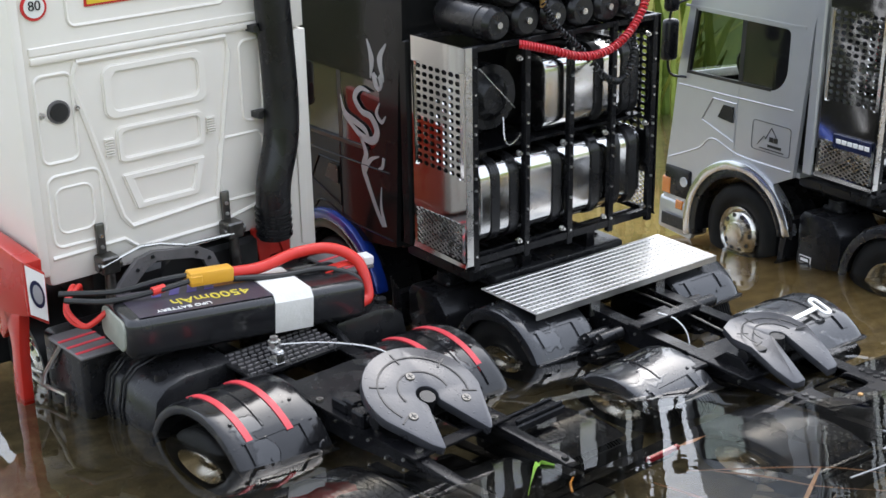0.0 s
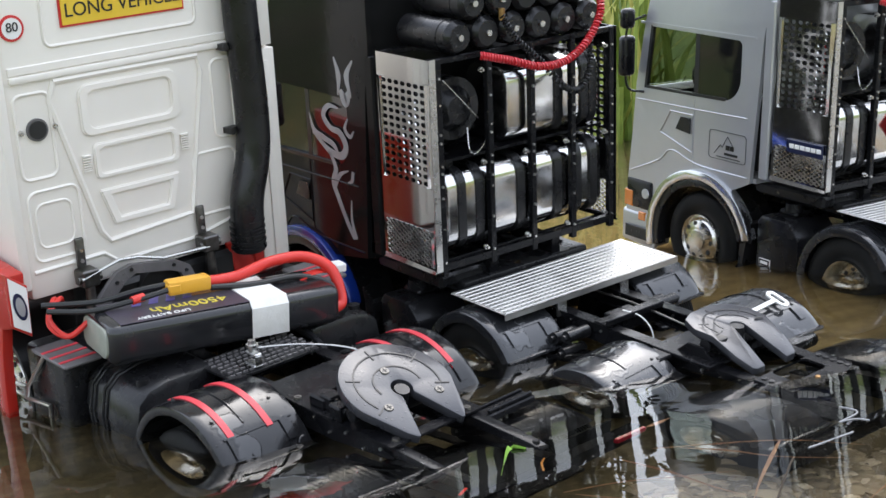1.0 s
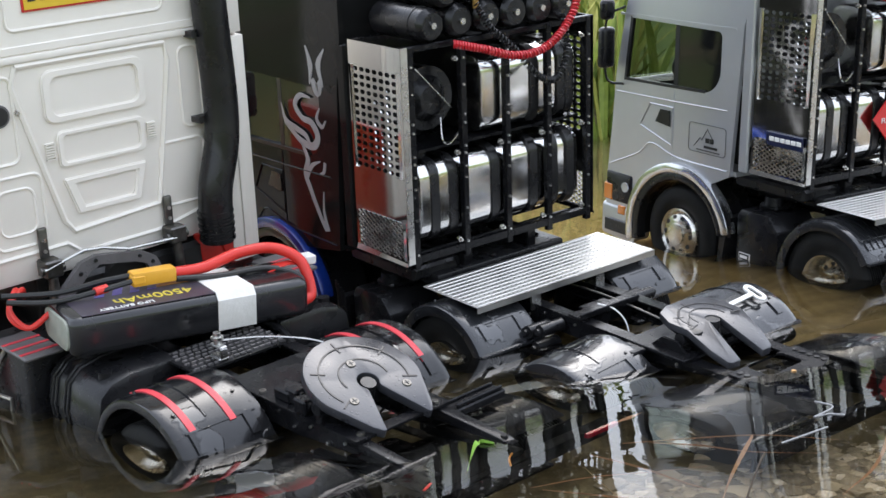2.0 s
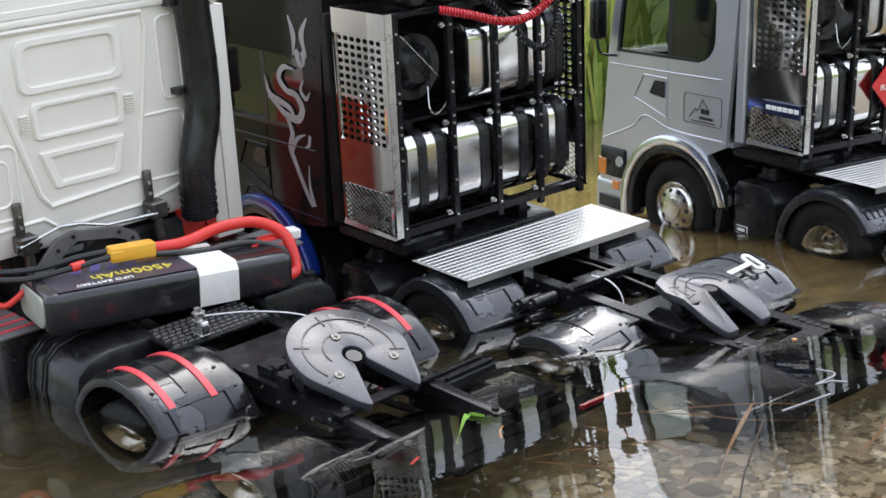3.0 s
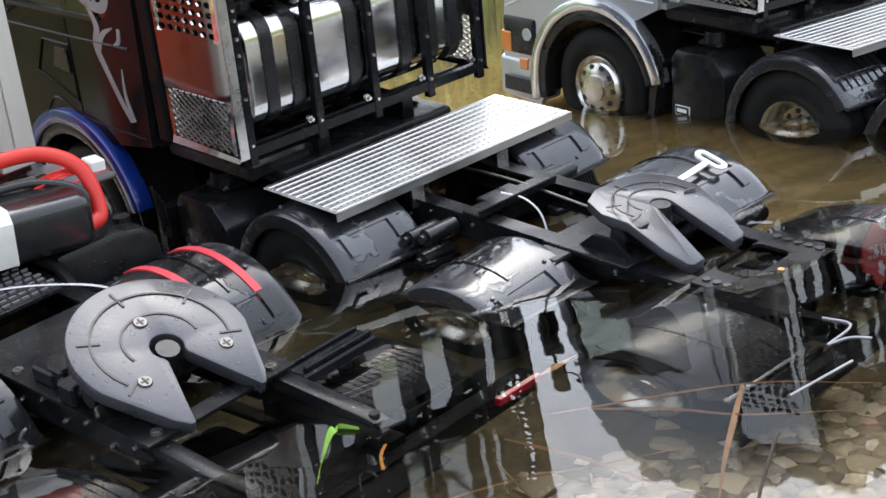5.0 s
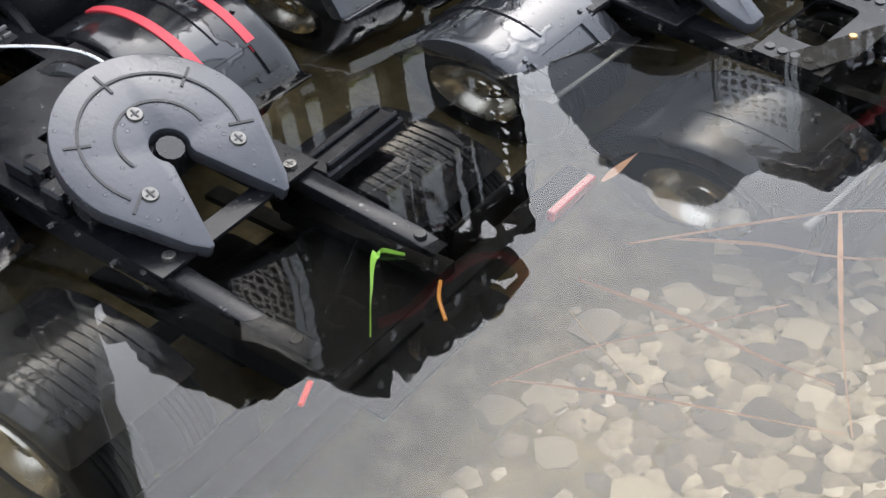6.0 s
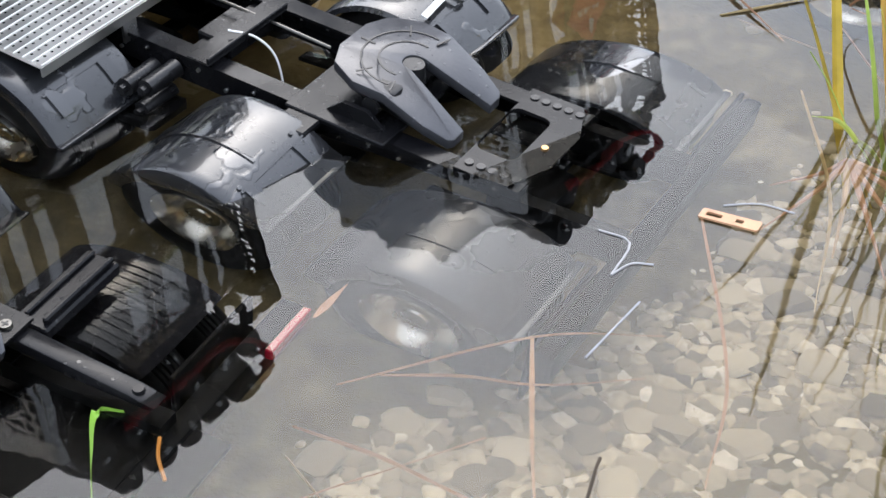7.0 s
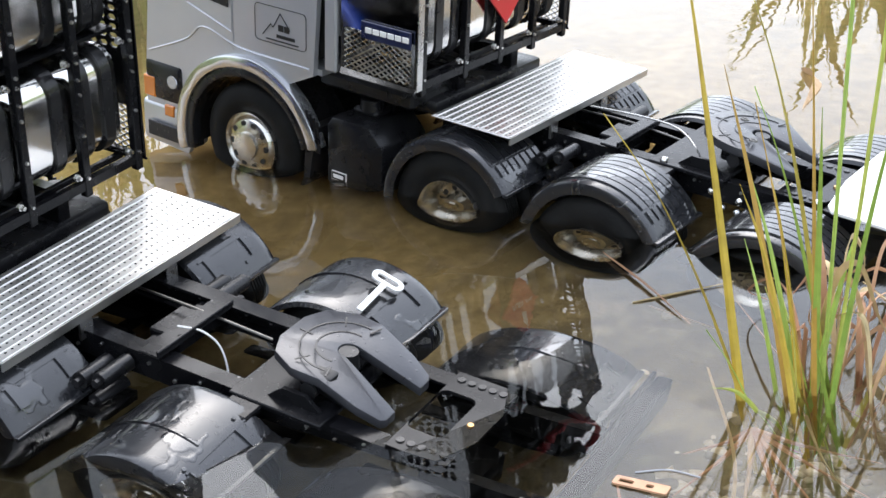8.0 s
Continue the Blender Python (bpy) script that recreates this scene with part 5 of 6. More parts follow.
    words("LONG VEHICLE", 0.0117, pose(-0.0132, yb - 0.0019, 0.2094, 90, 0, 0), SIGNBLACK, sign)
    bm = B()
    rod(bm, (-0.0875, yb - 0.0010, 0.204), (-0.0875, yb, 0.204), 0.0078, seg=28)
    lim = part("speed_disc", bm, SIGNRED, cab, "round speed limit disc")
    bm = B()
    rod(bm, (-0.0875, yb - 0.0016, 0.204), (-0.0875, yb - 0.0006, 0.204), 0.0062, seg=28)
    part("disc_face", bm, SIGNWHITE, lim)
    words("80", 0.0078, pose(-0.0875, yb - 0.0018, 0.2045, 90, 0, 0), SIGNBLACK, lim)
    # side fairings, white above, red below
    bm = B()
    prism(bm, [(yb - 0.001, 0.044), (yb + 0.12, 0.058), (yb + 0.11, 0.17), (yb + 0.05, ztop - 0.01), (yb - 0.001, ztop - 0.01)], "x", x0 - 0.0055, x0 + 0.001, bev=0.001)
    part("side_fairing", bm, WHITE, cab)
    for piece in ((x1 - 0.004, x1 + 0.017, yb - 0.004, yb + 0.004, 0.012, 0.166), (x1 - 0.004, x1 + 0.016, yb - 0.0035, yb + 0.004, 0.168, 0.26),
                  (x1 + 0.0132, x1 + 0.0172, yb + 0.0042, yb + 0.06, 0.012, 0.26), (x1 + 0.005, x1 + 0.011, yb - 0.0055, yb - 0.0042, 0.020, 0.158)):
        bm = B()
        box(bm, *piece, 0.0005, 2)
        part("side_fairing", bm, WHITE, cab)
    bm = B()
    box(bm, x1 - 0.002, x1 + 0.0175, yb + 0.0045, yb + 0.15, -0.05, 0.012, 0.002, 1)
    box(bm, x1 + 0.0135, x1 + 0.0178, yb + 0.0045, yb + 0.15, 0.010, 0.078, 0.001, 1)
    box(bm, x1 - 0.022, x1 + 0.000, yb - 0.001, yb + 0.006, 0.016, 0.045, 0.001, 1)
    part("side_skirt", bm, RED, cab, "red lower side skirt")
    bm = B()
    prism(bm, [(yb - 0.012, 0.061), (yb + 0.03, 0.064), (yb + 0.16, 0.070), (yb + 0.16, -0.05), (yb + 0.118, -0.05)] + arc(0.168, -0.040, 0.052, -10, 132, 16) + [(yb + 0.014, 0.020), (yb - 0.008, 0.026)], "x", x0 - 0.020, x0 - 0.0085, bev=0.0012)
    part("side_skirt", bm, RED, cab, "red lower side skirt with wheel arch")
    bm = B()
    prism(bm, smooth_pairs([(yb + 0.004, 0.024), (yb + 0.010, 0.000), (yb + 0.013, -0.025), (yb + 0.0145, -0.052)]) + [(yb + 0.026, -0.052)] + smooth_pairs([(yb + 0.026, -0.030), (yb + 0.022, 0.000), (yb + 0.028, 0.020)]), "x", x0 - 0.020, x0 - 0.013, bev=0.0008)
    part("arch_leg", bm, RED, cab, "narrow red rear leg of the wheel arch")
    # corner flap with a round emblem
    x0 = -0.1155
    bm = B()
    prism(bm, [(x0 - 0.0045, 0.0295), (x0 + 0.0075, 0.0205), (x0 + 0.0085, 0.0535), (x0 - 0.0045, 0.0635)], "y", yb - 0.0155, yb - 0.0125, bev=0.0008)
    flap = part("corner_flap", bm, RED, cab)
    bm = B()
    prism(bm, [(x0 - 0.0035, 0.0305), (x0 + 0.0066, 0.0235), (x0 + 0.0074, 0.0525), (x0 - 0.0035, 0.0615)], "y", yb - 0.0164, yb - 0.0153)
    part("flap_face", bm, SIGNWHITE, flap)
    bm = B()
    prism(bm, [(x0 + 0.0017 + 0.0042 * math.cos(a), 0.042 + 0.0085 * math.sin(a) - 0.003 * math.cos(a)) for a in [2 * math.pi * k / 20 for k in range(20)]], "y", yb - 0.0169, yb - 0.0162)
    part("round_emblem", bm, SIGNNAVY, flap)
    bm = B()
    prism(bm, [(x0 + 0.0017 + 0.0028 * math.cos(a), 0.042 + 0.006 * math.sin(a) - 0.002 * math.cos(a)) for a in [2 * math.pi * k / 20 for k in range(20)]], "y", yb - 0.0173, yb - 0.0167)
    part("emblem_centre", bm, ORNAMENT, flap)
    # intake pipe
    bm = B()
    path = smooth_path([(xc + 0.078, yb - 0.006, 0.26), (xc + 0.078, yb - 0.008, 0.19), (xc + 0.079, yb - 0.010, 0.13), (xc + 0.076, yb - 0.012, 0.10), (xc + 0.067, yb - 0.014, 0.072), (xc + 0.065, yb - 0.014, 0.052)], 8)
    tube(bm, path, 0.0115, 16)
    pipe = part("intake_pipe", bm, BLACK, truck, "black plastic air intake pipe")
    bm = B()
    rod(bm, (xc + 0.065, yb - 0.014, 0.034), (xc + 0.065, yb - 0.014, 0.057), 0.0108, seg=20)
    part("pipe_bellows", bm, BLACK, pipe)
    for k in range(9):
        z = 0.036 + 0.0023 * k
        bm = B()
        rod(bm, (xc + 0.065, yb - 0.014, z), (xc + 0.065, yb - 0.014, z + 0.0016), 0.0115 if k % 2 else 0.0122, seg=20)
        part("bellows_ring", bm, BLACK, pipe)
    bm = B()
    bm.free()
    for z in (0.172, 0.116):
        bm = B()
        box(bm, xc + 0.062, xc + 0.074, yb - 0.006, yb, z - 0.002, z + 0.002)
        bolt_head(bm, (xc + 0.064, yb - 0.005, z), 0.0028, 0.004, (0, -1, 0))
        part("pipe_clip", bm, SIGNBLACK, pipe)
    for pts in ([(0.0455, 0.038), (0.060, 0.038), (0.0575, 0.012), (0.0505, 0.0115)], [(0.0615, 0.040), (0.079, 0.040), (0.079, 0.018), (0.069, 0.016)]):
        bm = B()
        prism(bm, pts, "y", yb - 0.003, yb + 0.002, bev=0.0006)
        part("pipe_bracket", bm, RED, truck, "red painted bracket under the intake pipe")
    # hinges and tilting frame
    for x in (-0.0635, 0.026):
        bm = B()
        box(bm, x - 0.003, x + 0.003, yb - 0.004, yb - 0.001, 0.050, 0.070, 0.0012, 2)
        box(bm, x - 0.006, x + 0.006, yb - 0.014, yb - 0.002, 0.040, 0.051, 0.001, 1)
        rod(bm, (x - 0.008, yb - 0.010, 0.045), (x + 0.008, yb - 0.010, 0.045), 0.0028, seg=12)
        rod(bm, (x, yb - 0.010, 0.022), (x, yb - 0.010, 0.040), 0.004, 0.003, 12)
        h = part("cab_hinge", bm, DARKSTEEL, truck, "dark metal cab hinge bracket")
        bm = B()
        for z in (0.055, 0.062):
            bolt_head(bm, (x, yb - 0.004, z), 0.0013, 0.0012, (0, -1, 0))
        part("hinge_bolt", bm, STEEL, h)
    bm = B()
    outer = [(-0.064, 0.0), (-0.064, 0.029), (-0.047, 0.0455), (-0.036, 0.048), (-0.003, 0.0425), (0.006, 0.037), (0.0145, 0.018), (0.0145, 0.0)]
    inner = [(0.0065, 0.002), (0.0055, 0.018), (-0.001, 0.0335), (-0.009, 0.0370), (-0.034, 0.0415), (-0.041, 0.0385), (-0.054, 0.0265), (-0.054, 0.002)]
    prism(bm, outer, "y", yb - 0.016, yb - 0.012, holes=[inner])
    hoop = part("rear_cab_hoop", bm, GREY, truck, "dark arched metal hoop under the cab")
    for x, z in ((-0.059, 0.026), (-0.059, 0.012), (-0.048, 0.039), (-0.037, 0.045), (-0.006, 0.040), (0.003, 0.034), (0.010, 0.020), (0.0105, 0.010)):
        bm = B()
        bolt_head(bm, (x, yb - 0.016, z), 0.0013, 0.001, (0, -1, 0))
        part("hoop_rivet", bm, SIGNBLACK, hoop)
    bm = B()
    tube(bm, [(-0.070, yb - 0.013, 0.046), (-0.043, yb - 0.013, 0.0525), (-0.030, yb - 0.013, 0.051), (-0.0116, yb - 0.013, 0.0455), (0.024, yb - 0.013, 0.044)], 0.0012, 8)
    part("hoop_tie_bar", bm, STEEL, truck)
    bm = B()
    rod(bm, (-0.010, yb + 0.004, 0.020), (-0.010, yb - 0.008, 0.020), 0.019, seg=24)
    box(bm, -0.05, 0.05, yb - 0.004, yb + 0.10, -0.02, 0.034, 0.003, 1)
    part("motor_housing", bm, SIGNBLACK, truck)
    # frame and rear works
    chassis(truck, -0.158, 0.20, 0.0, (-0.07, 0.0))
    bm = B()
    prism(bm, [(-0.0335, -0.160), (0.0335, -0.160), (0.0335, -0.045), (-0.0335, -0.045)], "z", 0.0005, 0.0018, holes=[rrect(-0.018, 0.018, -0.152, -0.108, 0.003), rrect(-0.020, 0.020, -0.096, -0.078, 0.003)])
    box(bm, -0.029, -0.015, -0.098, -0.084, 0.0014, 0.008, 0.001, 1)
    box(bm, 0.012, 0.027, -0.100, -0.082, 0.0014, 0.007, 0.001, 1)
    base = part("coupling_base_plate", bm, FRAME, truck, "black steel base plate under the coupling")
    for x, y in ((-0.0262, -0.155), (0.0262, -0.155), (-0.029, -0.074), (0.029, -0.074)):
        bm = B()
        bolt_head(bm, (x, y, 0.0014), 0.0025, 0.0016)
        screw = part("plate_screw", bm, DARKSTEEL, base, "worn steel cross-head screw")
        bm = B()
        box(bm, x - 0.0013, x + 0.0013, y - 0.0003, y + 0.0003, 0.0027, 0.0031)
        box(bm, x - 0.0003, x + 0.0003, y - 0.0013, y + 0.0013, 0.0027, 0.0032)
        part("screw_slot", bm, SIGNBLACK, screw)
    bm = B()
    box(bm, 0.0335, 0.072, -0.164, -0.150, -0.008, -0.003, 0.0008, 1)
    box(bm, 0.036, 0.071, -0.1625, -0.1605, -0.0032, -0.0005, 0.0006, 1)
    box(bm, 0.036, 0.071, -0.1545, -0.1530, -0.0032, -0.0012, 0.0005, 1)
    part("side_ledge", bm, FRAME, base)
    for x, y in ((-0.029, -0.112), (0.029, -0.112), (-0.024, -0.098)):
        bm = B()
        box(bm, x - 0.004, x + 0.004, y - 0.005, y + 0.005, 0.0014, 0.010, 0.001, 1)
        rod(bm, (x, y - 0.007, 0.007), (x, y + 0.007, 0.007), 0.0022, seg=10)
        part("pivot_lug", bm, FRAME, base)
    fifth_wheel(truck, (-0.0005, -0.1290, 0.0180), 22, 0.0365, False, ((-0.0005, 0.0125), (-0.0190, -0.0140), (0.0195, -0.0160)), 0.92)
    for s in (-1, 1):
        bm = B()
        prism(bm, [(-0.148, 0.0003), (-0.148, -0.0055), (-0.205, -0.0075), (-0.213, -0.0075), (-0.2145, -0.0035), (-0.205, -0.0017)], "x", s * 0.0275 - 0.0035, s * 0.0275 + 0.0035, bev=0.0008)
        arm = part("rear_arm", bm, FRAME, truck, "black flat steel arm reaching into the water")
        bm = B()
        bolt_head(bm, (s * 0.0275, -0.206, -0.0019), 0.0022, 0.0012)
        part("arm_bolt", bm, FRAME, arm)
    hub_z = -0.034
    for y, hz in ((-0.045, -0.050), (-0.150, -0.053)):
        axle(truck, y, hz, 0.075)
        for s in (-1, 1):
            wheel(truck, s, y - (0.010 if s > 0 and y < -0.1 else 0), hz - (0.005 if s > 0 else 0) - (0.006 if s > 0 and y < -0.1 else 0), 0.0905, True, False)
    for s in (-1, 1):
        f, strip = fender(truck, s, -0.0505, hub_z - 0.0115 - (0.009 if s > 0 else 0), 0.0557, -8, 150, 0.0945, 0.036, lip=0.006, mat=GLOSSFENDER)
        bm = B()
        strip(bm, 0.0835, 0.0795, 62, 130, 0.0556, 0.0564)
        strip(bm, 0.059, 0.055, 62, 128, 0.0558, 0.0567)
        part("red_stripe", bm, REDTAPE, f, "red reflective stripe")
    for s in (-1, 1):
        fender(truck, s, -0.150 - (0.010 if s > 0 else 0), -0.0545 - (0.010 if s > 0 else 0), 0.0455, 42, 136, 0.0915, 0.044, ribs=11, bolts=False, flange=False, label="black ribbed mudguard top, half under water", mat=GLOSSFENDER)
    bm = B()
    box(bm, -0.064, 0.064, 0.114, 0.246, -0.046, 0.046, 0.004, 2)
    part("underbody", bm, SIGNBLACK, truck)
    for s in (-1, 1):
        bm = B()
        prism(bm, arc(0.165, -0.040, 0.050, -20, 200, 24) + arc(0.165, -0.040, 0.047, 200, -20, 24), "x", s * 0.060, s * 0.100)
        part("inner_wheel_arch", bm, SIGNBLACK, truck)
    axle(truck, 0.165, -0.045, 0.075)
    for s in (-1, 1):
        wheel(truck, s, 0.165, -0.040, 0.088, False, True)
    # side boxes and tanks
    for s in (-1, 1):
        bm = B()
        box(bm, min(s * 0.036, s * 0.102), max(s * 0.036, s * 0.102), 0.060, 0.112, -0.052, 0.0082, 0.004, 3)
        bx = part("battery_box", bm, BLACK, truck, "black plastic box beside the frame")
        bm = B()
        box(bm, min(s * 0.083, s * 0.108), max(s * 0.083, s * 0.108), 0.048, 0.091, 0.0085, 0.0110, 0.0008, 1)
        lid = part("box_lid", bm, GREY, bx, "grey lid with red stripes")
        bm = B()
        for k in range(3):
            box(bm, min(s * 0.0835, s * 0.1075), max(s * 0.0835, s * 0.1075), 0.054 + 0.011 * k, 0.0565 + 0.011 * k, 0.0108, 0.0114)
        part("lid_stripe", bm, REDTAPE, lid)
        bm = B()
        prism(bm, [(p, q) for p, q in [(s * 0.036, -0.046), (s * 0.084, -0.046), (s * 0.093, -0.038), (s * 0.0945, -0.020), (s * 0.091, -0.004), (s * 0.083, 0.003), (s * 0.070, 0.006), (s * 0.036, 0.006)]], "y", -0.004, 0.057, bev=0.005)
        tk = part("side_tank", bm, BLACK, truck, "black ribbed plastic side tank")
        bm = B()
        for y in (0.030, 0.034, 0.044, 0.048):
            pts = [(s * 0.040, y, 0.0062), (s * 0.070, y, 0.0062), (s * 0.0835, y, 0.0032), (s * 0.0915, y, -0.004), (s * 0.0948, y, -0.020), (s * 0.0935, y, -0.038)]
            tube(bm, pts, 0.0009, 6)
        rod(bm, (s * 0.080, 0.008, 0.002), (s * 0.080, 0.008, 0.0065), 0.0040, seg=14)
        part("tank_rib", bm, BLACK, tk)
    bm = B()
    tube(bm, [(-0.103, 0.084, 0.0064), (-0.105, 0.1075, -0.0198), (-0.105, 0.1114, -0.0289)], 0.0013, 8)
    tube(bm, [(-0.105, 0.140, -0.0244), (-0.105, 0.1119, -0.0221)], 0.0011, 8)
    tube(bm, [(-0.105, 0.1393, -0.0280), (-0.105, 0.1114, -0.0295), (-0.105, 0.0807, -0.0254), (-0.105, 0.0823, -0.0340)], 0.0013, 8)
    prism(bm, [(0.140, -0.0240), (0.112, -0.0225), (0.110, -0.0295), (0.139, -0.0285)], "x", -0.1057, -0.1045, holes=[[(0.136, -0.0252), (0.127, -0.0247), (0.127, -0.0278), (0.135, -0.0275)], [(0.124, -0.0245), (0.115, -0.0240), (0.114, -0.0283), (0.124, -0.0280)]])
    part("step_bracket", bm, ALU, truck, "bright bent metal step bracket")
    # perforated service plate with lever and wire
    bm = B()
    prism(bm, rrect(-0.044, 0.022, -0.030, 0.008, 0.002), "z", 0.003, 0.0045)
    sp = part("service_plate", bm, BLACK, truck, "black studded service plate")
    bm = B()
    for i in range(14):
        for j in range(7):
            x, y = -0.040 + 0.0046 * i + 0.0016 * (j % 2), -0.026 + 0.0050 * j
            box(bm, x - 0.0016, x + 0.0016, y - 0.0006, y + 0.0006, 0.0044, 0.0055)
    part("plate_stud", bm, GREY, sp)
    bm = B()
    box(bm, -0.0255, -0.0185, -0.028, -0.016, 0.0045, 0.007, 0.001, 1)
    box(bm, -0.0245, -0.0195, -0.0285, -0.0265, 0.006, 0.013, 0.0008, 1)
    box(bm, -0.0245, -0.0195, -0.0285, -0.017, 0.012, 0.014, 0.0008, 1)
    rod(bm, (-0.022, -0.022, 0.014), (-0.022, -0.022, 0.021), 0.0024, seg=12)
    rod(bm, (-0.022, -0.022, 0.017), (-0.022, -0.022, 0.0185), 0.0038, seg=12)
    part("lever_bracket", bm, STEEL, truck, "bright metal lever bracket")
    bm = B()
    tube(bm, smooth_path([(-0.022, -0.022, 0.016), (0.0, -0.045, 0.018), (0.018, -0.070, 0.016), (0.020, -0.095, 0.010)]), 0.0006, 6)
    part("pull_wire", bm, STEEL, truck)
    bm = B()
    tube(bm, smooth_path([(0.012, -0.046, -0.004), (0.02, -0.055, 0.0), (0.024, -0.068, -0.004)]), 0.0045, 8)
    tube(bm, smooth_path([(0.030, 0.03, 0.004), (0.034, -0.005, 0.002), (0.026, -0.04, -0.006)]), 0.0024, 8)
    part("rubber_hose", bm, BLACK, truck)
    # tail bar under water
    bm = B()
    prism(bm, [(-0.098, -0.222), (0.098, -0.222), (0.098, -0.213), (-0.098, -0.213)], "z", -0.050, -0.027, bev=0.001)
    prism(bm, [(-0.026, -0.236), (0.034, -0.236), (0.034, -0.175), (-0.026, -0.175)], "z", -0.034, -0.030, bev=0.0008)
    for s in (-1, 1):
        box(bm, s * 0.028 - 0.004, s * 0.028 + 0.004, -0.216, -0.150, -0.034, -0.018)
        box(bm, s * 0.067 - 0.023, s * 0.067 + 0.023, -0.206, -0.204, -0.075, -0.020, 0.0005, 1)
    prism(bm, [(-0.03, -0.216), (0.03, -0.216), (0.024, -0.165), (-0.024, -0.165)], "z", -0.028, -0.0265)
    bar = part("tail_bar", bm, SUBMERGED, truck, "black rear bumper bar under water")
    for s in (-1, 1):
        bm = B()
        box(bm, s * 0.0855 - 0.0125, s * 0.0855 + 0.0125, -0.2250, -0.2215, -0.036, -0.028, 0.0006, 1)
        part("tail_lamp", bm, LENSRED, bar, "red tail lamp")
    return truck


TRUCK_A = white_tractor(POSE_A)


# ---- battery pack lying across the white truck ----
def battery_pack(m):
    pack = thing("battery_pack", m, "black shrink-wrapped battery pack taped across the truck frame", "battery")
    L, D, H = 0.0765, 0.0235, 0.0125
    bm = B()
    box(bm, -L, L, -D, D, -H, H, 0.006, 4)
    body = part("pack_body", bm, BATTERY, pack)
    bm = B()
    prism(bm, rrect(-D + 0.004, D - 0.004, -H + 0.004, H - 0.003, 0.006), "x", -L - 0.0012, -L + 0.0008, bev=0.0008)
    part("end_board", bm, BATTEND, pack, "pale end board under clear film")
    bm = B()
    box(bm, -L + 0.008, 0.024, -D + 0.003, D - 0.004, H - 0.0002, H + 0.0002)
    lab = part("pack_label", bm, LABEL, pack, "dark printed battery label")
    bm = B()
    for k in range(4):
        prism(bm, [(-0.052 + 0.011 * k, 0.006), (-0.046 + 0.011 * k, 0.006), (-0.041 + 0.011 * k, 0.017), (-0.047 + 0.011 * k, 0.017)], "z", H + 0.0002, H + 0.0005)
    part("label_mark", bm, VIOLET, lab)
    words("4500mAh", 0.0125, Matrix.Translation((-0.020, -0.006, H + 0.0003)) @ pose(0, 0, 0, 0, 0, 180), YELLOWINK, lab)
    words("LIPO BATTERY", 0.0052, Matrix.Translation((-0.040, -0.0155, H + 0.0003)) @ pose(0, 0, 0, 0, 0, 180), SIGNWHITE, lab)
    bm = B()
    box(bm, -0.012, 0.012, 0.008, 0.015, H + 0.0002, H + 0.0005)
    part("label_band", bm, ORANGEINK, lab)
    bm = B()
    hw = 0.0125
    pts = []
    for s, t in (((-D - 0.0008), -0.010), ((-D - 0.0008), H - 0.004), ((-D + 0.003), H + 0.0009), ((D - 0.003), H + 0.0009), ((D + 0.0008), H - 0.004), ((D + 0.0008), -0.004)):
        pts.append((s, t))
    inner = [(a * 0.985, b - 0.0006) for a, b in pts[::-1]]
    prism(bm, pts + inner, "x", 0.026 - hw, 0.026 + hw)
    part("paper_tape", bm, TAPE, pack, "strip of white paper tape")
    # plug and leads
    bm = B()
    box(bm, -0.028, 0.000, 0.004, 0.014, H + 0.003, H + 0.012, 0.0015, 2)
    plug = part("power_plug", bm, CONNECTOR, pack, "yellow power plug")
    bm = B()
    box(bm, -0.0285, -0.020, 0.0035, 0.0145, H + 0.0045, H + 0.0105, 0.001, 1)
    part("plug_collar", bm, CONNECTOR, plug)
    bm = B()
    tube(bm, smooth_path([(0.0, 0.009, H + 0.007), (0.020, 0.010, H + 0.007), (0.045, 0.012, H + 0.012), (0.068, 0.010, H + 0.012), (0.082, 0.0, H + 0.004), (0.084, -0.010, -0.002), (0.076, -0.013, -0.006)], 10), 0.0036, 12)
    part("red_lead", bm, WIRERED, pack, "thick red silicone lead")
    bm = B()
    tube(bm, smooth_path([(0.0, 0.006, H + 0.004), (0.03, 0.004, H + 0.0018), (0.06, 0.003, H + 0.002), (0.078, -0.006, H - 0.004), (0.078, -0.010, -0.004)], 10), 0.0020, 10)
    part("black_lead", bm, WIREBLACK, pack)
    bm = B()
    tube(bm, smooth_path([(-0.028, 0.011, H + 0.009), (-0.045, 0.012, H + 0.008), (-0.07, 0.016, H + 0.004), (-0.100, 0.026, H + 0.004)], 8), 0.0018, 8)
    part("sleeved_lead", bm, WIREBLACK, pack, "black sleeved lead")
    bm = B()
    tube(bm, smooth_path([(-0.028, 0.006, H + 0.007), (-0.05, 0.004, H + 0.005), (-0.075, 0.010, H + 0.001), (-0.098, 0.022, H + 0.001)], 8), 0.0018, 8)
    part("sleeved_lead", bm, WIREBLACK, pack, "black sleeved lead")
    bm = B()
    tube(bm, smooth_path([(-0.044, 0.0052, H + 0.0057), (-0.052, 0.004, H + 0.005)], 6), 0.0026, 10)
    part("red_sleeve", bm, WIRERED, pack)
    bm = B()
    for d in (0.0, 0.004):
        tube(bm, smooth_path([(-0.074, 0.012, H - 0.004), (-0.088, 0.016, -0.002), (-0.096, 0.026, 0.004 + d), (-0.088 + d, 0.040, 0.014), (-0.078, 0.056, 0.004)], 8), 0.0017, 8)
    part("red_loop_wire", bm, WIRERED, pack, "red looped wires")
    bm = B()
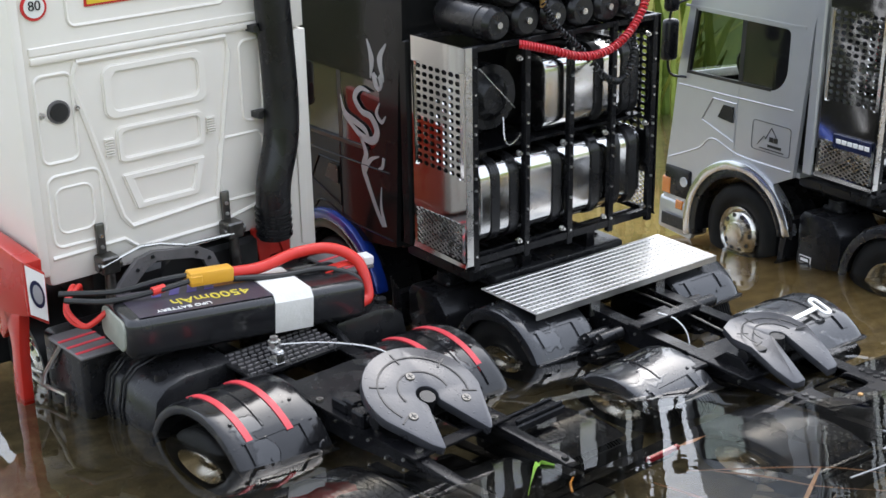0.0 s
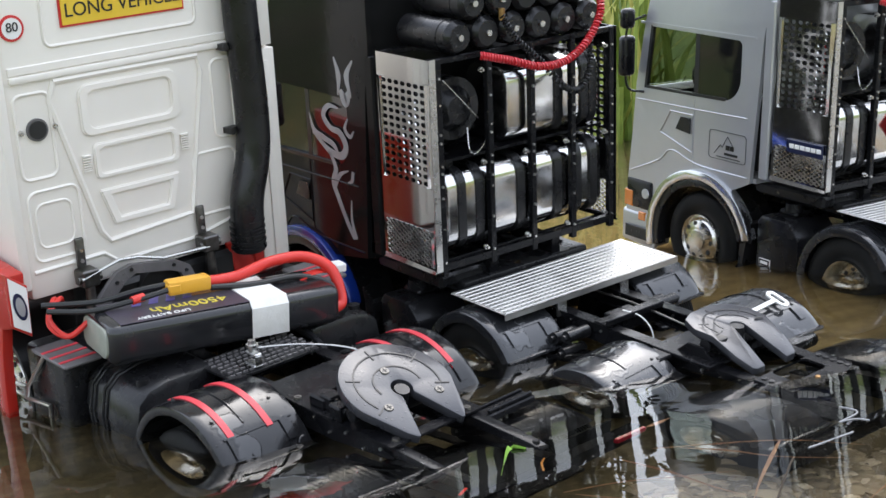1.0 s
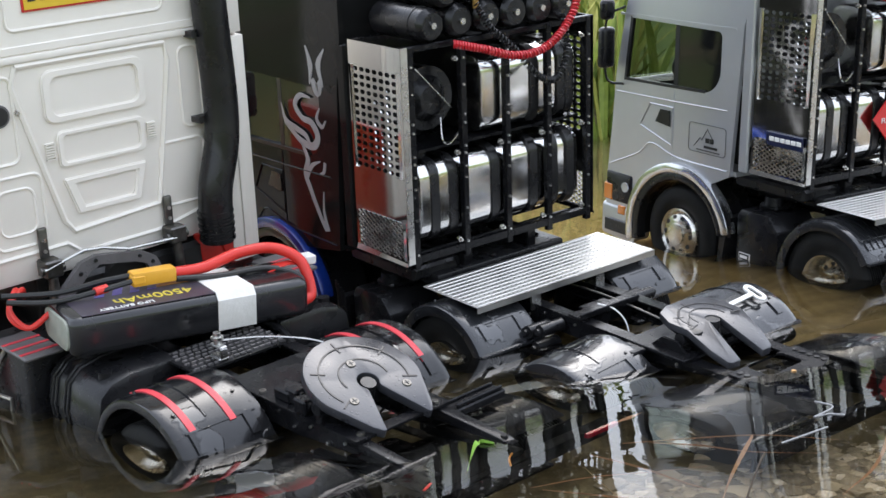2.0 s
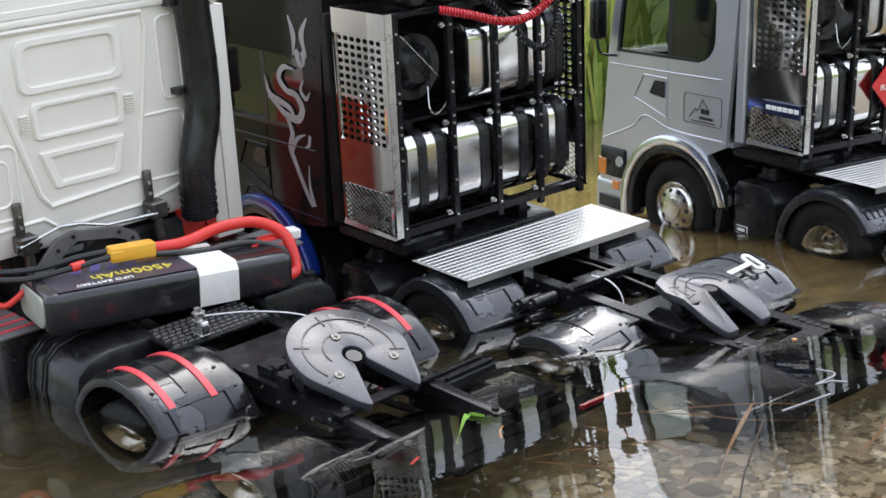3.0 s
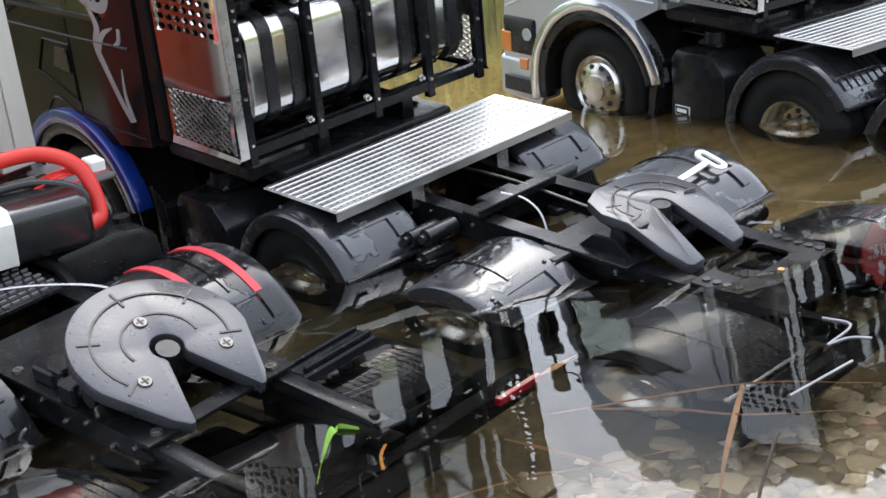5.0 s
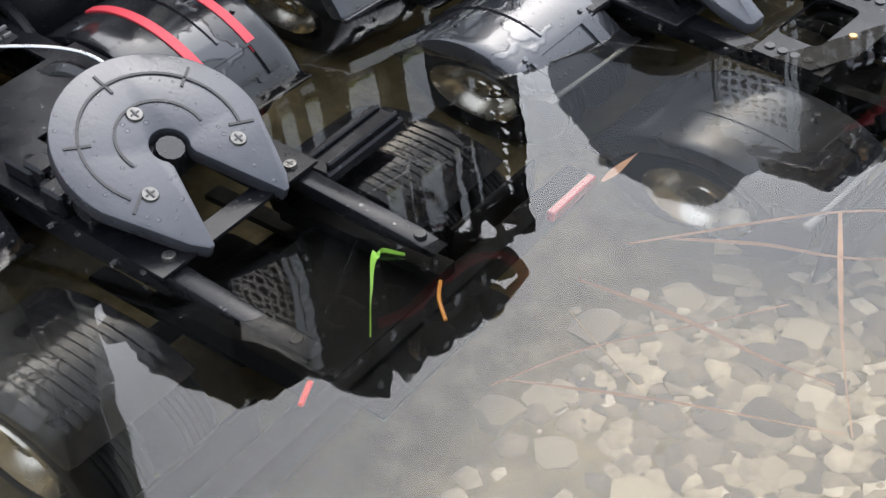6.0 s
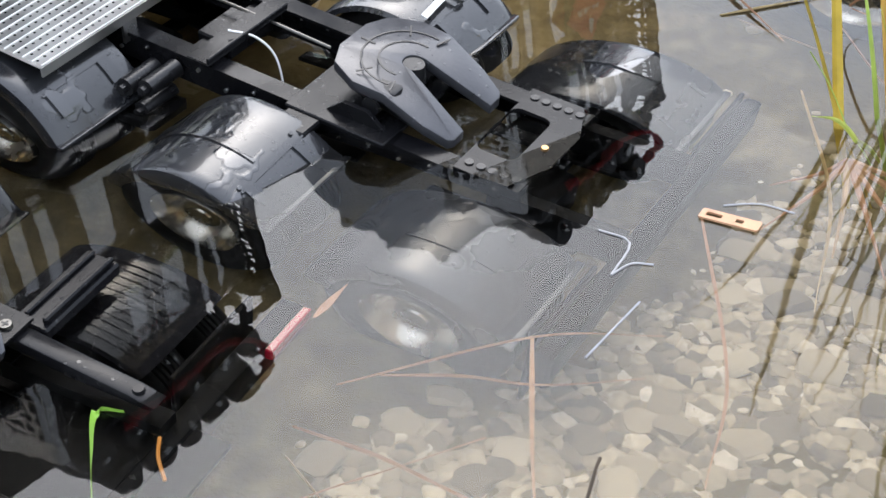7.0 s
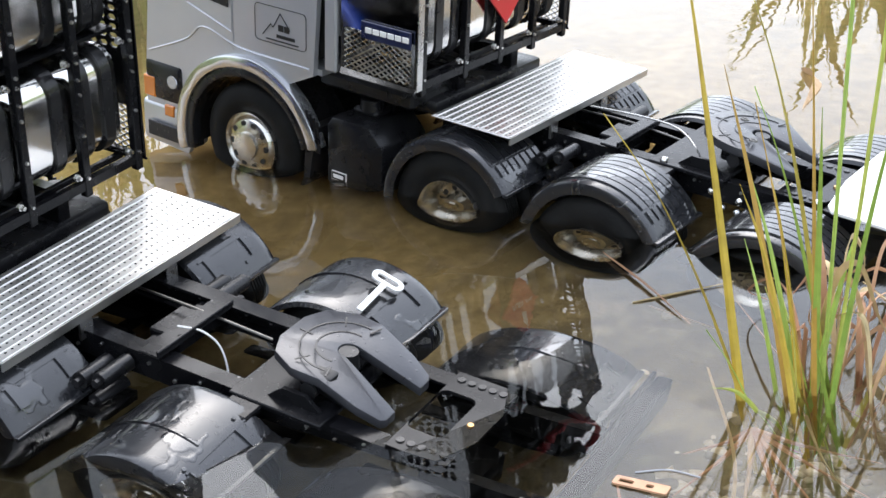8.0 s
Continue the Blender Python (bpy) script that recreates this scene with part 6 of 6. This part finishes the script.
    for k in range(4):
        tube(bm, smooth_path([(0.058, 0.010 - 0.003 * k, H - 0.001), (0.072, 0.006 - 0.002 * k, H + 0.003), (0.084, 0.010 - 0.002 * k, H + 0.001), (0.090, 0.012, H + 0.001)], 6), 0.0007, 5)
    part("balance_wire", bm, WIRERED, pack)
    bm = B()
    box(bm, 0.089, 0.097, 0.006, 0.016, H - 0.002, H + 0.004, 0.0008, 1)
    part("balance_plug", bm, SIGNWHITE, pack, "small white balance plug")
    return pack


battery_pack(POSE_A @ pose(-0.0150, 0.0255, 0.0225, 0, 3.6, -9.5))


# ---- marks on the trucks ----
def stroke(bm, pts, widths, x, side=-1):
    """A flat painted stroke on a side wall: points are (y, z), widths along it."""
    path = smooth_path([(x, p, q) for p, q in pts], 6)
    n = len(path)
    left, right = [], []
    for i, p in enumerate(path):
        t = (path[min(i + 1, n - 1)] - path[max(i - 1, 0)]).normalized()
        f = i / (n - 1) * (len(widths) - 1)
        k = min(int(f), len(widths) - 2)
        w = widths[k] + (widths[k + 1] - widths[k]) * (f - k)
        nrm = Vector((0, -t.z, t.y))
        left.append(p + nrm * w / 2)
        right.append(p - nrm * w / 2)
    vs_l = [bm.verts.new(p) for p in left]
    vs_r = [bm.verts.new(p) for p in right]
    fs = [bm.faces.new((vs_l[i], vs_l[i + 1], vs_r[i + 1], vs_r[i])) for i in range(n - 1)]
    r = bmesh.ops.extrude_face_region(bm, geom=fs)
    bmesh.ops.translate(bm, verts=[g for g in r["geom"] if isinstance(g, bmesh.types.BMVert)], vec=(side * 0.0004, 0, 0))


def flame_ornament(cab, s):
    x = s * 0.0886
    strokes = [
        ([(0.116, 0.149), (0.111, 0.136), (0.113, 0.122)], (0.0012, 0.006, 0.0012)),
        ([(0.093, 0.149), (0.101, 0.137), (0.097, 0.122)], (0.0012, 0.006, 0.002)),
        ([(0.110, 0.126), (0.104, 0.119), (0.099, 0.126)], (0.004, 0.010, 0.004)),
        ([(0.114, 0.112), (0.127, 0.112), (0.134, 0.104), (0.126, 0.096), (0.114, 0.094), (0.107, 0.085), (0.113, 0.077), (0.128, 0.078), (0.142, 0.085), (0.150, 0.089)], (0.001, 0.004, 0.005, 0.004, 0.005, 0.006, 0.006, 0.005, 0.003, 0.0006)),
        ([(0.153, 0.103), (0.148, 0.091), (0.136, 0.087), (0.122, 0.083), (0.116, 0.074)], (0.0006, 0.004, 0.0045, 0.004, 0.001)),
        ([(0.096, 0.098), (0.101, 0.093), (0.107, 0.098), (0.103, 0.106)], (0.001, 0.003, 0.0035, 0.001)),
        ([(0.129, 0.078), (0.122, 0.066), (0.126, 0.055), (0.121, 0.044), (0.111, 0.027), (0.103, 0.016)], (0.002, 0.005, 0.005, 0.0045, 0.004, 0.0035)),
        ([(0.101, 0.016), (0.105, 0.030), (0.104, 0.045)], (0.004, 0.0025, 0.0006)),
        ([(0.106, 0.067), (0.117, 0.062), (0.124, 0.052)], (0.0008, 0.0035, 0.003)),
        ([(0.100, 0.067), (0.102, 0.060), (0.107, 0.058)], (0.003, 0.003, 0.0006)),
    ]
    for pts, widths in strokes:
        bm = B()
        stroke(bm, pts, widths, x, s)
        part("flame_ornament", bm, ORNAMENT, cab, "grey flame ornament")


for side in (-1, 1):
    flame_ornament(CAB_B, side)


def door_badge(cab, s):
    """Dark outlined field with a peak line and plain bars."""
    x = s * 0.0889
    bm = B()
    pts = [(x, p, q) for p, q in rrect(0.0935, 0.1365, 0.0185, 0.0425, 0.003)]
    tube(bm, pts + [pts[0]], 0.00022, 5)
    tube(bm, [(x, 0.130, 0.023), (x, 0.123, 0.031), (x, 0.121, 0.029), (x, 0.115, 0.039), (x, 0.109, 0.032), (x, 0.107, 0.029)], 0.0003, 5)
    badge = part("door_badge", bm, SIGNBLACK, cab)
    bm = B()
    box(bm, x - 0.0003, x + 0.0003, 0.1125, 0.1165, 0.0275, 0.0315)
    box(bm, x - 0.0003, x + 0.0003, 0.1075, 0.1115, 0.0275, 0.0315)
    box(bm, x - 0.0003, x + 0.0003, 0.103, 0.118, 0.0230, 0.0250)
    box(bm, x - 0.0003, x + 0.0003, 0.100, 0.127, 0.0205, 0.0211)
    part("badge_bar", bm, SIGNBLACK, badge)


for side in (-1, 1):
    door_badge(CAB_C, side)


def white_key_mark(truck):
    """White key-shaped mark lying on the far mudguard of the middle axle."""
    bm = B()
    m = pose(0.062, -0.1555, -0.0048, 20, 0, 6)
    outer = rrect(0.006, 0.0145, -0.0085, 0.0085, 0.004)
    prism(bm, outer, "z", 0.0, 0.0012, holes=[rrect(0.0083, 0.0122, -0.006, 0.006, 0.0019)], m=m)
    box(bm, -0.020, 0.0066, -0.0015, 0.0015, 0.0, 0.0012, m=m)
    part("white_key_mark", bm, SIGNWHITE, truck, "white key-shaped plastic tag")


white_key_mark(TRUCK_B)


# ---- loose straw, leaves and litter on and in the water ----
def blade(bm, pts, w, thick=0.0003, twist=0.0):
    """A leaf blade: a thin tapered strip with a folded midrib."""
    path = smooth_path(pts, 7)
    n = len(path)
    rows = []
    for i, p in enumerate(path):
        t = (path[min(i + 1, n - 1)] - path[max(i - 1, 0)]).normalized()
        a = t.cross(Vector((math.sin(twist + 0.6 * i / n), math.cos(twist + 0.6 * i / n), 0.25)))
        if a.length < 1e-5:
            a = Vector((1, 0, 0))
        a.normalize()
        b = t.cross(a).normalized()
        f = i / (n - 1)
        ww = w * min(1.0, 0.45 + 2.2 * f) * max(0.04, (1 - f ** 2.2))
        rows.append([bm.verts.new(p - a * ww / 2), bm.verts.new(p + b * ww * 0.18), bm.verts.new(p + a * ww / 2), bm.verts.new(p + b * (ww * 0.18 - thick))])
    for u, v in zip(rows, rows[1:]):
        for j in range(4):
            bm.faces.new((u[j], u[(j + 1) % 4], v[(j + 1) % 4], v[j]))
    bm.faces.new(rows[0])
    bm.faces.new(rows[-1][::-1])


STRAWS = [
    ([(-0.045, -0.224), (-0.025, -0.223)], -0.003, 0.0022), ([(-0.070, -0.252), (-0.020, -0.294), (0.001, -0.330)], -0.001, 0.0024),
    ([(-0.058, -0.260), (-0.046, -0.283), (-0.037, -0.306), (-0.020, -0.333)], -0.004, 0.0026), ([(-0.091, -0.251), (-0.089, -0.282), (-0.090, -0.311), (-0.090, -0.331)], -0.003, 0.0034),
    ([(-0.139, -0.259), (-0.112, -0.270), (-0.086, -0.287), (-0.065, -0.303)], -0.007, 0.0026), ([(-0.018, -0.292), (-0.067, -0.320), (-0.103, -0.343)], -0.004, 0.0024),
    ([(-0.127, -0.254), (-0.108, -0.295), (-0.092, -0.336)], -0.022, 0.0022), ([(-0.094, -0.249), (-0.111, -0.287)], -0.020, 0.0024),
    ([(0.273, -0.214), (0.238, -0.256), (0.209, -0.288)], 0.0015, 0.0017), ([(0.222, -0.253), (0.264, -0.290)], 0.0004, 0.0012),
    ([(0.224, -0.261), (0.208, -0.313)], -0.002, 0.0024), ([(0.182, -0.307), (0.111, -0.345), (0.043, -0.364)], -0.012, 0.0030),
    ([(0.210, -0.336), (0.130, -0.375), (0.079, -0.422)], -0.015, 0.0035), ([(0.252, -0.296), (0.190, -0.346), (0.148, -0.404)], -0.010, 0.0030),
    ([(0.084, -0.306), (0.005, -0.350), (-0.044, -0.364)], -0.02, 0.0024), ([(0.287, -0.365), (0.217, -0.385), (0.157, -0.424)], -0.008, 0.0035),
]
for pts, z, w in STRAWS:
    bm = B()
    k = len(pts)
    blade(bm, [(x, y, z - (0.0015 if x < 0.15 else 0.0) + 0.0008 * math.sin(2.5 * i)) for i, (x, y) in enumerate(pts)], w * 1.6, 0.0004, 1.4)
    tagged(part("dead_reed_stem", bm, STRAW), "brown dead reed stem lying in shallow water", "plant", "dead stems in the water")

bm = B()
tube(bm, smooth_path([(-0.112, -0.360, -0.030), (-0.092, -0.348, -0.004), (-0.079, -0.346, 0.012), (-0.075, -0.346, 0.016)]), 0.0005, 6)
tagged(part("seed_stalk", bm, STALK), "thin dark stalk rising out of the water", "plant")
bm = B()
blade(bm, [(-0.114, -0.204, 0.0006), (-0.119, -0.197, 0.0010), (-0.133, -0.209, 0.0008), (-0.146, -0.221, -0.004)], 0.0032, 0.0004, 1.3)
tagged(part("floating_leaf", bm, GRASS), "green grass blade floating behind the truck", "leaf")
bm = B()
tube(bm, smooth_path([(-0.116, -0.220, -0.002), (-0.123, -0.226, -0.001), (-0.129, -0.234, -0.002)]), 0.0006, 6)
tagged(part("wire_scrap", bm, ORANGEINK), "short orange wire end in the water", "wire")
bm = B()
tube(bm, smooth_path([(-0.170, -0.223, -0.002), (-0.178, -0.228, -0.002)]), 0.0009, 6)
tagged(part("wire_scrap", bm, WIRERED), "short red wire end in the water", "wire")
bm = B()
prism(bm, rrect(-0.011, 0.011, -0.003, 0.003, 0.0008), "z", 0.0, 0.0008, holes=[rrect(-0.009, -0.003, -0.0012, 0.0012, 0.0006), rrect(0.002, 0.005, -0.0012, 0.0012, 0.0006)], m=pose(0.0690, -0.3229, 0.0002, 0, 0, -88))
tagged(part("slotted_strip", bm, STRAW), "pale slotted wooden strip floating on the pond", "strip")
for pts in ([(0.042, -0.285), (0.040, -0.298), (0.020, -0.301)], [(0.020, -0.301), (0.029, -0.304), (0.032, -0.311)], [(0.077, -0.317), (0.084, -0.328), (0.084, -0.341)], [(-0.023, -0.314), (0.011, -0.316)]):
    bm = B()
    tube(bm, smooth_path([(x, y, 0.0002) for x, y in pts], 4), 0.00042, 6)
    tagged(part("straw_fragment", bm, ORNAMENT), "thin white straw fragment floating on water", "straw", "floating fragments")
bm = B()
blade(bm, [(0.667, -0.201, 0.0006), (0.631, -0.223, 0.004), (0.565, -0.232, 0.0008)], 0.012, 0.0006, 1.3)
tagged(part("floating_leaf", bm, STRAW), "curled brown leaf floating on the pond", "leaf")


# ---- reed clump standing in the water ----
def reed_clump(cx, cy):
    rnd = random.Random(4)
    e = thing("reed_clump", Matrix.Translation((cx, cy, -0.06)), "clump of green and yellow reeds in the pond", "reeds")

    def add(x, y, dx, dy, h, w, bend, mat=REED):
        bm = B()
        pts = []
        for k in range(6):
            f = k / 5
            droop = bend * f * f
            pts.append((x + dx * f + dx * droop, y + dy * f + dy * droop, (h + 0.06) * (f - 0.25 * droop * f)))
        blade(bm, pts, w, 0.0005, rnd.uniform(0, 6))
        part("reed_leaf", bm, mat, e)
    # tall blades
    for k in range(9):
        a = rnd.uniform(0, 6.28)
        r = rnd.uniform(0, 0.018)
        lean = rnd.uniform(0.006, 0.042)
        b = rnd.uniform(0, 6.28)
        add(r * math.cos(a), r * math.sin(a), lean * math.cos(b), lean * math.sin(b), rnd.uniform(0.12, 0.23), rnd.uniform(0.0030, 0.0048), rnd.uniform(0.1, 0.7), REEDYELLOW if k % 5 == 0 else REED)
    # short green shoots in the middle
    for k in range(10):
        a = rnd.uniform(0, 6.28)
        b = rnd.uniform(0, 6.28)
        add(0.012 * math.cos(a), 0.012 * math.sin(a), 0.03 * math.cos(b), 0.03 * math.sin(b), rnd.uniform(0.05, 0.12), rnd.uniform(0.0028, 0.0044), rnd.uniform(0.2, 1.1), REED)
    # the broad yellow blade that leans towards the trucks
    add(-0.020, 0.018, 0.022, 0.040, 0.215, 0.0046, 0.15, REEDYELLOW)
    add(-0.016, 0.010, 0.004, 0.050, 0.15, 0.0034, 0.6, REEDYELLOW)
    # dry leaves curling down to the water
    for k in range(26):
        b = rnd.uniform(-0.9, 1.3) - 0.7
        bm = B()
        q = rnd.uniform(0.03, 0.085)
        h = 0.06 + rnd.uniform(0.012, 0.06)
        x, y = rnd.uniform(-0.01, 0.03), rnd.uniform(-0.03, 0.01)
        c, d = q * math.cos(b), q * math.sin(b)
        j = rnd.uniform(-0.012, 0.012)
        blade(bm, [(x, y, 0.02), (x + c * 0.3, y + d * 0.3, h * 0.85), (x + c * 0.65 + j, y + d * 0.65, h), (x + c + j, y + d - j, h * 0.8), (x + c * 1.12, y + d * 1.12 + j, 0.055 + rnd.uniform(0.0, 0.02))], rnd.uniform(0.0022, 0.0042), 0.0004, rnd.uniform(0, 6))
        part("dry_leaf", bm, STRAW, e)
    # seed heads
    for k in range(2):
        bm = B()
        bx, by = 0.012 + 0.02 * k, -0.006 - 0.012 * k
        tube(bm, smooth_path([(0.004, 0.0, 0.0), (bx * 0.6, by * 0.6, 0.15), (bx, by, 0.27)]), 0.0009, 5)
        for j in range(46):
            f = rnd.random()
            a = rnd.uniform(0, 6.28)
            q = 0.016 * (0.3 + f)
            z = 0.27 + 0.03 * rnd.random() + 0.01 * f
            tube(bm, [(bx, by, 0.262 + 0.012 * f), (bx + q * 0.6 * math.cos(a), by + q * 0.6 * math.sin(a), z), (bx + q * math.cos(a), by + q * math.sin(a), z - 0.004)], 0.0007, 4)
        part("seed_head", bm, REED, e)
    # fingers added under water, imitating the mirror image of the seed head
    for k in range(9):
        bm = B()
        a = 2 * math.pi * k / 9
        q = rnd.uniform(0.02, 0.05)
        tube(bm, smooth_path([(-0.02, 0.02, 0.04), (-0.03 + 0.4 * q * math.cos(a), 0.01 + 0.4 * q * math.sin(a), 0.03), (-0.035 + q * math.cos(a), q * math.sin(a), 0.01)]), 0.0016, 6, lambda f: 1.2 - f)
        part("root", bm, STRAW, e)
    return e


reed_clump(0.164, -0.361)


def grass_tuft(m, seed, n, h, label):
    rnd = random.Random(seed)
    e = thing("grass_tuft", m, label, "grass")
    for k in range(n):
        bm = B()
        a = rnd.uniform(0, 6.28)
        q = rnd.uniform(0.3, 1.0) * h
        hh = rnd.uniform(0.5, 1.0) * h
        blade(bm, [(0.005 * math.cos(a), 0.005 * math.sin(a), -0.01), (0.35 * q * math.cos(a), 0.35 * q * math.sin(a), hh * 0.75), (0.75 * q * math.cos(a), 0.75 * q * math.sin(a), hh), (1.1 * q * math.cos(a), 1.1 * q * math.sin(a), hh * 0.75)], rnd.uniform(0.003, 0.005), 0.0003, rnd.uniform(0, 6))
        part("grass_blade", bm, GRASS, e)
    return e


def arching_grass():
    """Sparse grass on the near bank with one long blade arching over."""
    z0 = bed_height(-0.36, -0.47)
    e = thing("grass_tuft", Matrix.Translation((-0.375, -0.462, z0)), "bright green arching grass on the near bank", "grass")
    top = 0.089 - z0
    for k, pts in enumerate(([(0.0, 0.0, 0.0), (0.008, -0.002, top * 0.6), (0.020, 0.003, top - 0.004), (0.036, -0.005, top), (0.048, -0.016, top - 0.004), (0.062, -0.030, top * 0.82)],
                             [(0.0, 0.002, 0.0), (0.004, 0.004, top * 0.5), (0.022, 0.000, top - 0.003), (0.030, -0.006, top + 0.001)],
                             [(0.018, 0.0, 0.0), (0.0195, 0.001, top * 0.6), (0.020, 0.002, top - 0.002)],
                             [(0.010, -0.01, 0.0), (0.002, -0.012, top * 0.5), (-0.006, -0.014, top * 0.8)])):
        bm = B()
        blade(bm, pts, (0.0032, 0.0026, 0.0016, 0.0024)[k], 0.0003, 0.8 + k)
        part("grass_blade", bm, GRASS, e)


arching_grass()
grass_tuft(Matrix.Translation((-0.187, -0.252, bed_height(-0.187, -0.252))), 5, 5, 0.055, "green grass shoots growing under water")


# ---- reeds on the far bank ----
def reed_stand(seed, places, label):
    """Many reed leaves; each place is x, y, height."""
    rnd = random.Random(seed)
    verts, faces = [], []
    for x, y, h in places:
        z = bed_height(x, y) - 0.01
        w = rnd.uniform(0.004, 0.009)
        a = rnd.uniform(0, 6.28)
        lx, ly = rnd.uniform(-0.12, 0.12), rnd.uniform(-0.12, 0.12)
        px, py = w * math.cos(a), w * math.sin(a)
        b = len(verts)
        for f, ww in ((0.0, 0.7), (0.35, 1.0), (0.7, 0.8), (1.0, 0.08)):
            cx, cy, cz = x + lx * f * f, y + ly * f * f, z + h * f * (1 - 0.15 * f)
            verts += [(cx - px * ww, cy - py * ww, cz), (cx + py * 0.25 * ww, cy - px * 0.25 * ww, cz), (cx + px * ww, cy + py * ww, cz)]
        for r in (0, 3, 6):
            faces += [(b + r, b + r + 1, b + r + 4, b + r + 3), (b + r + 1, b + r + 2, b + r + 5, b + r + 4)]
    me = bpy.data.meshes.new("far_reeds")
    me.from_pydata(verts, [], faces)
    me.materials.append(REEDS)
    tagged(new("far_reeds", me), label, "reeds", kind="stuff")


def far_reeds():
    rnd = random.Random(11)
    bank = []
    for k in range(5200):
        v = rnd.uniform(1.28, 2.6) if k % 3 else rnd.uniform(1.22, 1.5)
        u = rnd.uniform(-2.6, 0.35)
        bank.append((0.62 * v + 0.78 * u, 0.78 * v - 0.62 * u, rnd.uniform(0.14, 0.42)))
    reed_stand(12, bank, "yellow-green reeds growing along the far bank")
    stand = []
    for k in range(520):
        a = radians(17.5 - 26 * rnd.random() ** 0.8)
        d = rnd.uniform(1.75, 2.3)
        stand.append((-0.344 + d * math.cos(a), -0.495 + d * math.sin(a), rnd.uniform(0.22, 0.40)))
    reed_stand(13, stand, "loose stand of green reeds in the shallow pond")


far_reeds()


# ---- stones on the bed ----
def stone_mesh(seed, sub=2):
    rnd = random.Random(seed)
    bm = bmesh.new()
    bmesh.ops.create_icosphere(bm, subdivisions=sub, radius=1.0)
    off = Vector((rnd.uniform(0, 50), rnd.uniform(0, 50), rnd.uniform(0, 50)))
    lim = [rnd.uniform(0.55, 0.95) for j in range(6)]
    lim[5] *= 0.55
    for v in bm.verts:
        q = v.co.copy()
        k = 1 + 0.42 * noise.noise(q * 0.9 + off) + 0.12 * noise.noise(q * 2.3 + off)
        v.co = Vector((q.x * k * 1.15, q.y * k * 0.85, q.z * k * 0.6))
        v.co = Vector([max(-lim[j], min(lim[j + 3], c)) for j, c in enumerate(v.co)])
    me = bpy.data.meshes.new("stone")
    bm.to_mesh(me)
    bm.free()
    for p in me.polygons:
        p.use_smooth = True
    me.set_sharp_from_angle(angle=radians(38))
    return me


def stones():
    rnd = random.Random(21)
    meshes = []
    for k in range(8):
        me = stone_mesh(k)
        me.materials.append(PEBBLE)
        meshes.append(me)
    made = 0
    while made < 290:
        x, y = rnd.uniform(-0.20, 0.14), rnd.uniform(-0.40, -0.23)
        if y > -0.235 - 0.35 * (x + 0.05) + 0.03 and x > -0.15:
            continue
        sz = 0.0038 + 0.0082 * rnd.random() ** 1.8
        ob = new("stone", meshes[made % 8])
        ob.parent = GROUND_OB
        ob.matrix_local = Matrix.LocRotScale((x, y, bed_height(x, y) + sz * 0.02), Euler((rnd.uniform(-0.3, 0.3), rnd.uniform(-0.3, 0.3), rnd.uniform(0, 6.28))), (sz, sz * rnd.uniform(0.8, 1.2), sz * rnd.uniform(0.7, 1.1)))
        made += 1
    # the rest of the gravel
    base = [stone_mesh(40 + k, 1) for k in range(5)]
    verts, faces = [], []
    for k in range(9000):
        dense = k % 3
        x, y = (rnd.uniform(-0.24, 0.15), rnd.uniform(-0.46, -0.24)) if dense else (rnd.gauss(-0.02, 0.10), rnd.gauss(-0.37, 0.05))
        if y > -0.22:
            y = -0.44 - y
        sz = 0.0022 + 0.0058 * rnd.random() ** 2.0
        mm = Matrix.LocRotScale((x, y, bed_height(x, y) - sz * 0.02), Euler((0, 0, rnd.uniform(0, 6.28))), (sz, sz, sz))
        me = base[k % 5]
        b = len(verts)
        verts += [tuple(mm @ v.co) for v in me.vertices]
        faces += [tuple(b + i for i in p.vertices) for p in me.polygons]
    me = bpy.data.meshes.new("gravel")
    me.from_pydata(verts, [], faces)
    for p in me.polygons:
        p.use_smooth = True
    me.materials.append(PEBBLES)
    g = tagged(new("gravel", me), "small pale gravel scattered on the pond bed", "gravel", kind="stuff")
    for me in base:
        bpy.data.meshes.remove(me)


stones()


def motions():
    """The place is still: only the camera moves."""


motions()
